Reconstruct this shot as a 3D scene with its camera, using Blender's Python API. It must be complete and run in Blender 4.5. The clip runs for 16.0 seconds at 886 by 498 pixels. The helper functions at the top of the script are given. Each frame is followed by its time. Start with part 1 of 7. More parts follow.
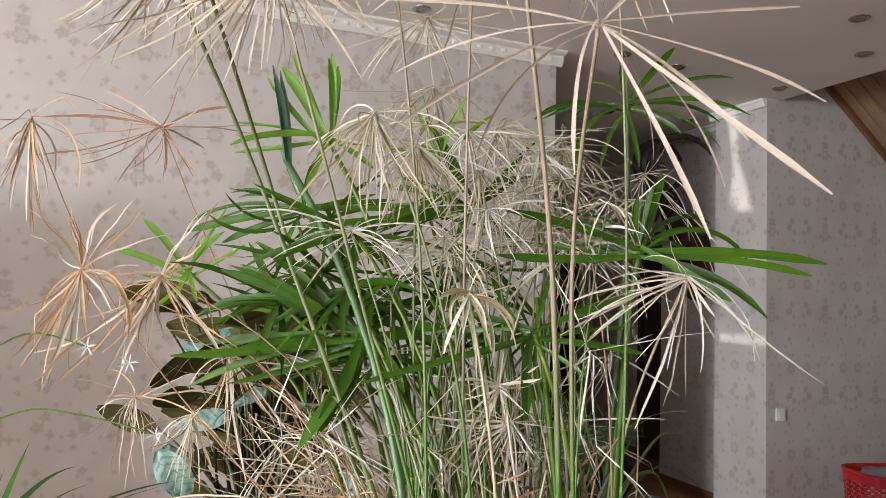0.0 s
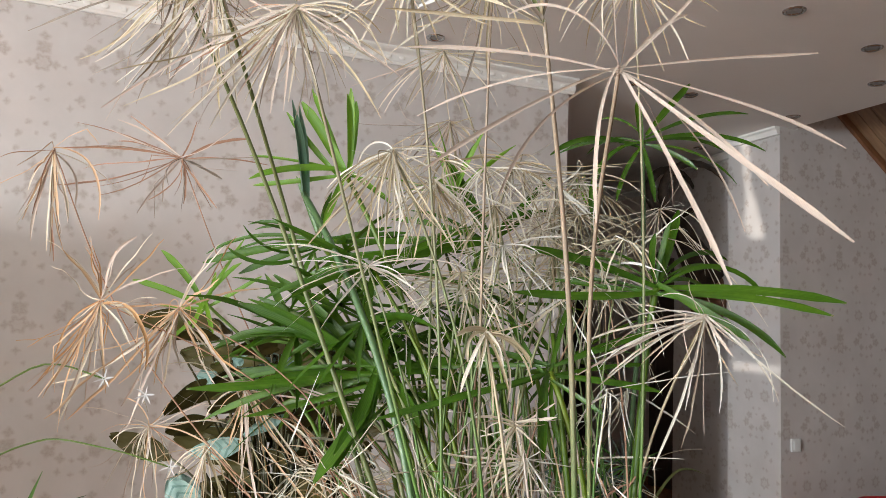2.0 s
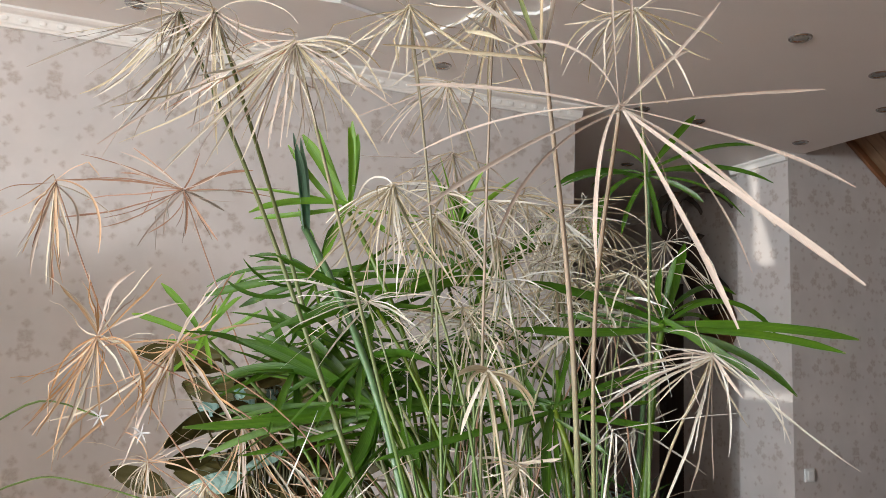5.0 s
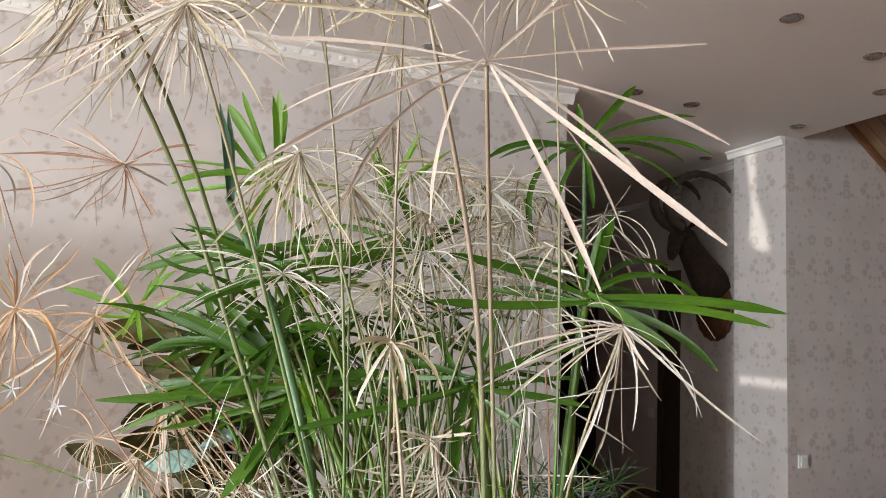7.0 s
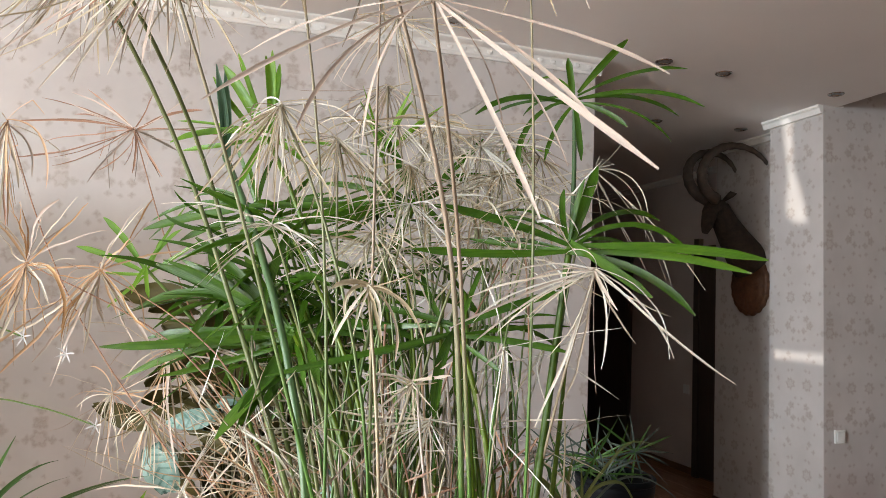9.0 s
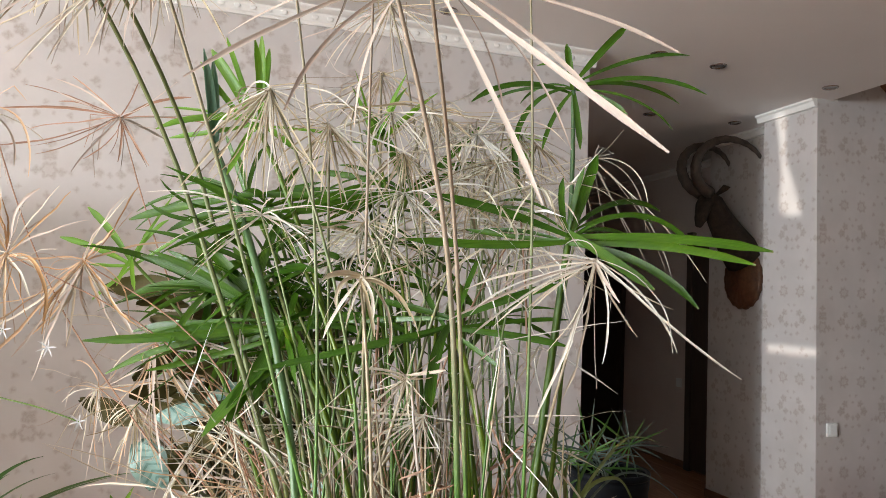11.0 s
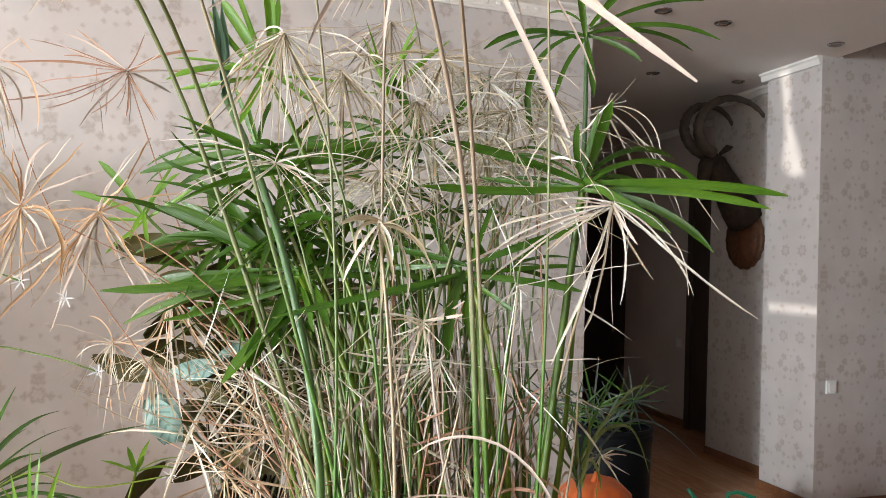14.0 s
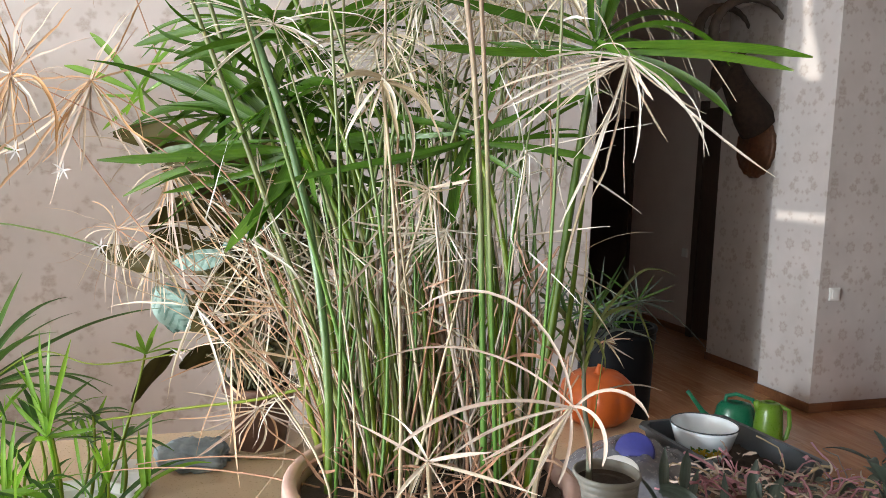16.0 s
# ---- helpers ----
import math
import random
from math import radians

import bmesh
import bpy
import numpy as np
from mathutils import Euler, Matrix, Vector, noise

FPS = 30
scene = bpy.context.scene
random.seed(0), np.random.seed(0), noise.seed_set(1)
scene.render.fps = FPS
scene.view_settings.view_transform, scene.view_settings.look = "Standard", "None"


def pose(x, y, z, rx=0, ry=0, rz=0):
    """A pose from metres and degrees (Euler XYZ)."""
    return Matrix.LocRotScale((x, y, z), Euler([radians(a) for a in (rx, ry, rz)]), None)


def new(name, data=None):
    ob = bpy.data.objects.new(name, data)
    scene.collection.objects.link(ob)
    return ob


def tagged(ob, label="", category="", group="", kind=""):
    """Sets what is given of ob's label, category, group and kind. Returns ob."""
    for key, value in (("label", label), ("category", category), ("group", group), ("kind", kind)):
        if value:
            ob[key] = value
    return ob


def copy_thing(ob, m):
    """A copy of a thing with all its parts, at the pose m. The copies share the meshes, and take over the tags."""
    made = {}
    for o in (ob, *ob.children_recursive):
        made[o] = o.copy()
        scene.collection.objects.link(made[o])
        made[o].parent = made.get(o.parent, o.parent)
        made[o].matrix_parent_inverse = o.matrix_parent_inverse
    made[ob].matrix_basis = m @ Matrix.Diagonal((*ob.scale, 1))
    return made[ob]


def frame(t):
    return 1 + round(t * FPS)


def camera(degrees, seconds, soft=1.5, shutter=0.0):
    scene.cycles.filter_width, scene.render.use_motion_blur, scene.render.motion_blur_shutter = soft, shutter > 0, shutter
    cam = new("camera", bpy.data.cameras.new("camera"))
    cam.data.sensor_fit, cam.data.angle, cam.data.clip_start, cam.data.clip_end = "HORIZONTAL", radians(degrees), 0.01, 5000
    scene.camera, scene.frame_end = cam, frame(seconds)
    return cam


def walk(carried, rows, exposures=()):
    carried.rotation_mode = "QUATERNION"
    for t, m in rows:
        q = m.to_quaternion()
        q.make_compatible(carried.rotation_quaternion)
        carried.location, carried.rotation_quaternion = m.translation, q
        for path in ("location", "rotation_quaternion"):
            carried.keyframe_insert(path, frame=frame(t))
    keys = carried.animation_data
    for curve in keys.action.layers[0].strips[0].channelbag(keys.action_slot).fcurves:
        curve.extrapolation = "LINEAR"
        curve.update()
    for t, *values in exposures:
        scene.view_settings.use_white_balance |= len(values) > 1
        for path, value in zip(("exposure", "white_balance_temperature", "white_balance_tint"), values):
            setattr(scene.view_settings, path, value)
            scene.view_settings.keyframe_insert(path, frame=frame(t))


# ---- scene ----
EXPOSURES = [(0.0, -0.70), (3.5, -0.74), (6.0, -0.76), (7.0, -0.62), (8.5, -0.56), (12.0, -0.50), (14.0, -0.44), (16.0, -0.33)]
cam = camera(63.44, 16.0, soft=0.5)
PATH = [
    (0.0, 0.0000, 0.0000, 1.4380, 93.506, -1.754, 0.000),
    (0.5, 0.0074, 0.0058, 1.4418, 93.866, -1.643, -0.123),
    (1.0, 0.0060, 0.0052, 1.4445, 94.170, -1.494, -0.073),
    (1.5, -0.0008, 0.0047, 1.4473, 94.654, -1.780, 0.304),
    (2.0, -0.0069, -0.0037, 1.4506, 95.344, -2.274, 0.801),
    (2.5, -0.0074, -0.0021, 1.4596, 96.184, -2.534, 1.172),
    (3.0, -0.0079, 0.0024, 1.4633, 96.821, -2.554, 1.619),
    (3.5, -0.0087, 0.0044, 1.4638, 97.292, -2.442, 1.937),
    (6.0, 0.0307, 0.0210, 1.4615, 97.233, -2.307, 1.115),
    (6.5, 0.0605, 0.0308, 1.4569, 96.798, -2.509, 1.224),
    (7.0, 0.0938, 0.0306, 1.4527, 96.241, -2.512, 2.078),
    (7.5, 0.1173, 0.0244, 1.4410, 95.555, -2.369, 3.536),
    (8.0, 0.1431, 0.0205, 1.4301, 94.988, -2.157, 4.670),
    (8.5, 0.1532, 0.0171, 1.4230, 94.670, -2.348, 5.168),
    (11.0, 0.1486, 0.0437, 1.4210, 94.029, -2.387, 4.585),
    (11.5, 0.1431, 0.0423, 1.4164, 93.811, -2.540, 4.176),
    (12.0, 0.1417, 0.0331, 1.4196, 93.822, -2.739, 4.026),
    (12.5, 0.1397, 0.0304, 1.4184, 93.912, -2.870, 4.098),
    (13.0, 0.1411, 0.0305, 1.4178, 93.684, -2.765, 4.283),
    (13.5, 0.1395, 0.0331, 1.4128, 92.851, -2.444, 4.476),
    (14.0, 0.1338, 0.0408, 1.4020, 91.239, -1.935, 4.595),
    (14.5, 0.1340, 0.0426, 1.3872, 89.106, -1.334, 4.785),
    (15.0, 0.1324, 0.0487, 1.3694, 86.836, -1.169, 4.949),
    (15.5, 0.1324, 0.0542, 1.3618, 85.136, -1.490, 5.035),
    (16.0, 0.1339, 0.0585, 1.3556, 84.390, -2.013, 5.070),
]
walk(cam, [(t, pose(x, y, z, rx, ry, rz)) for t, x, y, z, rx, ry, rz in PATH], EXPOSURES)


# ---- world and light ----
SUN_ELEV, SUN_AZ = radians(0.1), radians(228)
world = bpy.data.worlds.new("world")
scene.world = world
world.use_nodes = True
wn = world.node_tree
sky = wn.nodes.new("ShaderNodeTexSky")
sky.sky_type = "NISHITA"
sky.sun_disc = False
sky.sun_elevation, sky.sun_rotation = SUN_ELEV, SUN_AZ
wn.nodes["Background"].inputs[1].default_value = 0.12
wn.links.new(sky.outputs[0], wn.nodes["Background"].inputs[0])

# The room lies turned against the first view: s runs along the papered wall, d away from the viewer.
TURN = math.degrees(math.atan2(0.3770, 0.9262))
ROOM = pose(0.575, 3.805, 0, 0, 0, TURN)
H = 2.75


def area_lamp(name, s, d, z, w, h, power, turn, colour):
    data = bpy.data.lights.new(name, "AREA")
    data.shape, data.size, data.size_y, data.energy, data.color = "RECTANGLE", w, h, power, colour
    ob = new(name, data)
    ob.matrix_basis = ROOM @ pose(s, d, z, 90, 0, turn)
    return ob


area_lamp("window_daylight", -11.9, -5.2, 1.7, 1.4, 1.9, 1620, -90, (0.905, 0.99, 1.05))
area_lamp("window_daylight_near", -3.7, -4.37, 1.75, 1.6, 1.45, 80, 0, (0.92, 1.0, 1.0))
# Fill lamp added to brighten the stair wall; no source is known there.
area_lamp("stair_fill", 3.1, -4.37, 1.5, 1.4, 0.6, 9, 0, (1.0, 0.985, 1.0))
# Low sun standing in for reflected light on the pier, shaped by an added mask.
SUN_TURN, SUN_DROP = 18.0, 0.1
sun_data = bpy.data.lights.new("sun", "SUN")
sun_data.energy, sun_data.angle, sun_data.color = 4.6, radians(0.25), (1.0, 0.95, 0.88)
sun = new("sun", sun_data)
sun.matrix_basis = ROOM @ pose(-8, -3, 2, 0, 0, SUN_TURN) @ pose(0, 0, 0, 0, -90 + SUN_DROP, 0)


# ---- materials ----
class Nodes:
    """A small writer of node trees."""

    def __init__(self, name):
        self.mat = bpy.data.materials.new(name)
        self.mat.use_nodes = True
        self.t = self.mat.node_tree
        self.b = self.t.nodes["Principled BSDF"]
        self.out = self.t.nodes["Material Output"]

    def add(self, kind, **props):
        n = self.t.nodes.new(kind)
        for k, v in props.items():
            setattr(n, k, v)
        return n

    def put(self, socket, value):
        if hasattr(value, "links"):
            self.t.links.new(value, socket)
        else:
            socket.default_value = value

    def math(self, op, a, b=0.0, c=0.0, clamp=False):
        n = self.add("ShaderNodeMath", operation=op, use_clamp=clamp)
        for i, v in enumerate((a, b, c)):
            self.put(n.inputs[i], v)
        return n.outputs[0]

    def coords(self, kind="Object"):
        return self.add("ShaderNodeTexCoord").outputs[kind]

    def noise(self, vec, scale, detail=4, rough=0.55, distort=0.0):
        n = self.add("ShaderNodeTexNoise")
        self.put(n.inputs["Vector"], vec)
        for k, v in (("Scale", scale), ("Detail", detail), ("Roughness", rough), ("Distortion", distort)):
            n.inputs[k].default_value = v
        return n.outputs[0]

    def ramp(self, fac, stops):
        n = self.add("ShaderNodeValToRGB")
        self.put(n.inputs[0], fac)
        e = n.color_ramp.elements
        while len(e) < len(stops):
            e.new(0.5)
        for el, (p, c) in zip(e, stops):
            el.position, el.color = p, c
        return n.outputs[0]

    def mix(self, fac, a, b, blend="MIX"):
        n = self.add("ShaderNodeMix", data_type="RGBA", blend_type=blend)
        self.put(n.inputs[0], fac)
        self.put(n.inputs[6], a)
        self.put(n.inputs[7], b)
        return n.outputs[2]

    def scaled(self, vec, s):
        n = self.add("ShaderNodeMapping")
        self.put(n.inputs[0], vec)
        n.inputs["Scale"].default_value = s
        return n.outputs[0]

    def bump(self, height, strength=0.3, distance=0.005):
        n = self.add("ShaderNodeBump")
        n.inputs["Strength"].default_value, n.inputs["Distance"].default_value = strength, distance
        self.put(n.inputs["Height"], height)
        self.t.links.new(n.outputs[0], self.b.inputs["Normal"])

    def set(self, **kw):
        for k, v in kw.items():
            self.put(self.b.inputs[k.replace("_", " ")], v)
        return self


def simple(name, c1, c2, rough=0.5, scale=8.0, metal=0.0, bump=0.15, fine=120.0, coat=0.0):
    """A surface with broad and fine variation between two colours."""
    m = Nodes(name)
    v = m.coords()
    f = m.noise(v, scale, 5)
    g = m.noise(v, fine, 3)
    col = m.ramp(m.math("ADD", m.math("MULTIPLY", f, 0.75), m.math("MULTIPLY", g, 0.25)), [(0.3, c1), (0.7, c2)])
    m.set(Base_Color=col, Metallic=metal, Coat_Weight=coat)
    m.set(Roughness=m.math("ADD", m.math("MULTIPLY", g, 0.2), rough - 0.1))
    m.bump(m.math("ADD", f, m.math("MULTIPLY", g, 0.5)), bump, 0.003)
    return m.mat


def wallpaper(name, axis):
    """Pale papered wall with a printed repeat of paired rosettes and sprigs; axis: the wall's own run."""
    m = Nodes(name)
    v = m.coords()
    warp = m.add("ShaderNodeTexNoise")
    m.put(warp.inputs["Vector"], v)
    warp.inputs["Scale"].default_value = 22
    sep = m.add("ShaderNodeSeparateXYZ")
    m.put(sep.inputs[0], v)
    wsep = m.add("ShaderNodeSeparateXYZ")
    m.put(wsep.inputs[0], warp.outputs[1])
    a = m.math("ADD", sep.outputs["XYZ".index(axis)], m.math("MULTIPLY", m.math("SUBTRACT", wsep.outputs[0], 0.5), 0.022))
    z = m.math("ADD", sep.outputs[2], m.math("MULTIPLY", m.math("SUBTRACT", wsep.outputs[1], 0.5), 0.022))
    pa = m.math("SUBTRACT", m.math("WRAP", m.math("SUBTRACT", a, 1.687 if axis == "X" else 0.092), 0.466, 0.0), 0.233)
    pz = m.math("WRAP", z, 0.541, 0.0)

    def blob(x0, z0, r, petals, ring):
        dx = m.math("SUBTRACT", m.math("ABSOLUTE", pa), x0)
        dz = m.math("SUBTRACT", pz, z0)
        rr = m.math("SQRT", m.math("ADD", m.math("MULTIPLY", dx, dx), m.math("MULTIPLY", dz, dz)))
        th = m.math("ARCTAN2", dz, dx)
        edge = m.math("MULTIPLY", r, m.math("ADD", 1.0, m.math("MULTIPLY", m.math("COSINE", m.math("MULTIPLY", th, petals)), 0.12)))
        inside = m.math("DIVIDE", m.math("SUBTRACT", edge, rr), 0.014, clamp=True)
        if ring:
            core = m.math("DIVIDE", m.math("SUBTRACT", m.math("MULTIPLY", edge, 0.55), rr), 0.006, clamp=True)
            inside = m.math("SUBTRACT", inside, m.math("MULTIPLY", core, 0.55))
        return inside

    layout = ((0.068, 0.0, 0.041, 7, True), (0.055, 0.085, 0.015, 4, False), (0.085, 0.08, 0.015, 4, False), (0.17, 0.02, 0.019, 3, False), (0.165, -0.04, 0.017, 3, False),
              (0.025, -0.085, 0.014, 3, False), (0.06, -0.135, 0.027, 5, False), (0.087, -0.178, 0.032, 5, False), (0.042, -0.208, 0.024, 4, False), (0.0, -0.125, 0.014, 3, False), (0.0, -0.215, 0.016, 4, False),
              (0.0, -0.27, 0.016, 3, False), (0.048, -0.262, 0.018, 4, False), (0.085, -0.355, 0.022, 4, False), (0.118, -0.395, 0.018, 4, False), (0.07, -0.38, 0.014, 3, False),
              (0.233, -0.215, 0.042, 6, True), (0.185, -0.22, 0.022, 4, False), (0.233, -0.15, 0.036, 5, False), (0.233, -0.1, 0.024, 4, False), (0.15, -0.225, 0.014, 3, False),
              (0.233, -0.32, 0.02, 4, False), (0.205, -0.37, 0.014, 3, False), (0.2, 0.07, 0.015, 3, False), (0.233, 0.03, 0.014, 3, False), (0.125, -0.29, 0.015, 4, False))
    spots = [blob(x0, (z0 + 0.483) % 0.541, r, petals, ring) for x0, z0, r, petals, ring in layout]
    tot = spots[0]
    for s in spots[1:]:
        tot = m.math("MAXIMUM", tot, s)
    worn = m.noise(v, 95, 5, 0.7)
    tot = m.math("MULTIPLY", tot, m.math("ADD", -0.1, m.math("MULTIPLY", worn, 1.7)), clamp=True)
    base = m.ramp(m.noise(v, 5, 5), [(0.3, (0.495, 0.460, 0.440, 1)), (0.7, (0.563, 0.527, 0.508, 1))])
    weave = m.noise(v, 420, 2)
    col = m.mix(m.math("MULTIPLY", tot, 0.62), base, (0.30, 0.23, 0.185, 1))
    m.set(Base_Color=col, Roughness=m.math("SUBTRACT", 0.5, m.math("MULTIPLY", tot, 0.1)), Specular_IOR_Level=0.45)
    m.bump(m.math("ADD", m.math("MULTIPLY", weave, 0.5), m.math("MULTIPLY", tot, 0.8)), 0.25, 0.0015)
    return m.mat


def wood(name, c1, c2, scale, rough=0.3, stretch=(1, 12, 12), coat=0.0):
    m = Nodes(name)
    v = m.coords()
    info = m.add("ShaderNodeObjectInfo").outputs["Random"]
    sh = m.add("ShaderNodeVectorMath", operation="ADD")
    m.put(sh.inputs[0], m.scaled(v, stretch))
    comb = m.add("ShaderNodeCombineXYZ")
    m.put(comb.inputs[0], m.math("MULTIPLY", info, 37.0))
    m.put(sh.inputs[1], comb.outputs[0])
    f = m.noise(sh.outputs[0], scale, 6, 0.6, 1.5)
    col = m.ramp(m.math("ADD", m.math("MULTIPLY", f, 0.8), m.math("MULTIPLY", info, 0.2)), [(0.3, c1), (0.75, c2)])
    m.set(Base_Color=col, Roughness=m.math("ADD", rough - 0.06, m.math("MULTIPLY", f, 0.15)), Coat_Weight=coat, Coat_Roughness=0.15)
    m.bump(f, 0.12, 0.002)
    return m.mat


def leaf(name, stops, rough=0.5, trans=0.35, veins=90.0, fade=None, dry_tip=False, streak=0.5, foot=None):
    """A blade: veined and streaked along its length, each piece of its own shade, letting some light through."""
    m = Nodes(name)
    v = m.coords()
    isl = m.add("ShaderNodeNewGeometry").outputs["Random Per Island"]
    obj = m.add("ShaderNodeObjectInfo").outputs["Random"]
    uv = m.add("ShaderNodeSeparateXYZ")
    m.put(uv.inputs[0], m.coords("UV"))
    f = m.noise(v, 18, 4)
    g = m.noise(v, veins * 4, 2)
    comb = m.add("ShaderNodeCombineXYZ")
    m.put(comb.inputs[0], m.math("MULTIPLY", uv.outputs[0], 7.0))
    m.put(comb.inputs[1], m.math("MULTIPLY", uv.outputs[1], 2.2))
    m.put(comb.inputs[2], m.math("MULTIPLY", m.math("ADD", isl, obj), 40.0))
    lines = m.noise(comb.outputs[0], 1.0, 3)
    k = m.math("ADD", m.math("MULTIPLY", isl, 0.6), m.math("ADD", m.math("MULTIPLY", obj, 0.2), m.math("MULTIPLY", f, 0.4)))
    k = m.math("ADD", k, m.math("MULTIPLY", m.math("SUBTRACT", lines, 0.5), streak))
    col = m.ramp(m.math("SUBTRACT", k, 0.05), stops)
    col = m.mix(m.math("MULTIPLY", g, 0.3), col, (0.5, 0.5, 0.5, 1), "MULTIPLY")
    ridge = m.math("SINE", m.math("MULTIPLY", uv.outputs[0], 44.0))
    if dry_tip:  # green blades: fine parallel veins, tips dried to a pale tan
        col = m.mix(m.math("MULTIPLY", m.math("ADD", ridge, 1.0), 0.12), col, (0.35, 0.4, 0.3, 1), "MULTIPLY")
        tip = m.math("DIVIDE", m.math("SUBTRACT", m.math("ADD", uv.outputs[1], m.math("MULTIPLY", m.math("SUBTRACT", lines, 0.5), 0.2)), m.math("SUBTRACT", 1.02, m.math("MULTIPLY", isl, 0.08))), 0.03, clamp=True)
        col = m.mix(tip, col, (0.62, 0.52, 0.34, 1))
        m.set(Coat_Weight=0.25, Coat_Roughness=0.3)
    if fade:  # still green towards the foot, dried out towards the top
        sep = m.add("ShaderNodeSeparateXYZ")
        m.put(sep.inputs[0], v)
        up = m.math("DIVIDE", m.math("SUBTRACT", m.math("ADD", sep.outputs[2], m.math("MULTIPLY", f, 0.12)), fade[0]), fade[1] - fade[0], clamp=True)
        col = m.mix(up, (0.09, 0.2, 0.03, 1), col)
    if foot:  # paler, yellower foot of the stalk
        sep = m.add("ShaderNodeSeparateXYZ")
        m.put(sep.inputs[0], v)
        up = m.math("DIVIDE", m.math("SUBTRACT", m.math("ADD", sep.outputs[2], m.math("MULTIPLY", f, 0.15)), 1.15), 0.2, clamp=True)
        col = m.mix(up, foot, col)
    m.set(Base_Color=col, Roughness=rough, Specular_IOR_Level=0.5)
    m.bump(m.math("ADD", m.math("MULTIPLY", ridge, 0.3), g), 0.25, 0.0008)
    tr = m.add("ShaderNodeBsdfTranslucent")
    m.put(tr.inputs[0], col)
    mx = m.add("ShaderNodeMixShader")
    mx.inputs[0].default_value = trans
    m.t.links.new(m.b.outputs[0], mx.inputs[1])
    m.t.links.new(tr.outputs[0], mx.inputs[2])
    m.t.links.new(mx.outputs[0], m.out.inputs[0])
    return m.mat


PAPER_S, PAPER_D = wallpaper("wallpaper_long", "X"), wallpaper("wallpaper_cross", "Y")
PAPERS = [PAPER_S, PAPER_D]
CEIL = simple("ceiling_paint", (0.80, 0.785, 0.77, 1), (0.85, 0.835, 0.82, 1), 0.75, 1.5, bump=0.05)
PLASTER = simple("white_moulding", (0.74, 0.71, 0.67, 1), (0.8, 0.78, 0.75, 1), 0.5, 6, bump=0.1)
FLOORWOOD = wood("floor_wood", (0.42, 0.19, 0.09, 1), (0.62, 0.34, 0.18, 1), 2.2, 0.22, (10, 1, 10), 0.35)
TRIMWOOD = wood("trim_wood", (0.13, 0.05, 0.02, 1), (0.24, 0.11, 0.05, 1), 3, 0.35, (1, 10, 10))
ATTIC = wood("attic_boards", (0.16, 0.09, 0.05, 1), (0.3, 0.19, 0.11, 1), 3, 0.4, (1, 10, 10))
DARKWOOD = wood("dark_door", (0.045, 0.03, 0.024, 1), (0.085, 0.058, 0.044, 1), 3, 0.45, (10, 10, 1))
HALLPAINT = simple("hall_wall", (0.60, 0.52, 0.49, 1), (0.68, 0.6, 0.56, 1), 0.7, 3, bump=0.1)
TABLETOP = simple("table_top", (0.60, 0.46, 0.30, 1), (0.72, 0.58, 0.40, 1), 0.3, 4, bump=0.05, fine=200)
WHITE = simple("white_plastic", (0.7, 0.7, 0.68, 1), (0.8, 0.8, 0.78, 1), 0.35, 10, bump=0.03)
CHROME = simple("chrome", (0.45, 0.45, 0.45, 1), (0.6, 0.6, 0.6, 1), 0.25, 30, metal=1.0, bump=0.02)
LAMPDARK = simple("lamp_glass", (0.25, 0.25, 0.25, 1), (0.42, 0.42, 0.41, 1), 0.15, 30, bump=0.02)

GREEN = leaf("green_blade", [(0.2, (0.03, 0.095, 0.008, 1)), (0.5, (0.08, 0.20, 0.011, 1)), (0.85, (0.19, 0.36, 0.022, 1))], 0.27, 0.34, dry_tip=True, streak=0.3)
STALK = leaf("green_stem", [(0.2, (0.03, 0.085, 0.008, 1)), (0.5, (0.095, 0.17, 0.007, 1)), (0.85, (0.21, 0.28, 0.014, 1))], 0.42, 0.1, foot=(0.165, 0.22, 0.010, 1))
BLUESTALK = leaf("bluish_stem", [(0.2, (0.05, 0.12, 0.04, 1)), (0.8, (0.13, 0.23, 0.09, 1))], 0.4, 0.1, foot=(0.13, 0.21, 0.03, 1))
STRAW = leaf("straw_blade", [(0.15, (0.20, 0.14, 0.08, 1)), (0.45, (0.54, 0.44, 0.28, 1)), (0.8, (0.86, 0.79, 0.63, 1))], 0.6, 0.14)
PALE = leaf("pale_blade", [(0.12, (0.38, 0.28, 0.19, 1)), (0.38, (0.74, 0.64, 0.50, 1)), (0.7, (0.92, 0.87, 0.77, 1))], 0.55, 0.14)
ORANGE = leaf("orange_blade", [(0.15, (0.46, 0.23, 0.09, 1)), (0.5, (0.68, 0.40, 0.19, 1)), (0.85, (0.84, 0.62, 0.40, 1))], 0.6, 0.14)
PINKISH = leaf("pinkish_blade", [(0.15, (0.24, 0.115, 0.07, 1)), (0.5, (0.44, 0.24, 0.15, 1)), (0.85, (0.58, 0.40, 0.29, 1))], 0.6, 0.14)
GREY = leaf("grey_blade", [(0.15, (0.13, 0.10, 0.075, 1)), (0.5, (0.38, 0.31, 0.25, 1)), (0.85, (0.68, 0.6, 0.52, 1))], 0.6, 0.12)

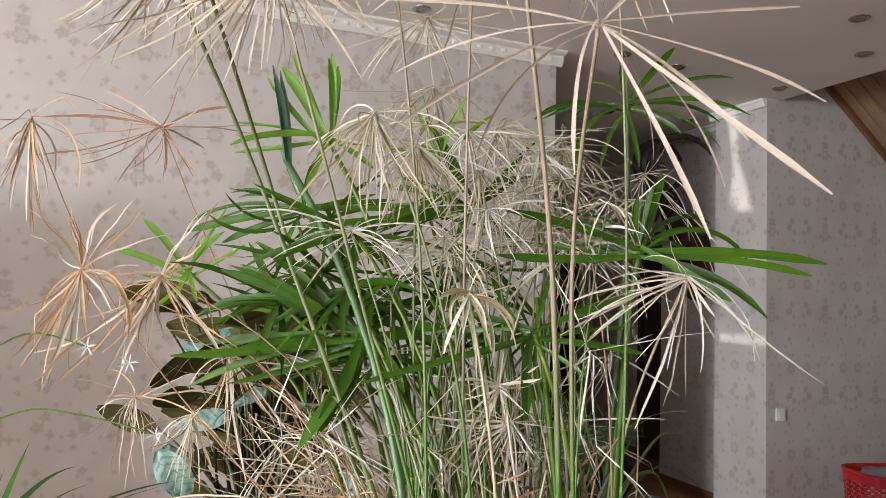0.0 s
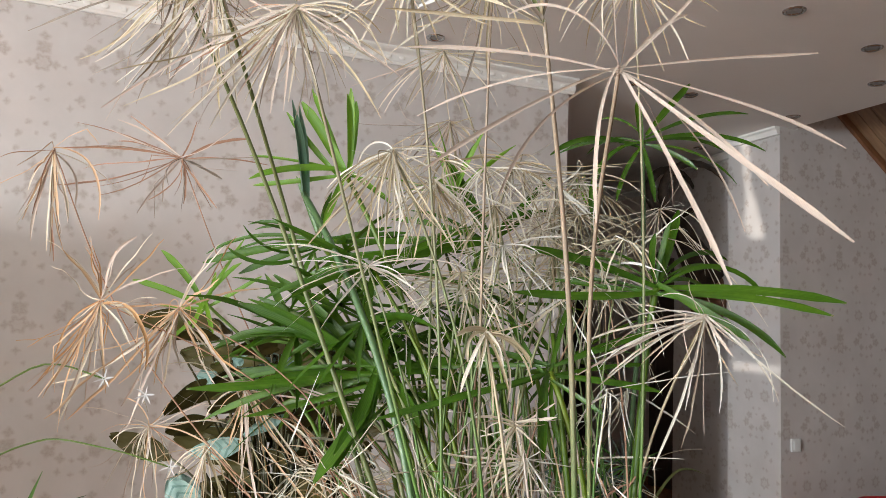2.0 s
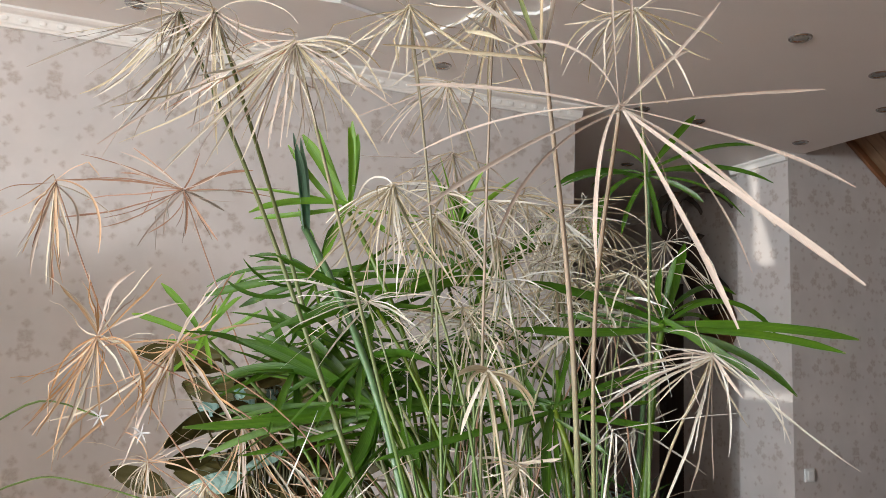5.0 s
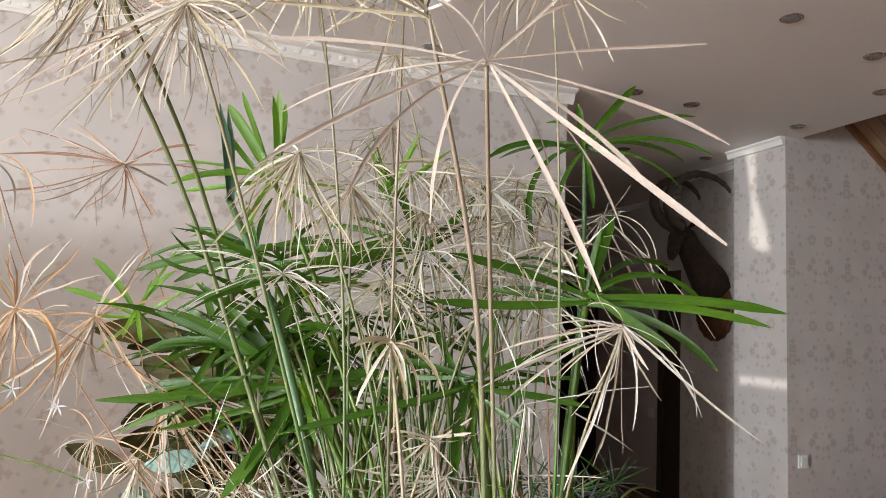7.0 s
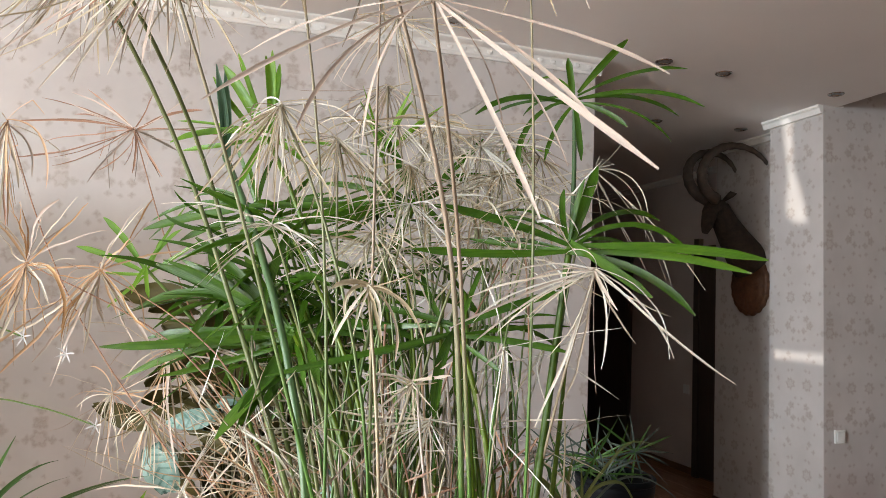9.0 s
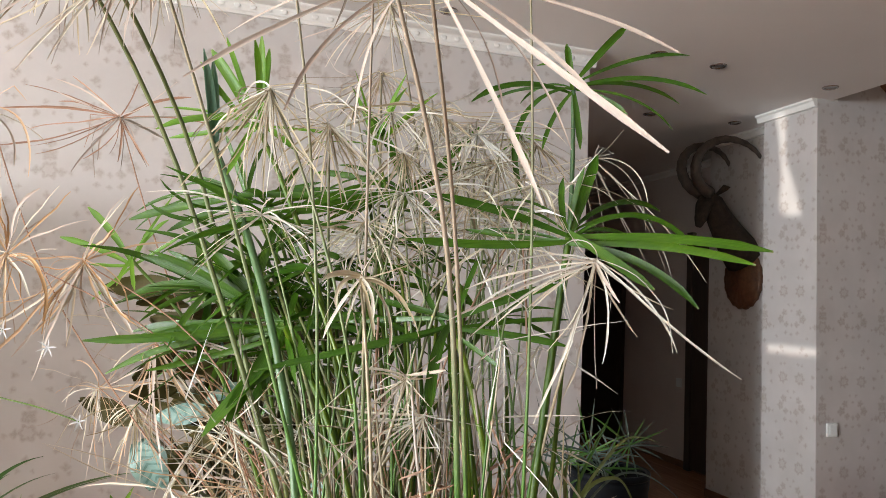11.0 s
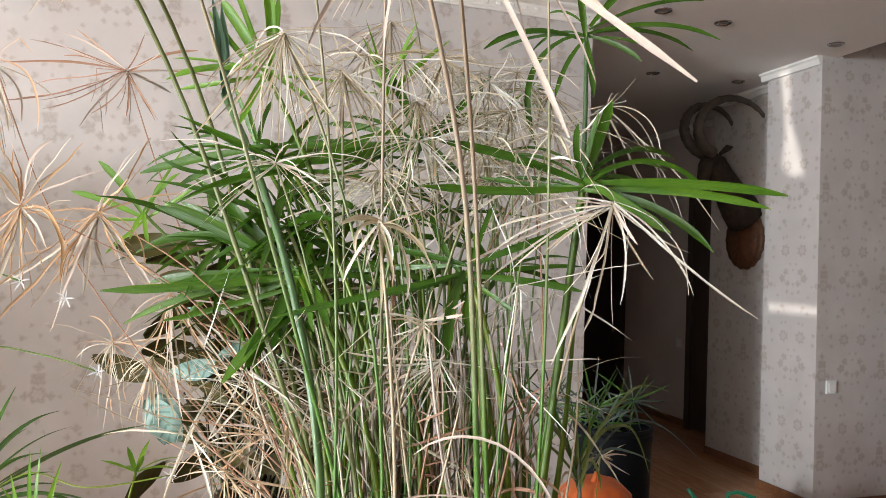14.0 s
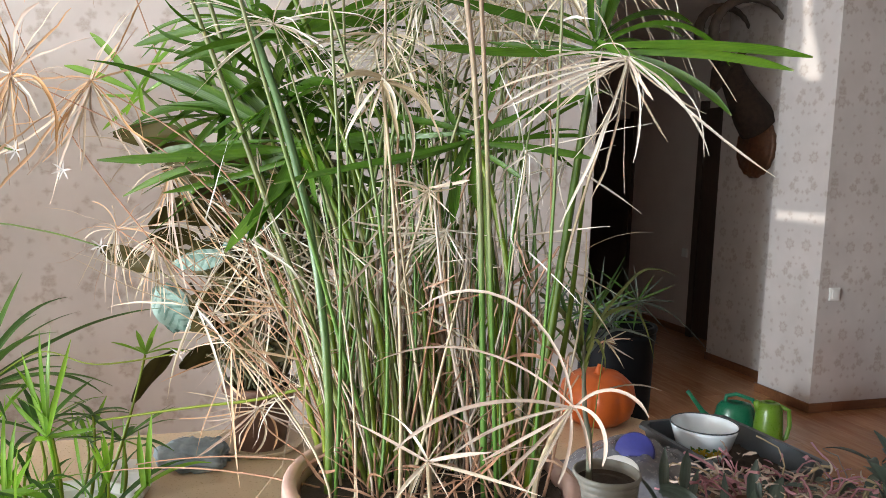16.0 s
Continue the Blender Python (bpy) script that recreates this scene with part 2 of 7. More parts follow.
TANSTALK = leaf("tan_stem", [(0.2, (0.36, 0.27, 0.19, 1)), (0.55, (0.47, 0.37, 0.28, 1)), (0.85, (0.62, 0.52, 0.42, 1))], 0.5, 0.05, fade=(1.3, 1.52))
CREAM = leaf("cream_blade", [(0.12, (0.42, 0.35, 0.26, 1)), (0.38, (0.78, 0.72, 0.62, 1)), (0.7, (0.94, 0.92, 0.87, 1))], 0.5, 0.14)
PINKPALE = leaf("pinkish_cream_blade", [(0.15, (0.54, 0.41, 0.34, 1)), (0.5, (0.67, 0.55, 0.47, 1)), (0.85, (0.80, 0.71, 0.64, 1))], 0.55, 0.14)
OLIVESTALK = leaf("olive_stem", [(0.2, (0.11, 0.14, 0.04, 1)), (0.5, (0.20, 0.225, 0.085, 1)), (0.85, (0.33, 0.33, 0.16, 1))], 0.45, 0.05, foot=(0.16, 0.21, 0.035, 1))
PEACH = leaf("peach_blade", [(0.15, (0.52, 0.30, 0.16, 1)), (0.5, (0.70, 0.47, 0.29, 1)), (0.85, (0.84, 0.68, 0.51, 1))], 0.55, 0.14)
LIMELEAF = leaf("young_leaf", [(0.2, (0.12, 0.29, 0.018, 1)), (0.5, (0.22, 0.46, 0.028, 1)), (0.85, (0.36, 0.60, 0.055, 1))], 0.36, 0.48, dry_tip=True, streak=0.3)
OLDSTALK = leaf("old_stem", [(0.2, (0.22, 0.19, 0.11, 1)), (0.5, (0.36, 0.31, 0.2, 1)), (0.85, (0.5, 0.45, 0.32, 1))], 0.5, 0.05, fade=(1.35, 1.68))
BLUEBLADE = leaf("bluish_blade", [(0.2, (0.06, 0.17, 0.10, 1)), (0.8, (0.24, 0.42, 0.30, 1))], 0.35, 0.3)
SOIL = simple("soil", (0.018, 0.012, 0.008, 1), (0.06, 0.042, 0.03, 1), 0.9, 40, bump=0.8, fine=300)


# ---- building helpers ----
def mesh_of(bm, name, material, smooth=False):
    me = bpy.data.meshes.new(name)
    bm.normal_update()
    bm.to_mesh(me)
    bm.free()
    for mt in (material if isinstance(material, (list, tuple)) else [material]):
        me.materials.append(mt)
    if smooth:
        me.polygons.foreach_set("use_smooth", [True] * len(me.polygons))
    return me


def part(name, bm, material, parent, label="", smooth=False):
    ob = new(name, mesh_of(bm, name, material, smooth))
    if parent:
        ob.parent = parent
    return tagged(ob, label)


def thing(name, m, label, category, group="", kind=""):
    ob = new(name)
    ob.empty_display_size = 0.05
    ob.matrix_basis = m
    return tagged(ob, label, category, group, kind)


def setting(name, bm, material, label, category, m=None, smooth=False):
    ob = part(name, bm, material, None, smooth=smooth)
    if m is not None:
        ob.matrix_basis = m
    return tagged(ob, label, category, kind="structure")


def box(bm, x0, x1, y0, y1, z0, z1, bevel=0.0, seg=2):
    vs = [bm.verts.new(p) for p in ((x0, y0, z0), (x1, y0, z0), (x1, y1, z0), (x0, y1, z0), (x0, y0, z1), (x1, y0, z1), (x1, y1, z1), (x0, y1, z1))]
    fs = [bm.faces.new([vs[i] for i in f]) for f in ((3, 2, 1, 0), (4, 5, 6, 7), (0, 1, 5, 4), (1, 2, 6, 5), (2, 3, 7, 6), (3, 0, 4, 7))]
    if bevel:
        es = list({e for f in fs for e in f.edges})
        bmesh.ops.bevel(bm, geom=es, offset=bevel, segments=seg, profile=0.5, affect="EDGES", clamp_overlap=True)
    return bm


def boxed(*a, **k):
    return box(bmesh.new(), *a, **k)


def lathe(profile, n=40, squash=None):
    """A turned body from (radius, height) pairs."""
    bm = bmesh.new()
    rings = []
    for r, z in profile:
        if r < 1e-5:
            rings.append([bm.verts.new((0, 0, z))])
        else:
            ring = []
            for i in range(n):
                a = 2 * math.pi * i / n
                k = squash(a, z) if squash else 1.0
                ring.append(bm.verts.new((r * k * math.cos(a), r * k * math.sin(a), z)))
            rings.append(ring)
    for a, b in zip(rings, rings[1:]):
        for i in range(n):
            j = (i + 1) % n
            if len(a) == 1 and len(b) == 1:
                continue
            if len(a) == 1:
                bm.faces.new((a[0], b[j], b[i]))
            elif len(b) == 1:
                bm.faces.new((a[i], a[j], b[0]))
            else:
                bm.faces.new((a[i], a[j], b[j], b[i]))
    bmesh.ops.recalc_face_normals(bm, faces=bm.faces)
    return bm


def tube(bm, pts, radii, n=6, caps=True):
    rings = []
    side = None
    for i, p in enumerate(pts):
        p = Vector(p)
        t = (Vector(pts[min(i + 1, len(pts) - 1)]) - Vector(pts[max(i - 1, 0)])).normalized()
        if side is None:
            side = t.cross(Vector((0.3, 0.9, 0.2))).normalized()
        side = (side - t * side.dot(t)).normalized()
        up = t.cross(side)
        r = radii[i] if hasattr(radii, "__len__") else radii
        rings.append([bm.verts.new(p + r * (math.cos(2 * math.pi * k / n) * side + math.sin(2 * math.pi * k / n) * up)) for k in range(n)])
    uv = bm.loops.layers.uv.verify()
    for j, (a, b) in enumerate(zip(rings, rings[1:])):
        for i in range(n):
            f = bm.faces.new((a[i], a[(i + 1) % n], b[(i + 1) % n], b[i]))
            v0, v1 = 0.9 * j / len(rings), 0.9 * (j + 1) / len(rings)
            for loop, c in zip(f.loops, ((i / n, v0), ((i + 1) / n, v0), ((i + 1) / n, v1), (i / n, v1))):
                loop[uv].uv = c
    if caps:
        bm.faces.new(rings[0][::-1])
        bm.faces.new(rings[-1])
    return bm


def prism(bm, outline, z0, z1):
    """A flat slab with the outline given as (x, y) corners."""
    lo, hi = [bm.verts.new((x, y, z0)) for x, y in outline], [bm.verts.new((x, y, z1)) for x, y in outline]
    bm.faces.new(lo[::-1]), bm.faces.new(hi)
    for i in range(len(lo)):
        j = (i + 1) % len(lo)
        bm.faces.new((lo[i], lo[j], hi[j], hi[i]))
    bmesh.ops.recalc_face_normals(bm, faces=bm.faces)
    return bm


def papered(bm):
    """Faces take the paper that runs along them."""
    bm.normal_update()
    for f in bm.faces:
        f.material_index = 0 if abs(f.normal.y) > 0.5 else 1
    return bm


# ---- the room ----
setting("floor", boxed(-12.16, 4.6, -6.16, 5.2, -0.12, -0.012), TRIMWOOD, "dark base under the laminate floor", "floor", ROOM)
setting("wall_north", boxed(-12.0, 0.0, 0.0, 0.16, 0, 3.3), PAPER_S, "pale beige papered wall with printed rosettes", "wall", ROOM)
# Added out of view: keeps the far lamp off the lower left of the wall.
setting("shade_stub", boxed(-3.42, -3.3, -0.78, -0.003, 0, 1.76, bevel=0.01), PAPER_D, "unseen low stub added to shade the papered wall", "wall", ROOM)
setting("wall_hall_west", boxed(-0.16, -0.002, 0.162, 4.6, 0, H), HALLPAINT, "shaded hall wall", "wall", ROOM)
setting("wall_pier", papered(boxed(1.64, 1.8, 0.129, 0.576, 0, H)), PAPERS, "papered pier catching the daylight", "wall", ROOM)
setting("wall_stair", boxed(1.8, 4.6, 0.129, 0.3, 0, 4.6), PAPER_S, "papered wall in shade beside the stair", "wall", ROOM)
setting("wall_hall_east", boxed(1.87, 2.1, 0.3, 1.42, 0, H), PAPER_D, "papered hall wall with a mounted trophy", "wall", ROOM)
setting("wall_hall_far", boxed(2.3, 2.46, 1.424, 4.6, 0, H), HALLPAINT, "dim grey hall wall", "wall", ROOM)
setting("wall_hall_end", boxed(-0.16, 2.46, 4.604, 4.76, 0, H), HALLPAINT, "dim wall that closes the hall", "wall", ROOM)
setting("wall_hall_return", boxed(2.104, 2.46, 1.3, 1.42, 0, H), HALLPAINT, "short return of the hall wall", "wall", ROOM)
setting("wall_east", boxed(4.6, 4.76, -5.6, 0.3, 0, 4.6), PAPER_D, "papered wall that closes the stairwell", "wall", ROOM)
bm = bmesh.new()
for s0, s1, z0, z1 in ((-5.0, -4.55, 0, 3.3), (-2.85, 2.3, 0, 4.6), (3.9, 4.76, 0, 4.6), (-4.55, -2.85, 0, 1.0), (-4.55, -2.85, 2.5, 3.3), (2.3, 3.9, 0, 1.15), (2.3, 3.9, 2.65, 4.6)):
    box(bm, s0, s1, -4.56, -4.4, z0, z1)
# Unseen alcove, added so the far area lamp reaches the whole pier.
box(bm, -12.0, -5.0, -6.16, -6.0, 0, 3.3)
box(bm, -5.0, -4.84, -6.16, -4.56, 0, 3.3)
setting("wall_south", bm, PAPER_S, "papered window wall behind the viewer", "wall", ROOM)
# Added out of view to close the opening behind the near lamp.
setting("blind", boxed(-4.55, -2.85, -4.46, -4.45, 1.0, 2.5), WHITE, "unseen white panel closing the near window opening", "blind", ROOM)
# Unseen panel that closes the opening made for the stair fill lamp.
setting("panel_stair", boxed(2.3, 3.9, -4.46, -4.45, 1.15, 2.65), WHITE, "unseen white panel behind the added stair lamp", "blind", ROOM)
bm = bmesh.new()
box(bm, -12.16, -12.0, -6.16, 0.0, 0, 0.7)
box(bm, -12.16, -12.0, -6.16, 0.0, 2.74, 3.3)
box(bm, -12.16, -12.0, -6.16, -5.9, 0.7, 2.74)
box(bm, -12.16, -12.0, -4.5, -4.4, 0.7, 2.74)
box(bm, -12.16, -12.0, -1.5, 0.0, 0.7, 2.74)
setting("wall_west", bm, PAPER_D, "papered window wall", "wall", ROOM)
# Added panel that closes the alcove's opening behind the lamp.
setting("panel_west", boxed(-12.06, -12.05, -5.9, -4.5, 0.7, 2.74), WHITE, "unseen white panel behind the far lamp", "blind", ROOM)
# Unseen mask added in the opening: a slit and a ragged gap outline the sun patches.
bm = bmesh.new()
quad = lambda *c: bm.faces.new([bm.verts.new((-11.99, d, z)) for d, z in c])
quad((-4.36, 0.7), (-4.30, 0.7), (-4.30, 2.74), (-4.36, 2.74))
quad((-3.89, 0.7), (-1.5, 0.7), (-1.5, 2.74), (-3.89, 2.74))
quad((-4.30, 0.7), (-3.89, 0.7), (-3.89, 1.199), (-4.30, 1.199))
quad((-4.30, 1.243), (-3.89, 1.243), (-3.89, 2.062), (-4.30, 2.062))
quad((-4.30, 2.062), (-4.181, 2.062), (-4.117, 2.272), (-4.051, 2.429), (-4.046, 2.74), (-4.30, 2.74))
quad((-4.074, 2.062), (-3.89, 2.062), (-3.89, 2.74), (-3.966, 2.74), (-4.014, 2.360), (-3.99, 2.132))
setting("curtain", bm, WHITE, "unseen white mask with gaps that shape the sun patches", "curtain", ROOM)
ceil_main = [(-12.0, 0.0), (-12.0, -0.62), (-2.2, -0.62), (-1.75, -0.62), (-1.45, -0.66), (-1.25, -0.6), (-1.05, -0.52), (-0.98, -0.66), (-0.94, -0.77), (-0.85, -0.84), (-0.72, -0.9), (-0.70, -0.97), (-0.73, -1.05),
             (-0.73, -6.16), (1.75, -6.16), (1.75, 0.129), (1.75, 0.13), (2.46, 0.131), (2.46, 4.6), (0.0, 4.6), (0.0, 0.0)]
bm = bmesh.new()
prism(bm, ceil_main, H, H + 0.014)
setting("ceiling", bm, CEIL, "matt white ceiling with a lower border", "ceiling", ROOM)
setting("ceiling_upper", boxed(-12.16, 0.4, -6.16, 0.0, H + 0.018, H + 0.2), CEIL, "raised middle of the ceiling", "ceiling", ROOM)
setting("ceiling_attic", boxed(1.75, 4.76, -5.6, 0.3, 4.604, 4.7), ATTIC, "boards over the stairwell", "ceiling", ROOM)
setting("ceiling_edge", boxed(1.6, 1.752, -5.6, 0.125, H + 0.204, 4.6), CEIL, "painted upstand over the stairwell edge", "ceiling", ROOM)


# ---- plants ----
def blade(bm, p0, az, elev, length, width, droop=1.0, fold=0.35, segs=10, kink=0.0, curl=0.0, rng=random, tipw=0.1, basew=0.55, face=None, club=False, snap=0.0, roll=0.0, even=False):
    """One bract from p0: azimuth and elevation in degrees, droop bends it down along its length, curl turns it sideways,
    face is the way its flat side turns, club widens it towards the tip, even keeps its width to near the tip, snap is the chance of one sharp bend."""
    a, e = radians(az), radians(elev)
    d = Vector((math.cos(a) * math.cos(e), math.sin(a) * math.cos(e), math.sin(e)))
    p = Vector(p0)
    step = length / segs
    rows = []
    ref = Vector(face).normalized() if face is not None else (Vector((0, 0, 1)) if abs(d.z) < 0.9 else Vector((-math.cos(a), -math.sin(a), 0.3)))
    twist = rng.uniform(-0.5, 0.5) * (1 + 2 * kink)
    bend = rng.randint(2, max(3, segs - 2)) if rng.random() < snap else -1
    for i in range(segs + 1):
        t = i / segs
        side = d.cross(ref)
        side = side.normalized() if side.length > 1e-3 else Vector((1, 0, 0))
        up = side.cross(d)
        ca, sa = math.cos(roll + twist * t), math.sin(roll + twist * t)
        s2, u2 = side * ca + up * sa, up * ca - side * sa
        if club:
            prof = 0.42 + 0.58 * min(1, t / 0.8)
            if t > 0.8:
                prof *= max(tipw, 1 - ((t - 0.8) / 0.2) ** 1.8)
        elif even:
            prof = basew + (1 - basew) * min(1, t / 0.4)
            if t > 0.82:
                prof *= max(tipw, 1 - ((t - 0.82) / 0.18) ** 1.5)
        else:
            prof = basew + (1 - basew) * min(1, t / 0.3) if t < 0.3 else 1.0
            if t > 0.55:
                prof *= max(tipw, 1 - ((t - 0.55) / 0.45) ** 1.6)
        w = width * 0.5 * prof * (1 + rng.uniform(-0.22, 0.22) * min(1, kink))
        rows.append((bm.verts.new(p - s2 * w + u2 * w * fold), bm.verts.new(p), bm.verts.new(p + s2 * w + u2 * w * fold)))
        p = p + d * step
        d = d + Vector((0, 0, -1)) * droop * step / max(length, 0.02) * (0.5 + t) + side * curl / segs
        if kink:
            d += Vector((rng.uniform(-1, 1), rng.uniform(-1, 1), rng.uniform(-1, 1))) * kink / segs
        if i == bend:
            d += Vector((rng.uniform(-0.9, 0.9), rng.uniform(-0.9, 0.9), rng.uniform(-1.1, 0.3)))
        d.normalize()
    uv = bm.loops.layers.uv.verify()
    for i, (r, q) in enumerate(zip(rows, rows[1:])):
        t0, t1 = i / segs, (i + 1) / segs
        for k in (0, 1):
            f = bm.faces.new((r[k], r[k + 1], q[k + 1], q[k]))
            for loop, c in zip(f.loops, ((k / 2, t0), (k / 2 + 0.5, t0), (k / 2 + 0.5, t1), (k / 2, t1))):
                loop[uv].uv = c


def tumble(rng, base, amount):
    return Vector(base) + Vector((rng.uniform(-1, 1), rng.uniform(-1, 1), rng.uniform(-1, 1))) * amount


def stem_points(a, b, bow=(0, 0, 0), n=10):
    a, b, bow = Vector(a), Vector(b), Vector(bow)
    return [a.lerp(b, i / n) + bow * 4 * (i / n) * (1 - i / n) for i in range(n + 1)]


def rising_points(a, b, bow, n=10):
    """A stalk that rises steeply from its foot and leans out further up."""
    pts = stem_points(a, b, bow, n)
    for i, p in enumerate(pts):
        t = i / n
        p.x -= (b.x - a.x) * (t - t ** 2.2)
        p.y -= (b.y - a.y) * (t - t ** 2.2)
    return pts


def bent(*pts):
    """A smooth line through a few points."""
    pts = [Vector(p) for p in pts]
    pts = [pts[0]] + pts + [pts[-1]]
    out = []
    for i in range(1, len(pts) - 2):
        p0, p1, p2, p3 = pts[i - 1:i + 3]
        for k in range(6):
            t = k / 6
            out.append(0.5 * (2 * p1 + (p2 - p0) * t + (2 * p0 - 5 * p1 + 4 * p2 - p3) * t * t + (3 * p1 - p0 - 3 * p2 + p3) * t ** 3))
    return out + [pts[-2]]


KINDS = {"green": GREEN, "straw": STRAW, "pale": PALE, "orange": ORANGE, "peach": PEACH, "cream": CREAM, "pinkpale": PINKPALE, "pink": PINKISH, "grey": GREY, "lime": LIMELEAF, "olive": OLIVESTALK, "pinkish": PINKISH}


class Plant:
    """A clump of stalks in one pot; every stalk carries an umbel of bracts."""

    def __init__(self, thing_ob, centre, radius, seed):
        self.ob, self.c, self.r, self.rng = thing_ob, Vector(centre), radius, random.Random(seed)

    def foot(self, hub):
        g = self.rng
        a = math.atan2(hub[1] - self.c.y, hub[0] - self.c.x) + g.uniform(-0.9, 0.9)
        q = self.r * math.sqrt(g.uniform(0.02, 0.9))
        return Vector((self.c.x + q * math.cos(a), self.c.y + q * math.sin(a), self.c.z - 0.02))

    def stalk(self, hub, material, r0=0.0032, r1=0.0018, foot=None, bow=None, label=""):
        g = self.rng
        shape = stem_points if foot else rising_points
        foot = foot or self.foot(hub)
        bow = bow if bow is not None else Vector((g.uniform(-0.02, 0.02), g.uniform(-0.02, 0.02), 0))
        bm = bmesh.new()
        pts = shape(foot, hub, Vector(bow))
        tube(bm, pts, [r0 + (r1 - r0) * i / 10 for i in range(11)], 5)
        return part("stalk", bm, material, self.ob, label, True)

    def umbel(self, hub, kind, n, length, width, elev=0.0, espread=20.0, droop=0.8, stem=None, leaves=None, split=False,
              kink=0.0, jitter=0.3, start=None, r0=0.0032, r1=0.0018, foot=None, bow=None, fold=0.35, curl=0.3, stalk=True, snap=0.0, face=(0, -0.35, 0.8), loose=0.7, club=False, mixed=(), vary=0.2, unruly=False):
        g = self.rng
        hub = Vector(hub)
        st = self.stalk(hub, stem or (STALK if kind in ("green", "lime") else STRAW), r0, r1, foot, bow) if stalk else self.ob
        rows = leaves
        if rows is None:
            a0 = g.uniform(0, 360) if start is None else start
            rows = [(a0 + 360 * i / n + g.uniform(-0.4, 0.4) * 360 / n, elev + g.uniform(-espread, espread), length * (1 - jitter * g.random() ** 1.5), droop * g.uniform(0.6, 1.3)) for i in range(n)]
            if unruly:  # dried bracts hang every way, some folded back along the stalk
                rows = [(g.uniform(0, 360), max(-86, min(40, g.gauss(elev, espread))), length * g.choice((0.5, 0.75, 0.9, 1.0, 1.1, 1.25)) * g.uniform(0.85, 1.1), droop * g.choice((0.05, 0.2, 0.4, 0.8, 1.6))) for i in range(n)]
        name = "leaf" if kind in ("green", "lime") else "dry_leaf"
        bm = None if split else bmesh.new()
        for az, el, ln, dr, *wf in rows:
            b = bmesh.new() if split else bm
            blade(b, hub + Vector((g.uniform(-1, 1), g.uniform(-1, 1), g.uniform(-2, 1))) * 0.003 if unruly else hub, az, el, ln, width * g.uniform(1 - vary, 1 + vary) * (wf[0] if wf else 1), dr, fold, 9, kink, g.uniform(-curl, curl), g,
                  face=tumble(g, face, loose), club=club, snap=snap)
            if split:
                part(name, b, KINDS[g.choice(mixed) if mixed else kind], st, "", True)
        if not split:
            part("umbel", bm, KINDS[kind], st, "", True)
        return st

    def spray(self, hub, rows, kinds, stem=None, r0=0.002, r1=0.0014, foot=None, via=None, club=False, kink=0.65, fold=0.6, on=None, more=0.0, wide=1.0, loose=0):
        """An umbel given bract by bract; via is a point that its stalk passes, more and loose add finer and curled bracts between them."""
        g = self.rng
        hub = Vector(hub)
        if on is None:
            if via is not None:
                line = bent(foot, via, hub)
                bm = bmesh.new()
                tube(bm, line, [r0 + (r1 - r0) * i / (len(line) - 1) for i in range(len(line))], 6)
                on = part("stalk", bm, stem, self.ob, "", True)
            else:
                on = self.stalk(hub, stem, r0, r1, foot)
        fresh = kinds[0] in ("green", "lime")
        rows, own = list(rows), len(rows)
        for az, el, ln, droop, curl, width in (rows * 3)[:int(len(rows) * more)]:  # further, finer bracts between them
            if abs(curl) < 1.2 and droop < 2:
                rows.append((az + g.uniform(-24, 24), el + g.uniform(-13, 13), ln * g.uniform(0.65, 1.02), droop * g.uniform(0.8, 1.2), curl * g.uniform(0.6, 1.3), width * g.uniform(0.55, 0.9)))
        long, thin = sum(r[2] for r in rows[:own]) / own, sum(r[5] for r in rows[:own]) / own * 0.55
        for i in range(loose):  # curled, tangled ones
            rows.append((g.uniform(-180, 180), g.uniform(-70, 30), long * g.uniform(0.5, 1.15), g.uniform(0.0, 1.6), g.uniform(-1.5, 1.5), thin * g.uniform(0.7, 1.2)))
        for i, (az, el, ln, droop, curl, width) in enumerate(rows):
            width *= wide
            bm = bmesh.new()
            start = hub + Vector((g.uniform(-1, 1), g.uniform(-1, 1), g.uniform(-2.4, 2))) * (0.004 if fresh else 0.0015)
            blade(bm, start, az, el, ln, width * 0.001, droop, fold, 12, 0.0 if fresh else kink if i < own else kink * 1.7, curl, g, face=(0, -1, 0.15), club=club, snap=0.0 if fresh or i < own else 0.3, roll=g.uniform(-0.3, 0.3) if fresh else g.uniform(-0.9, 0.9), tipw=0.2 if fresh else 0.3, even=True, basew=0.45 if fresh else 0.75)
            part("leaf" if fresh else "dry_leaf", bm, KINDS[g.choice(kinds)], on, "", True)
        return on


# Bracts of the single umbels: azimuth, elevation, length, droop, side bend, width in millimetres.
BIG_HUB = (0.098, 0.466, 1.620)
BIG_LEAVES = [
    (10, 11, 0.148, -0.11, 0.15, 2.6), (1, -12, 0.159, 0.24, 0.07, 3.2), (7, -23, 0.130, 0.48, 0.11, 3.2), (-15, -41, 0.181, 0.09, -0.16, 4.8),
    (10, -30, 0.142, 0.80, 0.31, 1.8), (-9, -62, 0.162, 0.24, -0.07, 4.2), (33, -26, 0.108, 0.80, 0.58, 1.6), (-119, -40, 0.141, 1.38, -0.23, 3.4),
    (-157, -26, 0.161, 0.21, -0.06, 3.2), (-167, -25, 0.127, 0.95, -0.32, 3), (168, 1, 0.143, 0.47, -0.08, 2.6), (-177, 12, 0.140, 0.35, 0.02, 3),
    (162, 69, 0.101, 1.47, -0.68, 2.8), (109, 81, 0.109, 0.30, 0.07, 2.4), (35, 76, 0.115, 1.23, -0.28, 2.4), (27, 53, 0.083, 0.62, 0.15, 3.2),
    (8, 43, 0.112, 0.07, -0.23, 2.8),
]
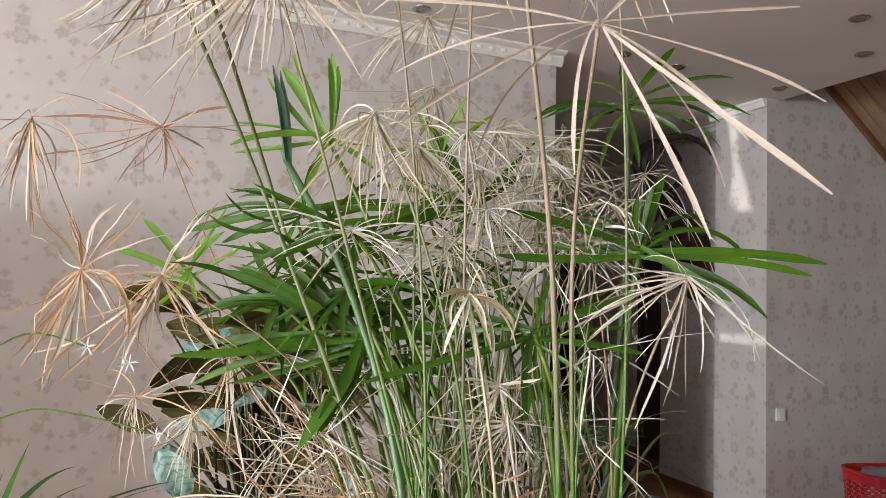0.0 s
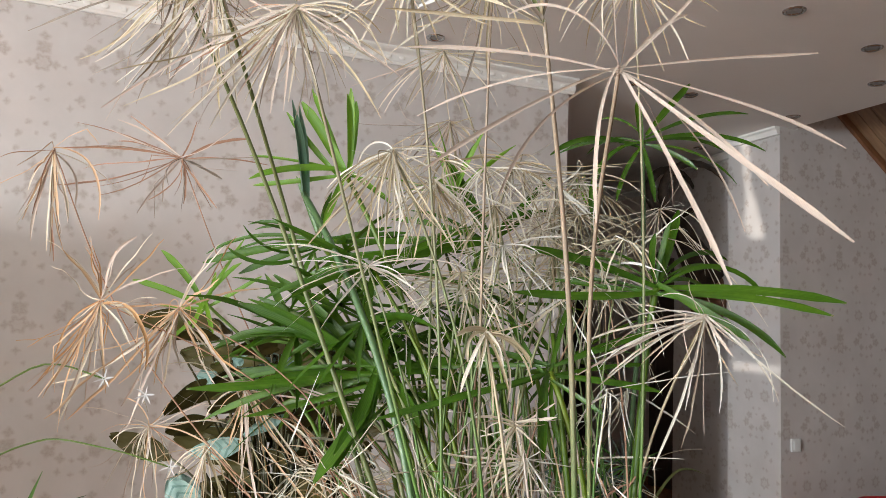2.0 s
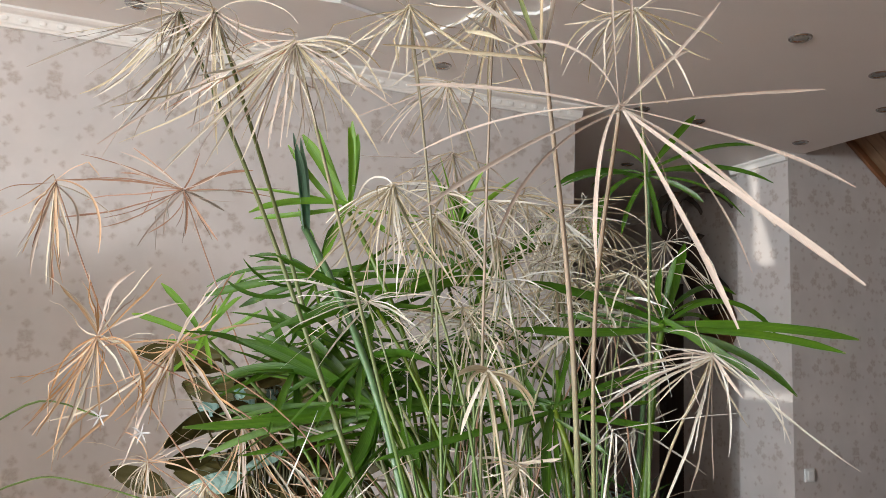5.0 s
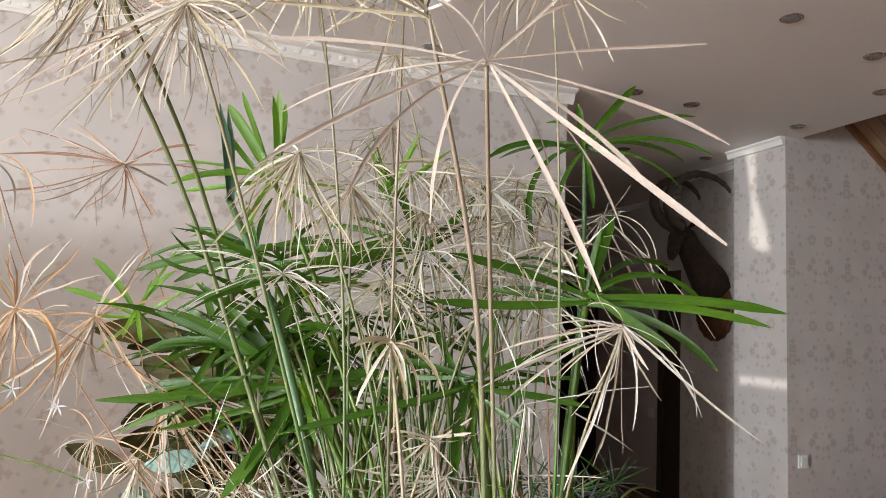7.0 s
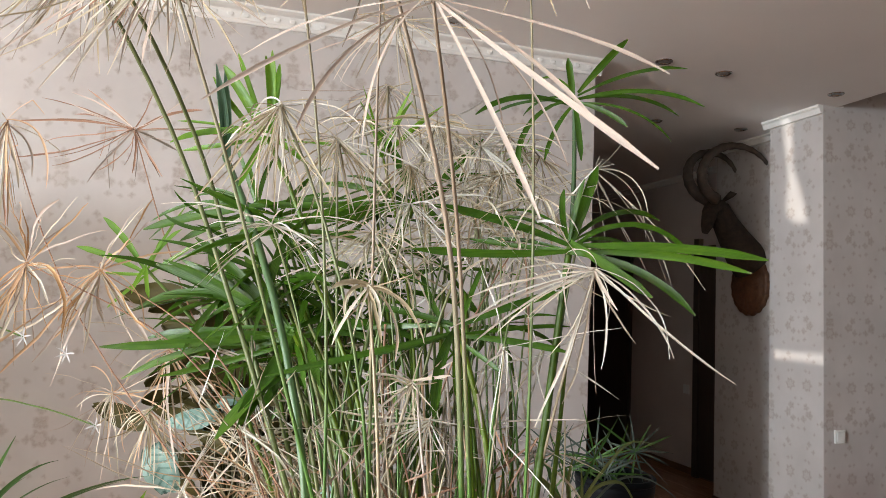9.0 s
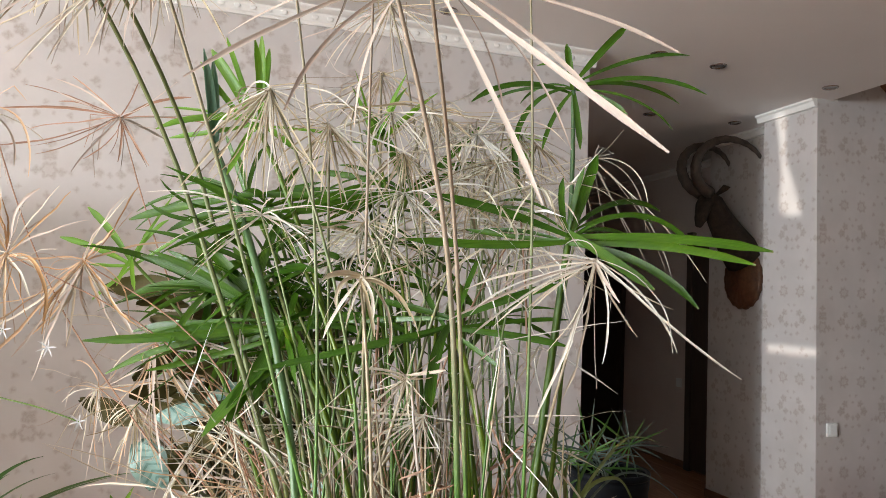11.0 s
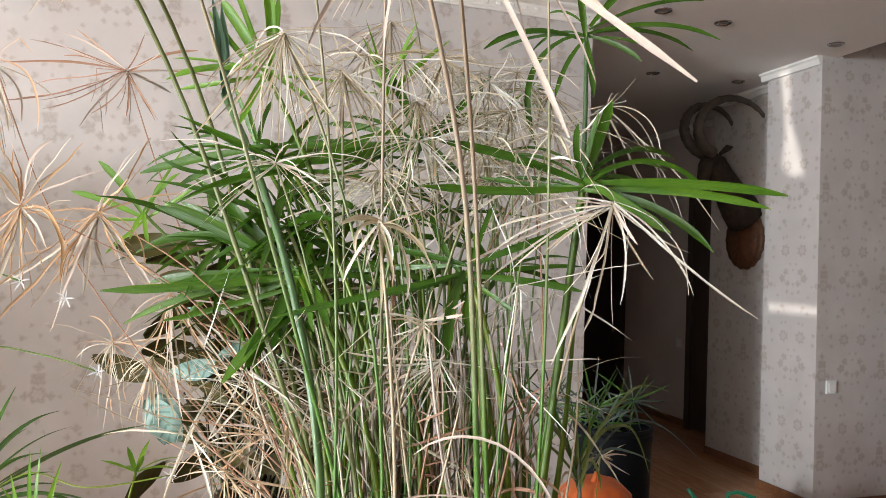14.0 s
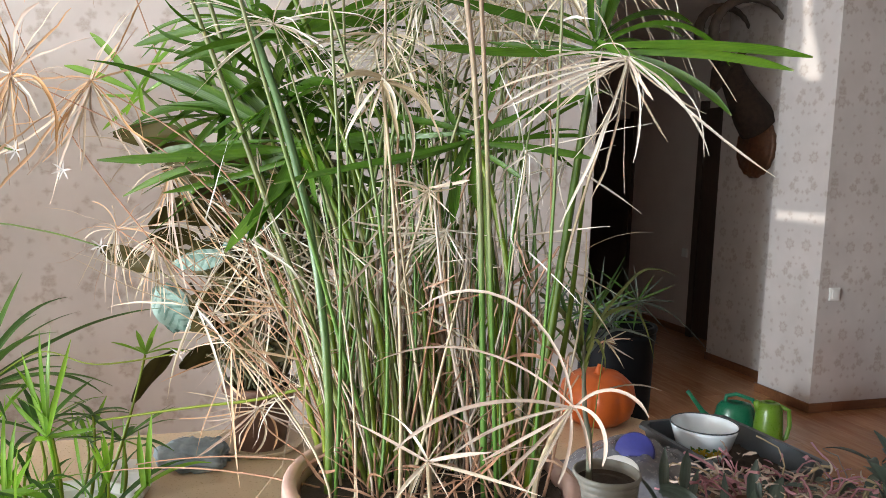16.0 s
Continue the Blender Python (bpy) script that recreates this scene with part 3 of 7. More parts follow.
PINKSTAR_HUB = (-0.421, 1.044, 1.669)
PINKSTAR_LEAVES = [
    (-174, 36, 0.107, 0.55, -0.07, 2.2), (169, 40, 0.115, 0.66, -0.07, 2.2), (-169, 8, 0.180, 0.36, 0.04, 2.2), (177, 6, 0.158, 0.34, -0.08, 2.2),
    (171, 23, 0.209, 0.37, -0.13, 2.2), (-176, -23, 0.181, -0.11, 0.09, 2.2), (-159, -45, 0.127, -0.21, 0.22, 2.6), (-138, -55, 0.109, 0.44, 0.02, 2.2),
    (-48, -44, 0.084, 0.15, 0.56, 2.2), (-29, -41, 0.116, 0.35, -0.01, 2.2), (35, -13, 0.066, 0.34, 0.00, 3), (13, 13, 0.127, 0.28, 0.01, 2.2),
    (5, 6, 0.157, 0.29, 0.02, 2.2), (29, 40, 0.110, 0.62, 0.14, 3.2), (70, 54, 0.080, 0.22, -0.13, 3),
]
PEACHL_HUB = (-0.571, 0.970, 1.659)
PEACHL_LEAVES = [
    (-148, -51, 0.063, 0.84, -0.54, 2.3), (-127, -73, 0.112, 0.39, 0.01, 2.3), (-135, -81, 0.127, 0.32, -0.02, 3), (-72, -81, 0.159, 0.31, 0.01, 2.3),
    (119, -75, 0.148, 0.41, -0.04, 2.3), (-45, -76, 0.148, 0.44, -0.08, 2.3), (34, -84, 0.124, 0.22, -0.18, 2.3), (80, -68, 0.110, 0.34, -0.10, 2.3),
    (-50, -64, 0.118, 0.52, -0.12, 3), (-4, 1, 0.148, 1.69, 1.25, 2.3), (16, -12, 0.096, 0.62, 0.13, 2.3), (51, -23, 0.090, 1.31, 0.98, 2.3),
    (139, -41, 0.108, 0.54, -0.30, 2.3),
]
ORANGEA_HUB = (-0.407, 0.808, 1.452)
ORANGEA_LEAVES = [
    (164, 57, 0.093, 0.74, -0.15, 2.8), (-142, 59, 0.072, 0.17, 0.11, 3.4), (130, 69, 0.086, 0.38, -0.29, 2.8), (-13, 80, 0.089, 0.60, 0.28, 4),
    (16, 57, 0.093, 0.40, 0.03, 2.8), (-1, 40, 0.104, 0.50, 0.10, 3), (-14, 12, 0.120, 1.68, 0.81, 4.2), (-27, -23, 0.072, 0.61, 0.14, 2.8),
    (177, -27, 0.086, 0.58, -0.13, 2.8), (-165, -63, 0.126, 0.37, -0.02, 3.4), (155, -62, 0.129, 0.01, 0.22, 2.8), (-158, -65, 0.154, 0.49, -0.19, 4),
    (171, -70, 0.105, 0.10, 0.20, 2.8), (-94, -79, 0.132, 0.37, 0.02, 4.2), (-145, -81, 0.141, 0.27, -0.48, 3), (118, -73, 0.111, 0.30, 0.14, 2.8),
    (138, -39, 0.107, 0.82, -0.05, 2.8), (150, -47, 0.114, 0.44, 0.19, 2.8), (-53, -61, 0.108, 0.66, -0.07, 2.8),
]
ORANGEC_HUB = (-0.319, 0.811, 1.447)
ORANGEC_LEAVES = [
    (-163, -47, 0.175, 0.26, 0.10, 3.8), (-173, -50, 0.167, -0.00, 0.09, 3), (-165, -60, 0.117, 0.46, -0.15, 2.8), (-156, -65, 0.142, 0.44, -0.14, 4),
    (163, -76, 0.098, 0.38, -0.18, 2.8), (132, -63, 0.078, 0.10, -0.58, 2.8), (62, -56, 0.076, 0.41, -0.07, 2.8), (3, -55, 0.063, -0.13, -0.26, 2.8),
    (-17, -42, 0.127, 0.24, -0.18, 4.2), (4, -57, 0.121, 0.01, -0.23, 3), (-25, 53, 0.092, 0.24, -0.18, 3), (-3, 33, 0.105, 0.14, -0.11, 3),
    (19, 28, 0.095, 0.31, -0.01, 2.8), (-165, 8, 0.080, 0.21, 0.05, 2.8), (171, -73, 0.081, -0.05, 0.36, 4), (149, -63, 0.115, 0.23, 0.20, 2.8),
]
STRAWE_HUB = (-0.248, 0.849, 1.356)
STRAWE_LEAVES = [
    (91, -86, 0.090, 0.30, 0.18, 2.4), (-52, -77, 0.141, 0.26, -0.21, 3.6), (44, -59, 0.076, 0.36, 0.10, 2.4), (167, -72, 0.065, 0.35, -0.02, 2.4),
    (1, -16, 0.080, 0.13, -0.08, 2.4), (-162, -13, 0.066, 0.90, -0.30, 2.4), (109, -73, 0.119, 0.64, -0.06, 2.4), (-21, -58, 0.133, 0.54, 0.27, 2.4),
    (49, -84, 0.131, 0.41, 0.08, 2.4), (5, -49, 0.130, 0.31, -0.02, 2.4), (175, -69, 0.108, -0.29, 0.42, 2.4), (40, -57, 0.088, -0.24, -0.35, 2.4),
]
ORANGED_HUB = (-0.482, 1.148, 1.258)
ORANGED_LEAVES = [
    (-160, 42, 0.074, 2.63, -1.43, 3.4), (-171, -33, 0.117, 0.62, -0.22, 2.4), (131, -63, 0.087, 0.47, -0.21, 2.4), (106, -86, 0.131, 0.33, -0.12, 2.4),
    (-71, -81, 0.150, 0.32, 0.00, 2.4), (-23, -17, 0.082, 1.00, 0.62, 3), (-6, -2, 0.160, 0.55, 0.10, 3.4), (-1, 4, 0.135, -0.03, -0.10, 2.4),
    (15, 36, 0.083, 0.50, 0.07, 2.4), (-166, -60, 0.124, 0.60, -0.43, 2.4), (179, 13, 0.088, 0.84, -0.22, 2.4), (138, 61, 0.072, 1.28, -0.58, 3),
    (76, -68, 0.126, 0.59, 0.09, 2.4),
]
HANGF_HUB = (-0.339, 0.992, 1.261)
HANGF_LEAVES = [
    (165, -76, 0.093, 0.23, 0.17, 2.2), (-128, -79, 0.102, 0.36, -0.08, 2.2), (91, -86, 0.113, 0.37, 0.05, 2.2), (-33, -74, 0.104, 0.34, 0.04, 2.2),
    (54, -66, 0.092, 0.54, 0.12, 3.6), (174, -57, 0.065, 0.25, 0.07, 2.2), (100, -64, 0.103, 0.67, -0.05, 2.2), (-97, -66, 0.071, 0.34, -0.07, 2.2),
    (3, -31, 0.065, 0.44, 0.06, 2.2), (176, -16, 0.081, 1.03, -0.40, 2.2),
]
MIDA_HUB = (-0.071, 0.681, 1.609)
MIDA_LEAVES = [
    (-159, -32, 0.098, 0.73, -0.23, 2), (-170, -43, 0.123, 0.40, -0.04, 2.5), (162, -50, 0.117, -0.02, 0.20, 2), (-162, -55, 0.095, 0.48, -0.12, 2),
    (140, -62, 0.083, 0.18, 0.18, 2), (-127, -72, 0.115, 0.66, 0.02, 2), (139, -84, 0.099, 0.30, 0.06, 2), (-81, -64, 0.094, 0.57, 0.02, 2),
    (-77, -73, 0.094, 0.13, -0.36, 3), (11, -75, 0.089, 0.02, -0.31, 2), (-36, -75, 0.101, -0.08, -0.50, 2), (28, -41, 0.062, 0.02, -0.17, 2),
    (4, -16, 0.113, 0.90, 0.31, 2.5), (135, 44, 0.070, 2.31, -0.93, 2), (149, -14, 0.089, 0.38, -0.03, 2), (-58, -63, 0.118, 1.00, 0.13, 2),
    (-22, -52, 0.114, 0.33, 0.01, 2),
]
MIDB_HUB = (-0.032, 0.751, 1.592)
MIDB_LEAVES = [
    (-165, -29, 0.080, 0.64, -0.18, 2), (-151, -54, 0.098, 0.53, -0.35, 2), (163, -77, 0.090, 0.30, 0.07, 2), (-80, -72, 0.091, 0.33, 0.06, 2),
    (-43, -74, 0.090, 0.31, -0.18, 2), (39, -58, 0.076, 0.18, -0.16, 2), (3, -36, 0.079, 0.39, 0.03, 2), (-166, -3, 0.088, 0.05, 0.11, 2.8),
    (40, -34, 0.060, 0.05, -0.13, 2), (147, -34, 0.074, 0.19, 0.10, 2), (2, -10, 0.097, 0.50, 0.07, 2), (73, -59, 0.083, 0.54, -0.04, 2),
    (-138, -56, 0.105, 0.41, 0.17, 2), (-19, -40, 0.112, 0.57, 0.08, 2),
]
MIDC_HUB = (-0.022, 0.975, 1.720)
MIDC_LEAVES = [
    (176, -39, 0.088, 0.51, -0.11, 2), (-166, -44, 0.097, -0.02, 0.14, 2), (146, -53, 0.079, 0.36, -0.01, 2), (-122, -74, 0.074, 0.15, 0.32, 3),
    (16, -77, 0.090, 0.27, -0.10, 2.6), (-40, -70, 0.117, 0.33, -0.08, 2.6), (17, -41, 0.091, -0.31, -0.29, 2), (-12, -7, 0.092, 0.71, 0.13, 3),
    (-180, -14, 0.131, -0.15, 0.18, 2), (-147, -62, 0.105, 0.13, 0.19, 2), (47, 18, 0.055, 0.07, -0.06, 2), (160, -18, 0.096, 0.13, 0.08, 2),
]
MIDD_HUB = (0.060, 0.863, 1.640)
MIDD_LEAVES = [
    (177, -23, 0.072, 0.75, -0.23, 2), (-150, -55, 0.066, 0.40, -0.06, 2), (-117, -69, 0.091, 0.40, 0.18, 2), (-20, -24, 0.063, 0.50, 0.07, 3),
    (4, -42, 0.067, 0.37, 0.02, 2), (32, -52, 0.078, 0.23, -0.08, 2), (34, 24, 0.058, 0.92, 0.19, 2), (39, 54, 0.048, 1.68, 0.60, 2),
    (-54, -53, 0.089, 0.72, 0.27, 2), (179, 26, 0.066, 1.12, -0.33, 2), (0, -12, 0.105, -0.11, -0.16, 2), (6, -12, 0.174, -0.17, -0.19, 2),
    (124, -61, 0.087, 0.06, 0.21, 2),
]
TOPMID_HUB = (-0.038, 1.115, 1.874)
TOPMID_LEAVES = [
    (173, -32, 0.140, 0.79, -0.30, 1.9), (-172, -51, 0.121, 0.46, -0.09, 1.9), (150, -54, 0.101, 0.21, 0.10, 1.9), (-120, -74, 0.088, -0.10, 0.37, 1.9),
    (166, -29, 0.146, 0.52, -0.11, 1.9), (142, -80, 0.095, -0.21, -0.78, 1.9), (-17, -74, 0.104, -0.07, -0.39, 1.9), (48, -42, 0.068, 0.15, -0.13, 1.9),
    (-178, 11, 0.064, 0.48, -0.05, 1.9), (8, -4, 0.169, 0.02, -0.12, 1.9), (3, -18, 0.080, -0.08, -0.16, 1.9), (-3, -27, 0.128, 0.93, 0.36, 1.9),
    (178, -28, 0.159, 0.19, 0.07, 1.9), (-76, -76, 0.125, 0.43, -0.15, 1.9),
]
HIGHB_HUB = (-0.153, 0.597, 1.713)
HIGHB_LEAVES = [
    (-171, -29, 0.128, 0.19, 0.05, 3.4), (-164, -47, 0.171, 0.01, 0.16, 3), (-174, -48, 0.155, 0.16, 0.06, 2.4), (177, -26, 0.192, 0.29, -0.10, 2.4),
    (161, -46, 0.121, 0.10, 0.19, 2.4), (-154, -59, 0.135, 0.30, -0.05, 2.4), (-153, -69, 0.120, 0.22, 0.03, 2.4), (147, -53, 0.099, 0.44, 0.01, 2.4),
    (160, -67, 0.093, 0.45, -0.28, 2.4), (-106, -76, 0.103, 0.66, 0.03, 2.4), (94, -67, 0.083, 0.33, 0.07, 2.4), (101, -55, 0.060, -1.28, -0.82, 2.4),
    (19, -62, 0.090, 0.49, 0.09, 2.4), (-10, -47, 0.130, 0.24, 0.12, 3.6), (17, -18, 0.095, 0.12, -0.09, 2.4), (6, -34, 0.108, 0.15, -0.09, 2.4),
    (26, 27, 0.085, 1.08, 0.29, 2.4), (-22, -14, 0.095, 1.04, 0.80, 2.4), (-44, -69, 0.091, 0.51, -0.05, 2.4),
]
HIGHB2_HUB = (-0.153, 0.597, 1.713)
HIGHB2_LEAVES = [
    (162, -7, 0.101, 0.42, -0.01, 2.2), (177, -18, 0.112, 0.75, -0.17, 2.2), (146, -29, 0.096, 0.45, 0.12, 2.2), (168, -26, 0.130, 0.22, 0.04, 2.2),
    (140, -17, 0.083, 0.15, 0.11, 2.2), (8, 11, 0.105, 1.60, 0.60, 2.2), (-10, 2, 0.082, 1.45, 0.50, 2.2), (-110, -53, 0.091, 0.80, 0.02, 2.2),
    (38, -19, 0.072, -1.34, -0.66, 2.2), (150, 25, 0.078, 0.83, -0.09, 2.2),
]
HIGHA_HUB = (-0.236, 0.625, 1.753)
HIGHA_LEAVES = [
    (175, -48, 0.124, 0.12, 0.12, 2.4), (168, -46, 0.154, -0.24, 0.29, 2.4), (-170, -56, 0.170, 0.26, -0.07, 3), (-170, -63, 0.137, -0.10, 0.27, 2.4),
    (141, -68, 0.110, -0.22, 0.48, 2.4), (149, -78, 0.092, 0.16, 0.23, 2.4), (-103, -82, 0.127, 0.36, -0.12, 2.4), (-33, -86, 0.135, 0.40, -0.04, 3),
    (114, -70, 0.114, 0.28, -0.03, 2.4), (-47, -76, 0.110, 0.34, -0.24, 2.4), (36, -78, 0.101, 0.13, -0.18, 2.4), (49, -64, 0.083, -0.17, -0.34, 2.4),
    (8, -53, 0.072, -0.20, -0.28, 2.4), (-12, -36, 0.080, -0.04, -0.19, 2.4), (-18, -35, 0.093, -0.31, -0.28, 3.4), (160, -23, 0.097, 0.00, 0.13, 2.4),
    (-130, -66, 0.104, 0.11, 0.29, 2.4), (-33, -68, 0.138, 0.54, 0.02, 2.4),
]
HIGHZ_HUB = (-0.285, 0.660, 1.768)
HIGHZ_LEAVES = [
    (179, -19, 0.156, 0.05, -0.02, 3), (162, -38, 0.113, 0.24, 0.08, 2.4), (177, -56, 0.134, -0.42, 0.36, 2.4), (160, -37, 0.126, 0.09, 0.18, 2.4),
    (-147, -73, 0.119, -0.34, 0.41, 2.4), (138, -85, 0.090, -0.58, 0.78, 2.4), (161, -35, 0.092, 0.19, 0.07, 2.4), (-160, -37, 0.078, -0.17, -1.99, 2.4),
    (69, -82, 0.089, 0.22, -0.16, 2.4), (-62, -78, 0.107, 0.28, 0.21, 2.4), (156, -31, 0.078, -0.51, 0.36, 2.4),
]
HIGHC_HUB = (-0.062, 0.660, 1.780)
HIGHC_LEAVES = [
    (173, -46, 0.102, 0.40, -0.04, 2), (157, -42, 0.064, -0.53, 0.38, 2), (-132, -79, 0.082, -0.07, 0.31, 2), (64, -82, 0.108, 0.08, -0.27, 2),
    (178, -30, 0.104, 0.22, 0.05, 2), (24, -28, 0.059, -0.46, -0.31, 2), (-9, -44, 0.099, -0.20, -0.23, 2), (154, -8, 0.070, 0.25, 0.04, 2),
    (-105, -68, 0.076, 0.68, -0.10, 2), (-33, -62, 0.086, 0.31, -0.07, 2),
]
BIGGREEN_HUB = (0.217, 0.795, 1.491)
BIGGREEN_LEAVES = [
    (-4, 2, 0.199, 0.18, 0.04, 16), (-11, 2, 0.181, 0.37, 0.01, 13), (20, 40, 0.171, 1.50, 0.54, 9), (43, 40, 0.156, 0.87, 0.36, 9),
    (-45, -29, 0.117, 0.11, -0.05, 15), (-20, -7, 0.147, 0.74, 0.20, 13), (33, 72, 0.089, 0.27, -0.00, 17), (-16, 80, 0.069, 0.36, 0.05, 10),
    (-129, 58, 0.056, 0.22, 0.51, 10), (-161, -8, 0.173, -0.02, 0.20, 15), (-174, 20, 0.161, 0.31, 0.01, 14), (153, 36, 0.109, 0.83, -0.34, 6),
    (155, 18, 0.123, 0.51, -0.10, 7), (166, 2, 0.119, -0.03, 0.12, 8), (139, 41, 0.113, 0.83, -0.31, 6), (43, 21, 0.105, 0.76, 0.20, 7),
    (41, 26, 0.139, 0.83, 0.01, 6),
]
DRYWHITE_HUB = (0.230, 0.677, 1.460)
DRYWHITE_LEAVES = [
    (-177, 10, 0.108, 0.94, -0.25, 3), (173, -1, 0.117, 0.55, -0.08, 2.6), (-165, -20, 0.144, 0.29, -0.12, 3), (-168, -20, 0.133, 0.68, -0.07, 2.6),
    (169, -22, 0.106, 0.41, -0.04, 2.4), (-177, -25, 0.111, 0.19, 0.06, 2.4), (120, -70, 0.079, 0.04, 0.28, 2.4), (-144, -73, 0.150, 0.26, 0.17, 3.4),
    (144, -83, 0.113, 0.37, -0.10, 2.4), (-59, -47, 0.047, 0.12, -0.17, 3.6), (-13, -41, 0.152, 0.17, -0.09, 3.4), (10, -29, 0.112, 0.83, 0.33, 2.4),
    (22, -32, 0.097, 0.13, -0.10, 2.4), (-44, -63, 0.090, 0.61, 0.64, 2.4), (45, -59, 0.084, 0.36, -0.26, 2.4), (-147, -69, 0.091, 0.41, -0.04, 2.4),
    (160, 11, 0.071, 0.32, 0.02, 3),
]
WHITEBACK_HUB = (0.253, 0.913, 1.597)
WHITEBACK_LEAVES = [
    (10, 12, 0.106, 1.81, 0.91, 1.5), (21, -2, 0.128, 1.38, 0.61, 1.5), (0, -35, 0.178, 0.93, 0.49, 1.5), (25, -34, 0.094, 0.46, 0.04, 1.5),
    (10, -38, 0.180, 0.74, 0.31, 1.5), (-14, -62, 0.146, 0.19, -0.10, 1.5), (12, -57, 0.108, 0.30, -0.03, 1.5), (1, -41, 0.197, 0.41, 0.04, 1.5),
    (-177, -33, 0.091, -0.01, 0.15, 1.5), (-161, -53, 0.105, 0.34, 0.09, 1.5), (149, -65, 0.108, 0.15, 0.17, 1.5), (167, -17, 0.108, 0.14, 0.08, 1.5),
    (-177, -17, 0.134, 0.47, -0.04, 1.5), (-125, -72, 0.113, 0.37, 0.30, 1.5), (-7, 69, 0.019, 0.22, -0.15, 1.5), (57, -59, 0.101, 0.36, 0.08, 1.5),
]
TOPRIGHT_HUB = (0.227, 0.901, 1.684)
TOPRIGHT_LEAVES = [
    (-167, 15, 0.131, 0.98, -0.19, 9), (168, 11, 0.111, 0.68, -0.13, 5), (-171, -12, 0.175, 1.57, -1.61, 9), (-161, -47, 0.093, 0.66, -0.33, 7),
    (-84, -57, 0.096, 0.60, -0.04, 9), (-157, 79, 0.056, 0.31, 0.07, 11), (16, 52, 0.100, 0.36, -0.09, 11), (4, 29, 0.142, 0.56, 0.09, 7),
    (-2, 14, 0.159, 0.73, 0.10, 8), (-8, -1, 0.128, 0.91, 0.25, 6), (18, 15, 0.144, 0.78, 0.09, 8), (-30, -21, 0.076, 0.54, 0.01, 8),
    (124, 45, 0.080, 0.86, -0.16, 4), (140, 25, 0.082, 1.18, -0.33, 4),
]
GREENLOW_HUB = (-0.089, 0.824, 1.383)
GREENLOW_LEAVES = [
    (-164, -9, 0.210, -0.06, 0.06, 10), (172, 45, 0.178, 0.40, 0.05, 13), (-174, 33, 0.177, 0.35, -0.08, 13), (177, 39, 0.213, 0.88, -0.54, 12),
    (-117, -44, 0.140, 0.48, 0.33, 17), (-106, -58, 0.111, -0.13, 0.35, 14), (-177, -6, 0.206, 0.45, -0.07, 8), (172, 9, 0.188, 0.58, 0.04, 9),
    (6, 26, 0.142, 0.91, 0.23, 12), (-56, -17, 0.104, 0.79, -0.01, 10), (-115, -61, 0.071, 0.53, -0.16, 10), (149, 39, 0.142, 0.51, 0.36, 11),
    (74, 58, 0.091, 0.62, -0.29, 9), (45, 19, 0.118, 0.15, -0.32, 10), (161, -18, 0.142, 0.13, 0.06, 8),
]
GREENRIGHT_HUB = (0.100, 0.779, 1.396)
GREENRIGHT_LEAVES = [
    (-160, -16, 0.200, 0.13, 0.16, 9), (-110, -34, 0.107, 1.08, -0.32, 14), (-5, -2, 0.121, 0.24, -0.04, 9), (-33, -25, 0.071, 0.25, -0.10, 6),
    (3, 24, 0.112, 0.22, -0.04, 10), (22, 8, 0.129, 0.27, -0.11, 7), (168, 12, 0.102, 0.23, 0.07, 10), (-175, -21, 0.106, -0.11, 0.17, 8),
    (144, 43, 0.095, -0.08, 0.34, 8), (53, 64, 0.091, 0.42, -0.06, 7), (-118, -65, 0.073, 0.32, -0.56, 7), (159, -3, 0.139, 0.21, 0.11, 8),
]
TOPGREEN_HUB = (-0.142, 0.848, 1.615)
TOPGREEN_LEAVES = [
    (-81, 77, 0.104, 0.36, -0.14, 8), (144, 95, 0.104, 0.35, -0.19, 9), (39, 79, 0.103, 0.27, -0.24, 9), (-175, 61, 0.113, 0.36, -0.02, 13),
    (157, 63, 0.119, 0.31, 0.09, 7), (171, 43, 0.119, 0.03, 0.20, 7), (-171, 3, 0.118, 0.51, -0.07, 9), (166, -8, 0.126, -0.00, 0.10, 7),
    (171, 12, 0.125, 0.15, -0.02, 4), (12, 2, 0.098, 0.28, -0.03, 4), (-109, -58, 0.083, 0.47, 0.19, 8), (-19, -36, 0.072, 0.13, -0.12, 8),
]
LEFTGREEN_HUB = (-0.340, 0.957, 1.456)
LEFTGREEN_LEAVES = [
    (-171, 57, 0.089, 0.47, -0.08, 9), (-174, 25, 0.104, 0.31, -0.02, 8), (169, -5, 0.072, -0.04, 0.16, 6), (-100, -52, 0.050, 0.33, -0.02, 7),
    (18, 59, 0.104, 0.14, -0.15, 6), (1, 54, 0.070, 0.41, 0.04, 8), (-12, 26, 0.095, 0.01, -0.14, 7), (75, 54, 0.063, 0.09, -0.34, 6),
    (-153, -47, 0.067, 0.09, 0.12, 6), (-59, -41, 0.062, 0.49, -0.19, 6),
]
BACKGREEN_HUB = (0.033, 0.910, 1.551)
BACKGREEN_LEAVES = [
    (-165, -16, 0.168, -0.04, 0.14, 14), (179, -9, 0.223, 0.04, 0.10, 12), (-169, 63, 0.115, 0.43, -0.07, 12), (154, 63, 0.129, 0.30, 0.02, 8),
    (13, 45, 0.120, 0.12, -0.15, 11), (172, 22, 0.128, 0.46, -0.02, 10), (165, 9, 0.147, 0.26, -0.08, 10), (27, 41, 0.117, 0.93, 0.16, 9),
    (-121, -48, 0.075, 0.58, -0.23, 10), (-24, -40, 0.076, 0.18, -0.06, 9),
]
GREENUL_HUB = (-0.189, 0.963, 1.541)
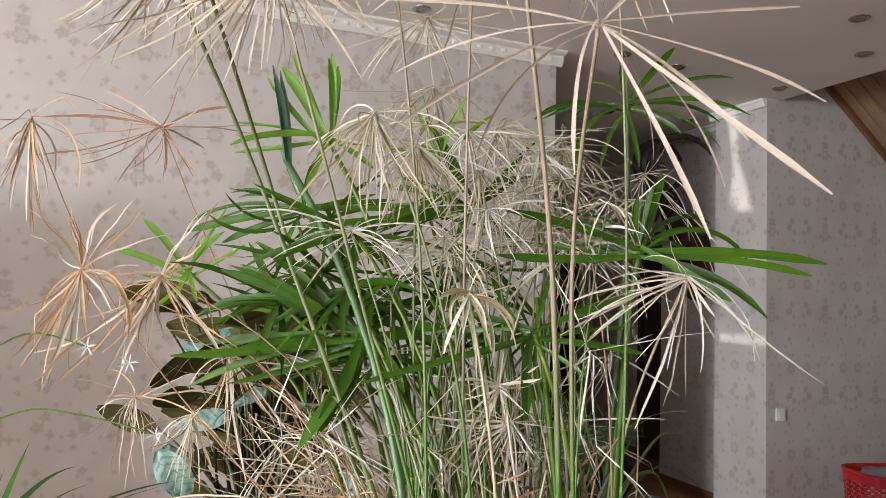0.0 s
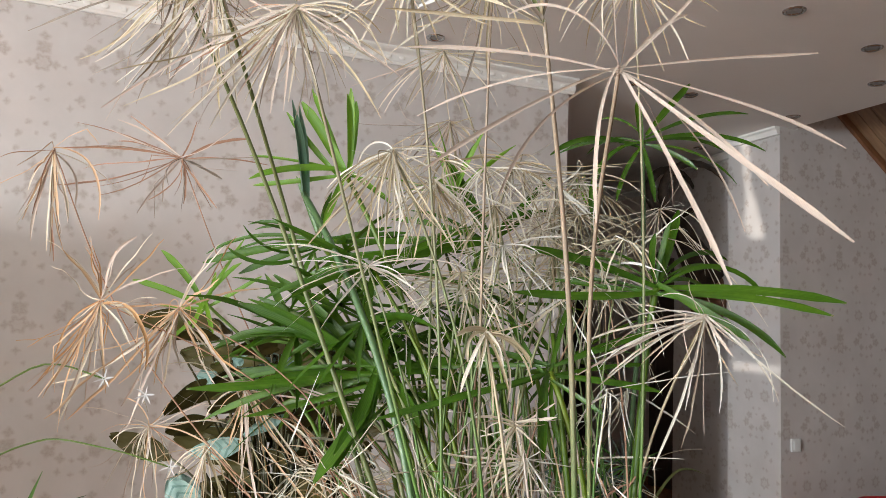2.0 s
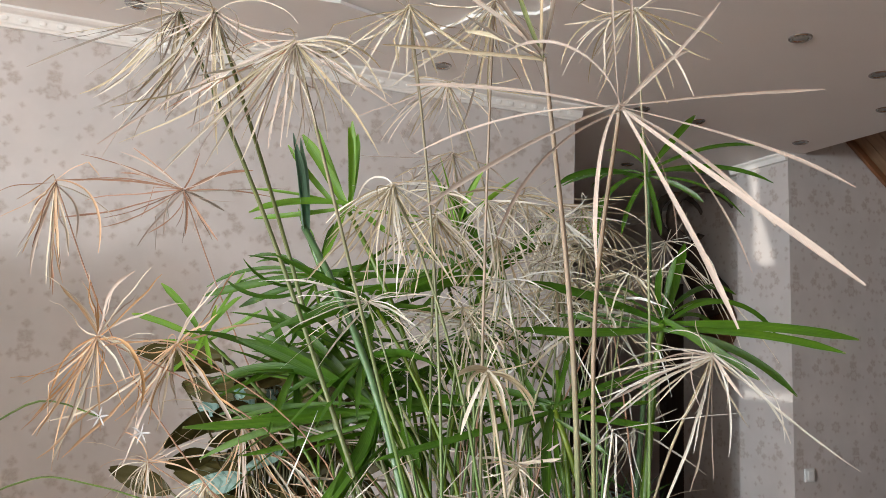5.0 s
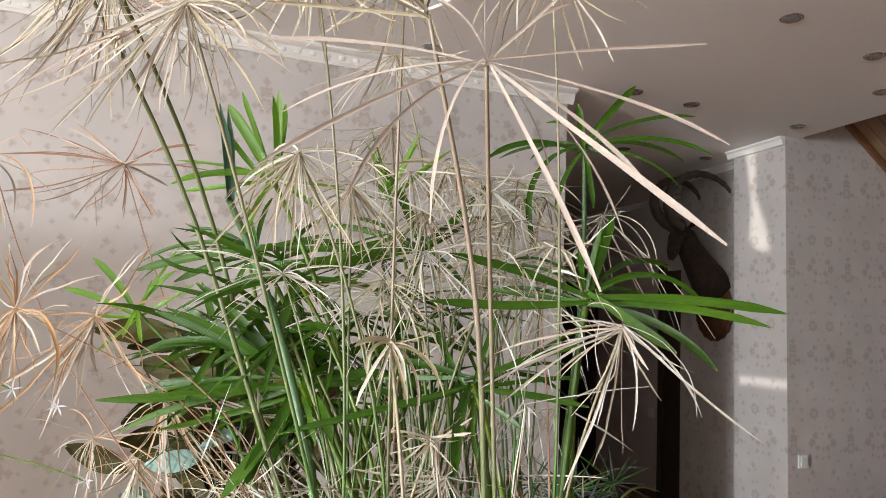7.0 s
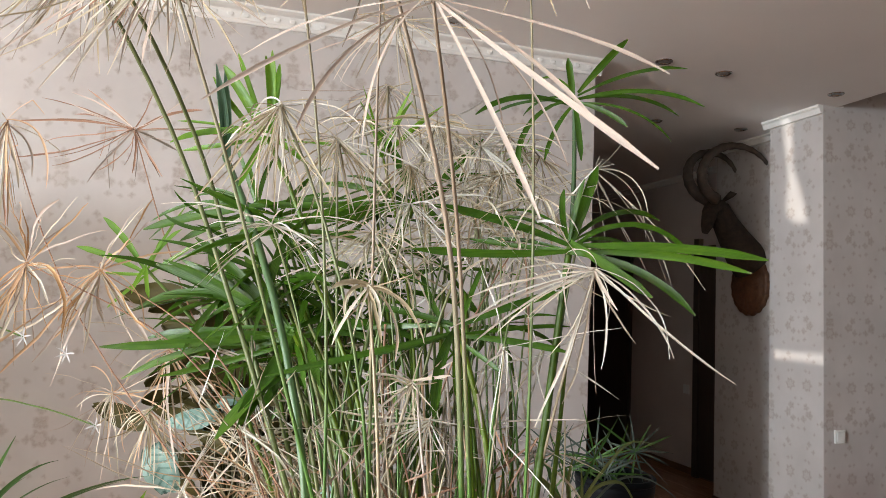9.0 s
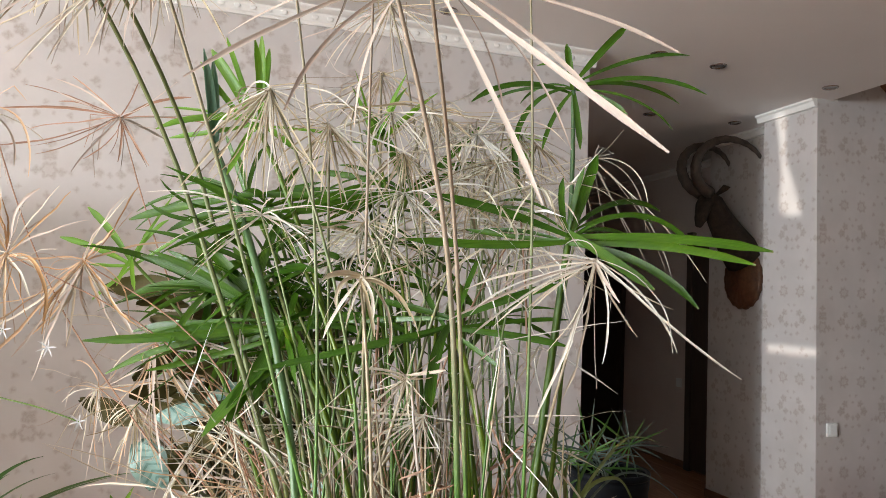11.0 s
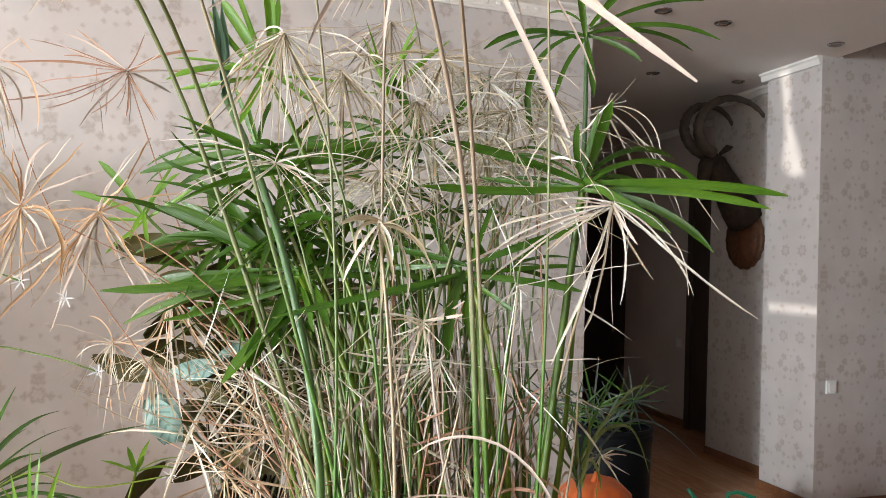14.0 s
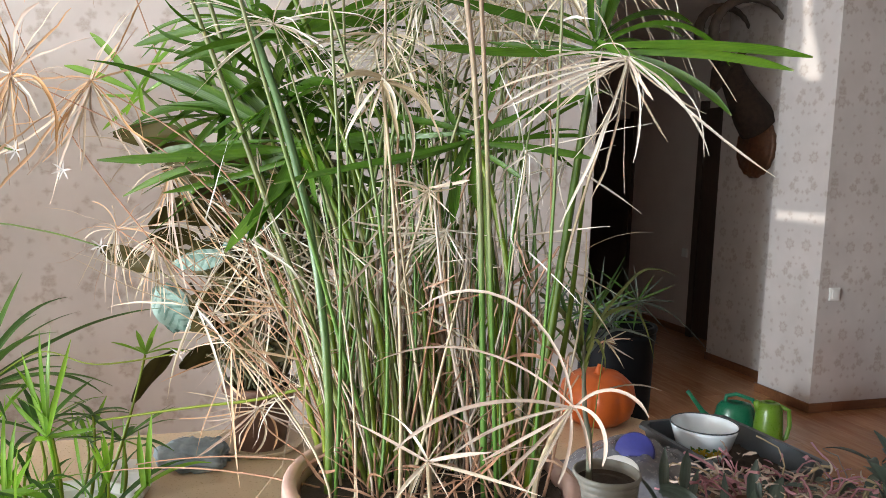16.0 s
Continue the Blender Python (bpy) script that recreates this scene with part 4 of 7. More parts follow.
GREENUL_LEAVES = [
    (-176, -10, 0.164, 0.16, -0.01, 14), (173, 13, 0.173, 0.74, -0.21, 7), (-157, -34, 0.129, -0.99, 0.51, 7), (173, 42, 0.118, 0.92, -0.33, 6),
    (166, 68, 0.101, 0.24, -0.00, 8), (4, 6, 0.120, 0.10, -0.09, 9), (111, 72, 0.095, 0.60, 0.37, 8), (-146, -58, 0.104, 0.63, -0.23, 9),
    (-17, -27, 0.117, 0.55, 0.06, 9),
]
CURL_HUB = (0.024, 0.672, 1.436)
CURL_LEAVES = [
    (-131, 14, 0.043, 0.76, -0.15, 7), (-141, 2, 0.043, 1.93, -1.12, 4.5), (-117, -40, 0.065, 0.63, 0.02, 5.5), (-59, -39, 0.063, 0.69, 0.15, 5),
    (9, -2, 0.058, 1.25, 0.50, 5), (-29, -34, 0.046, 0.80, 0.66, 4.5), (54, 54, 0.036, 0.27, -0.16, 2.5), (-55, -74, 0.073, 0.34, 0.14, 3),
    (33, -32, 0.082, 0.91, 1.02, 4), (35, -8, 0.088, 1.26, 0.43, 3),
]
STAR_HUB = (0.061, 0.739, 1.343)
STAR_LEAVES = [
    (-153, 18, 0.054, 0.60, -0.10, 4.4), (-172, 41, 0.025, 0.21, 0.06, 3), (2, 27, 0.046, 0.01, -0.15, 3.4), (-23, 9, 0.045, 0.04, -0.12, 5),
    (-44, -25, 0.045, 0.44, 0.01, 4), (-73, -45, 0.045, 0.49, -0.03, 3), (122, -44, 0.041, 0.51, -0.24, 3), (-148, -48, 0.059, 0.39, -0.03, 3),
    (-150, -38, 0.086, 0.47, -0.07, 3.4), (-149, -47, 0.150, -0.04, 0.20, 4), (156, -24, 0.048, 0.11, 0.10, 3), (73, 57, 0.047, 0.45, -0.13, 3),
]
WIDE_HUB = (0.077, 0.762, 1.304)
WIDE_LEAVES = [
    (-174, 0, 0.100, -0.04, 0.15, 3), (168, -17, 0.102, -0.38, 0.29, 2.4), (-164, -21, 0.100, 0.12, 0.09, 2.1), (-157, -28, 0.099, 0.29, 0.00, 2.1),
    (-152, -44, 0.097, 0.43, -0.05, 2.1), (153, -53, 0.100, 0.54, -0.16, 2.1), (175, -66, 0.083, 0.29, 0.05, 2.1), (-115, -66, 0.078, 0.35, -0.04, 2.1),
    (33, -4, 0.041, -0.00, -0.12, 2.1), (-16, -11, 0.058, -0.01, -0.17, 2.1), (-60, -38, 0.043, 0.34, -0.11, 2.1), (36, -31, 0.069, -0.14, -0.23, 2.1),
    (-56, -75, 0.076, 0.34, 0.09, 2.1), (152, -19, 0.083, 0.19, 0.06, 2.1),
]
DRYC_HUB = (0.011, 0.824, 1.482)
DRYC_LEAVES = [
    (-163, 16, 0.092, 0.55, -0.09, 2.6), (-175, 16, 0.141, 0.37, -0.07, 2), (168, 6, 0.103, 0.17, -0.00, 2), (-167, -11, 0.135, 0.19, 0.06, 2),
    (-177, -27, 0.090, 0.19, 0.05, 2), (7, -28, 0.098, 0.21, -0.06, 2.6), (24, -3, 0.101, 0.56, 0.09, 2), (-19, -38, 0.097, 0.84, 0.41, 2),
    (12, -57, 0.079, 0.41, 0.07, 2), (-103, -52, 0.051, 0.36, 0.17, 2), (37, 55, 0.077, 0.07, -0.26, 2), (134, 45, 0.062, 0.46, -0.00, 2),
]
FRONT_HUB = (0.187, 0.561, 1.198)
FRONT_LEAVES = [
    (-162, 15, 0.137, 0.89, -0.29, 4.6), (147, 78, 0.163, 1.41, -1.21, 3.6), (-177, 41, 0.157, 1.09, -0.41, 4), (-18, 56, 0.065, 1.97, 0.71, 4),
    (-50, 20, 0.061, 0.79, 1.72, 5), (-84, -42, 0.055, 0.53, 0.55, 4), (-71, -19, 0.053, 0.72, 0.27, 4), (-171, -33, 0.073, 0.02, 0.15, 4),
    (-138, -34, 0.076, 0.31, 0.24, 4), (-118, -34, 0.077, 0.69, 0.33, 4), (168, -17, 0.100, 0.50, -0.08, 4), (31, 27, 0.082, 0.67, 0.39, 3.4),
]
CLOSED_HUB = (0.055, 0.533, 1.680)
CLOSED_LEAVES = [
    (-178, 4, 0.123, 0.16, 0.06, 3.6), (-157, 14, 0.070, -0.08, 0.17, 3.6), (173, 44, 0.104, 0.51, -0.02, 3.6), (-126, 83, 0.061, 0.41, 0.13, 4),
    (31, 74, 0.073, 0.26, -0.29, 4), (-143, 31, 0.071, 0.09, 0.21, 3.6), (148, 66, 0.083, 0.31, 0.28, 3.6), (158, 38, 0.077, 0.46, -0.12, 3.6),
]
RIGHTTOP_HUB = (0.160, 0.690, 1.797)
RIGHTTOP_LEAVES = [
    (176, -20, 0.104, 0.81, -0.26, 1.7), (-172, -23, 0.102, 1.22, -0.86, 1.7), (11, -43, 0.107, 0.56, 0.18, 1.7), (15, -4, 0.106, 0.42, 0.01, 1.7),
    (-39, -72, 0.102, 0.31, -0.05, 1.7), (129, -45, 0.078, 0.51, -0.16, 1.7), (-171, -3, 0.110, 1.54, -0.52, 1.7), (27, 5, 0.057, 0.84, 0.20, 1.7),
    (-179, -20, 0.070, -0.05, 0.16, 1.7), (-84, -67, 0.095, 0.69, 0.06, 1.7), (132, -19, 0.067, 0.53, -0.11, 1.7), (-12, -57, 0.091, -0.27, -0.30, 1.7),
]
HIGHD_HUB = (0.020, 0.680, 1.797)
HIGHD_LEAVES = [
    (176, -44, 0.133, 0.06, 0.13, 2.2), (157, -36, 0.081, 0.30, 0.02, 2.2), (-161, -68, 0.094, 0.33, -0.01, 2.2), (-139, -80, 0.143, 0.32, 0.24, 2.2),
    (155, -52, 0.102, -0.62, 0.54, 2.2), (46, -79, 0.076, 0.35, -0.02, 2.2), (107, -69, 0.107, 0.37, -0.03, 2.2), (8, -50, 0.075, -0.14, -0.25, 2.2),
]
LOWSTAR_HUB = (-0.190, 0.988, 1.035)
LOWSTAR_LEAVES = [
    (-162, -23, 0.123, 0.01, 0.10, 3), (-147, -40, 0.100, -0.14, 0.22, 3.6), (-103, -40, 0.066, 0.35, -0.03, 3), (-30, -29, 0.069, -0.24, 1.68, 3),
    (22, -29, 0.074, 0.86, 1.47, 3), (2, -32, 0.125, -0.14, -0.20, 3), (25, -21, 0.083, -0.15, -0.19, 3), (6, 20, 0.105, 0.51, 0.06, 3),
    (175, 8, 0.113, 0.26, 0.09, 3), (151, 17, 0.077, 0.11, 0.21, 3), (168, -30, 0.095, -0.23, 0.25, 2.4), (54, 50, 0.063, 0.51, 0.07, 3),
]
FRONT2_LEAVES = [
    (152, 56, 0.053, 1.6), (-178, 29, 0.065, 0.3), (31, 35, 0.064, 0.2), (-19, 23, 0.049, 0.2), (-11, -5, 0.081, 0.2), (-98, 3, 0.053, 0.5),
    (-133, -26, 0.041, 0.6), (-70, 4, 0.063, 0.4), (30, 2, 0.119, 0.2),
]

papyrus = thing("umbrella_plant", Matrix(), "tall umbrella sedge, green and dried straw umbels, in pink pot", "potted plant")
clump = Plant(papyrus, (0.075, 0.715, 1.06), 0.118, 7)
U, S = clump.umbel, clump.spray
VIEW = (0, -1, 0.15)
near_foot, left_foot = Vector((0.138, 0.70, 1.05)), Vector((-0.015, 0.75, 1.05))
# Tall dried umbels over the clump.
S(BIG_HUB, BIG_LEAVES, ("pinkpale",), TANSTALK, 0.0024, 0.0014, near_foot, (0.112, 0.626, 1.45), club=True, kink=0.2, wide=0.97)
S(CLOSED_HUB, CLOSED_LEAVES, ("grey", "straw", "olive"), TANSTALK, 0.0036, 0.0016, near_foot + Vector((-0.012, 0.01, 0)), (0.102, 0.67, 1.451), kink=0.2)
S(HIGHA_HUB, HIGHA_LEAVES, ("pale", "straw", "pinkpale", "grey"), OLIVESTALK, 0.0034, 0.002, left_foot, (-0.209, 0.849, 1.558), more=1.0, wide=0.85, loose=18)
S(HIGHZ_HUB, HIGHZ_LEAVES, ("pale", "straw", "grey"), OLIVESTALK, 0.0034, 0.002, left_foot + Vector((0.03, -0.03, 0)), (-0.205, 0.785, 1.552), more=1.0, wide=0.85, loose=18)
b = S(HIGHB_HUB, HIGHB_LEAVES, ("pale", "straw", "pinkpale", "pale"), OLDSTALK, 0.0022, 0.0014, left_foot + Vector((0.05, -0.05, 0)), (-0.099, 0.66, 1.509), more=1.0, wide=0.85, loose=18)
S(HIGHB2_HUB, HIGHB2_LEAVES, ("pale", "straw", "pinkish"), on=b, more=1.0, wide=0.85)
S(HIGHC_HUB, HIGHC_LEAVES, ("pale", "straw"), OLDSTALK, 0.002, 0.0012, more=0.8, wide=1.1, loose=12)
S(HIGHD_HUB, HIGHD_LEAVES, ("grey", "straw", "pale"), TANSTALK, 0.002, 0.0012, more=0.8, wide=1.1, loose=12)
S(RIGHTTOP_HUB, RIGHTTOP_LEAVES, ("pale", "straw"), OLDSTALK, 0.002, 0.001, more=0.8, wide=1.1, loose=12)
S(TOPMID_HUB, TOPMID_LEAVES, ("straw", "pale", "pinkpale"), OLDSTALK, 0.002, 0.0014, more=0.8, wide=1.1, loose=12)
S(MIDA_HUB, MIDA_LEAVES, ("straw", "cream", "straw", "pale"), OLDSTALK, 0.002, 0.0014, more=1.4, wide=0.95, loose=14)
S(MIDB_HUB, MIDB_LEAVES, ("straw", "cream", "straw", "pale"), OLDSTALK, 0.002, 0.0014, more=1.4, wide=0.95, loose=14)
S(MIDC_HUB, MIDC_LEAVES, ("straw", "pale", "pinkpale", "grey"), OLDSTALK, 0.002, 0.0014, more=1.4, wide=0.95, loose=12)
S(MIDD_HUB, MIDD_LEAVES, ("straw", "cream", "straw", "pale"), OLDSTALK, 0.002, 0.0014, more=1.4, wide=0.95, loose=14)
S(DRYC_HUB, DRYC_LEAVES, ("cream", "straw", "pale"), OLDSTALK, 0.002, 0.0014, more=1.4, wide=0.95, loose=14)
S(WHITEBACK_HUB, WHITEBACK_LEAVES, ("cream", "pale"), OLDSTALK, 0.002, 0.0012, loose=8)
# Green umbels.
S(BIGGREEN_HUB, BIGGREEN_LEAVES, ("green",), STALK, 0.0045, 0.0038, Vector((0.165, 0.73, 1.05)), (0.206, 0.80, 1.391), fold=0.35, wide=0.66)
S(TOPRIGHT_HUB, TOPRIGHT_LEAVES, ("green",), BLUESTALK, 0.0034, 0.0026, Vector((0.16, 0.77, 1.05)), (0.221, 0.876, 1.459), fold=0.5, wide=0.8)
S(GREENLOW_HUB, GREENLOW_LEAVES, ("green",), STALK, 0.0045, 0.0035, fold=0.35, more=0.7, wide=0.95)
S(GREENRIGHT_HUB, GREENRIGHT_LEAVES, ("green",), STALK, 0.0045, 0.0035, fold=0.4, wide=0.8)
S(BACKGREEN_HUB, BACKGREEN_LEAVES, ("green",), STALK, 0.004, 0.003, fold=0.4, more=0.7, wide=0.8)
S(GREENUL_HUB, GREENUL_LEAVES, ("green",), STALK, 0.004, 0.003, fold=0.4, more=0.7, wide=0.8)
S(TOPGREEN_HUB, TOPGREEN_LEAVES, ("lime",), STALK, 0.004, 0.003, fold=0.55)
S(LEFTGREEN_HUB, LEFTGREEN_LEAVES, ("lime",), STALK, 0.0028, 0.0022, Vector((-0.02, 0.76, 1.05)), (-0.17, 0.86, 1.32), fold=0.5)
# Dried umbels inside and beside the clump.
S(DRYWHITE_HUB, DRYWHITE_LEAVES, ("cream", "pale", "pinkpale"), STRAW, 0.0016, 0.0013, Vector((0.15, 0.74, 1.05)), (0.2, 0.775, 1.3), more=0.5, wide=0.75, loose=8)
S(CURL_HUB, CURL_LEAVES, ("pale", "straw"), STRAW, 0.002, 0.0014, kink=0.4, wide=0.7, loose=8)
S(STAR_HUB, STAR_LEAVES, ("pale", "straw", "pinkpale"), STRAW, 0.002, 0.0016, wide=0.62, more=0.5, loose=8)
S(WIDE_HUB, WIDE_LEAVES, ("pale", "cream"), STRAW, 0.002, 0.0014, wide=0.9, more=0.5, loose=14)
S(FRONT_HUB, FRONT_LEAVES, ("pinkpale", "grey", "pinkpale"), STRAW, 0.003, 0.002, Vector((0.17, 0.68, 1.06)), kink=0.2, wide=0.62)
S(PINKSTAR_HUB, PINKSTAR_LEAVES, ("pink", "pink", "grey", "pinkpale"), PINKISH, 0.0011, 0.0008, Vector((0.0, 0.76, 1.05)), (-0.27, 0.93, 1.42), more=0.7, wide=1.3, loose=7)
S(PEACHL_HUB, PEACHL_LEAVES, ("peach", "pink", "pinkpale", "pale"), PINKISH, 0.0011, 0.0008, Vector((-0.01, 0.76, 1.05)), (-0.39, 0.90, 1.38), more=0.7, wide=1.3, loose=7)
S(ORANGEA_HUB, ORANGEA_LEAVES, ("orange", "peach", "pinkpale", "pale"), PINKISH, 0.0011, 0.0008, Vector((-0.01, 0.73, 1.05)), (-0.17, 0.79, 1.33), kink=1.5, more=1.0, wide=0.85, loose=9)
S(ORANGEC_HUB, ORANGEC_LEAVES, ("peach", "orange", "pinkpale", "pale"), PINKISH, 0.0011, 0.0008, Vector((-0.01, 0.74, 1.05)), (-0.14, 0.79, 1.33), kink=1.5, more=1.0, wide=0.85, loose=9)
S(ORANGED_HUB, ORANGED_LEAVES, ("peach", "pinkpale", "pale"), PINKISH, 0.0011, 0.0008, Vector((-0.01, 0.78, 1.05)), (-0.27, 1.0, 1.19), kink=1.2, more=1.0, wide=0.85, loose=9)
S(STRAWE_HUB, STRAWE_LEAVES, ("pinkpale", "pale", "peach"), PINKISH, 0.0011, 0.0008, kink=1, more=1.0, wide=0.9, loose=9)
S(HANGF_HUB, HANGF_LEAVES, ("peach", "pale", "straw"), PINKISH, 0.0011, 0.0008, Vector((-0.02, 0.78, 1.05)), (-0.19, 0.90, 1.18), kink=1, more=1.0, wide=0.9, loose=9)
S(LOWSTAR_HUB, LOWSTAR_LEAVES, ("peach", "pale", "pinkpale"), PINKISH, 0.0011, 0.0008, Vector((-0.03, 0.76, 1.05)), (-0.13, 0.86, 1.05), kink=0.5, more=1.0)
U((0.088, 0.539, 1.159), "pale", 0, 0, 0.0028, fold=0.7, leaves=FRONT2_LEAVES, split=True, foot=Vector((0.09, 0.64, 1.05)), r0=0.003, curl=0.1, face=VIEW, loose=0.9, mixed=("pinkpale", "pale"))
# Small close umbels whose bracts are as fine as threads.
for hub, kind, n, ln, w, el, es, dr in (((0.169, 1.031, 1.652), "cream", 40, 0.07, 0.0020, -20, 40, 0.8), ((0.169, 1.031, 1.65), "lime", 12, 0.05, 0.003, -10, 35, 0.6), ((0.096, 0.86, 1.559), "pale", 44, 0.08, 0.0016, -5, 40, 0.7),
                                        ((0.0, 0.80, 1.50), "straw", 26, 0.13, 0.0018, -15, 25, 0.9), ((0.045, 0.78, 1.53), "cream", 26, 0.12, 0.0018, -15, 25, 0.9), ((-0.1, 0.76, 1.50), "pale", 26, 0.12, 0.0018, -10, 25, 0.9),
                                        ((0.12, 0.86, 1.50), "pale", 26, 0.12, 0.0017, -15, 25, 0.9), ((0.13, 0.95, 1.60), "straw", 26, 0.11, 0.0017, -15, 25, 0.9)):
    U(hub, kind, n, ln, w, el, es * 1.3, dr, kink=0.9, curl=0.5, r0=0.0018, r1=0.0011, jitter=0.5, stem=OLDSTALK, fold=0.8, vary=0.3, loose=1.0)
U((-0.010, 0.90, 1.605), "lime", 8, 0.10, 0.0065, 35, 35, 0.4, fold=0.5, r0=0.0022, r1=0.0016, stem=STALK, split=True)
g = random.Random(87)
for i in range(15):
    U((g.uniform(-0.06, 0.19), g.uniform(0.80, 0.98), g.uniform(1.50, 1.66)), g.choice(("pale", "cream", "straw")), 20, g.uniform(0.09, 0.14), 0.0019, g.uniform(-25, 0), 32, 0.9, kink=0.9, curl=0.5, r0=0.0016, r1=0.0009, jitter=0.5,
      stem=OLDSTALK, fold=0.8, vary=0.3, loose=1.0)
# The tangle of smaller dry umbels low on the clump.
g = random.Random(31)
low = [(-0.179, 0.841, 1.265, "cream"), (-0.136, 0.842, 1.303, "cream"), (-0.203, 0.86, 1.228, "straw"), (-0.108, 0.847, 1.253, "pale"), (-0.055, 0.852, 1.236, "straw"), (-0.16, 0.9, 1.19, "peach"),
       (0.02, 0.84, 1.27, "pale"), (0.08, 0.86, 1.22, "straw"), (0.13, 0.84, 1.29, "pale"), (0.02, 0.79, 1.17, "pink"), (0.1, 0.76, 1.2, "straw"), (-0.15, 0.86, 1.22, "pale"), (-0.19, 0.92, 1.12, "peach"), (-0.1, 0.86, 1.11, "pale")]
for i in range(13):
    low.append((g.uniform(-0.19, 0.12), g.uniform(0.76, 0.92), g.uniform(1.12, 1.36), g.choice(("pale", "peach", "pinkpale", "straw"))))
for i in range(16):
    low.append((g.uniform(-0.16, 0.2), g.uniform(0.72, 0.92), g.uniform(1.17, 1.52), g.choice(("cream", "pale", "straw"))))
for x, y, z, kind in low:
    U((x, y, z), kind, 10, 0.135, 0.0021, -10, 45, 0.8, unruly=True, kink=0.6, curl=0.5, r0=0.0015, r1=0.0009, jitter=0.6, stem=g.choice((STRAW, PINKPALE, PINKISH)), fold=0.9, snap=0.5, vary=0.5, loose=1.2)
# Green umbels deep inside the thicket.
for x, y, z, n, ln, w in ((-0.02, 0.93, 1.535, 11, 0.12, 0.009), (0.07, 0.95, 1.47, 10, 0.12, 0.008), (-0.15, 0.90, 1.46, 12, 0.14, 0.010), (-0.06, 0.90, 1.42, 11, 0.13, 0.009),
                          (0.03, 0.92, 1.37, 10, 0.12, 0.008), (-0.17, 0.90, 1.36, 12, 0.15, 0.010), (-0.11, 0.84, 1.44, 12, 0.15, 0.011), (-0.13, 0.88, 1.41, 11, 0.14, 0.010), (-0.06, 0.86, 1.36, 10, 0.13, 0.010), (0.14, 0.93, 1.40, 9, 0.12, 0.007), (-0.2, 0.88, 1.42, 12, 0.15, 0.011), (-0.10, 0.82, 1.50, 11, 0.13, 0.011), (-0.15, 0.93, 1.53, 11, 0.14, 0.010), (-0.03, 0.86, 1.46, 11, 0.13, 0.010), (-0.19, 0.95, 1.40, 12, 0.15, 0.010), (0.0, 0.95, 1.44, 10, 0.13, 0.009)):
    U((x, y, z), "green", n + 1, ln * 1.1, w * 0.82, -4, 42, 0.5, fold=0.4, r0=0.0028, r1=0.0022, curl=0.2, stem=g.choice((STALK, STALK, OLIVESTALK)), loose=0.8, split=True)
# Bare green stalks and a rolled young one.
bm = bmesh.new()
blade(bm, (-0.192, 0.84, 1.585), 150, 78, 0.125, 0.0125, 0.05, fold=1.3, segs=8, basew=0.8)
blade(bm, (-0.190, 0.842, 1.585), 130, 77, 0.122, 0.011, 0.05, fold=1.2, segs=8, basew=0.8)
clump_roll = clump.stalk(Vector((-0.191, 0.841, 1.59)), BLUESTALK, 0.0045, 0.0042)
part("rolled_leaf", bm, BLUEBLADE, clump_roll, "rolled young bluish-green leaf", True)
for foot, via, top in (((-0.023, 0.716), (-0.079, 0.832, 1.198), (-0.197, 0.955, 1.528)), ((-0.015, 0.773), (-0.041, 0.792, 1.171), (-0.106, 0.909, 1.395)),
                       ((0.024, 0.721), (0.002, 0.755, 1.170), (-0.054, 0.852, 1.387)), ((-0.005, 0.795), (-0.028, 0.816, 1.203), (-0.091, 0.931, 1.396)),
                       ((0.035, 0.752), (0.020, 0.779, 1.189), (-0.007, 0.877, 1.390)), ((0.041, 0.80), (0.032, 0.822, 1.205), (-0.008, 0.960, 1.414)),
                       ((0.068, 0.80), (0.065, 0.785, 1.214), (0.030, 0.904, 1.431)), ((0.089, 0.78), (0.080, 0.805, 1.199), (0.047, 0.923, 1.407)),
                       ((0.117, 0.80), (0.108, 0.828, 1.208), (0.082, 0.947, 1.409)), ((0.146, 0.755), (0.124, 0.751, 1.224), (0.106, 0.810, 1.436)),
                       ((0.143, 0.79), (0.128, 0.789, 1.205), (0.096, 0.864, 1.380))):
    line = bent(Vector((*foot, 1.04)), via, top)
    r = g.uniform(0.0036, 0.0052)
    bm = bmesh.new()
    tube(bm, line, [r * (1 - 0.5 * i / len(line)) for i in range(len(line))], 7)
    part("stalk", bm, g.choice((STALK, STALK, STALK, STALK, OLIVESTALK)), papyrus, "", True)
for foot, via, top in (((0.159, 0.760), (0.140, 0.748, 1.180), (0.107, 0.824, 1.367)), ((0.168, 0.77), (0.165, 0.831, 1.185), (0.160, 0.964, 1.314)), ((-0.035, 0.752), (-0.101, 0.847, 1.167), (-0.167, 0.939, 1.338)),
                       ((0.001, 0.747), (-0.020, 0.834, 1.175), (-0.048, 0.951, 1.364)), ((0.17, 0.76), (0.203, 0.815, 1.191), (0.227, 0.933, 1.352))):
    line = bent(Vector((*foot, 1.04)), via, top)
    bm = bmesh.new()
    tube(bm, line, [0.0042 * (1 - 0.5 * i / len(line)) for i in range(len(line))], 7)
    part("stalk", bm, STALK, papyrus, "", True)
for i in range(8):
    hub = Vector((g.uniform(-0.15, 0.2), g.uniform(0.78, 0.95), g.uniform(1.25, 1.48)))
    clump.stalk(hub, g.choice((STALK, OLIVESTALK, OLIVESTALK)), g.uniform(0.002, 0.003), g.uniform(0.0009, 0.0018))
bm = bmesh.new()
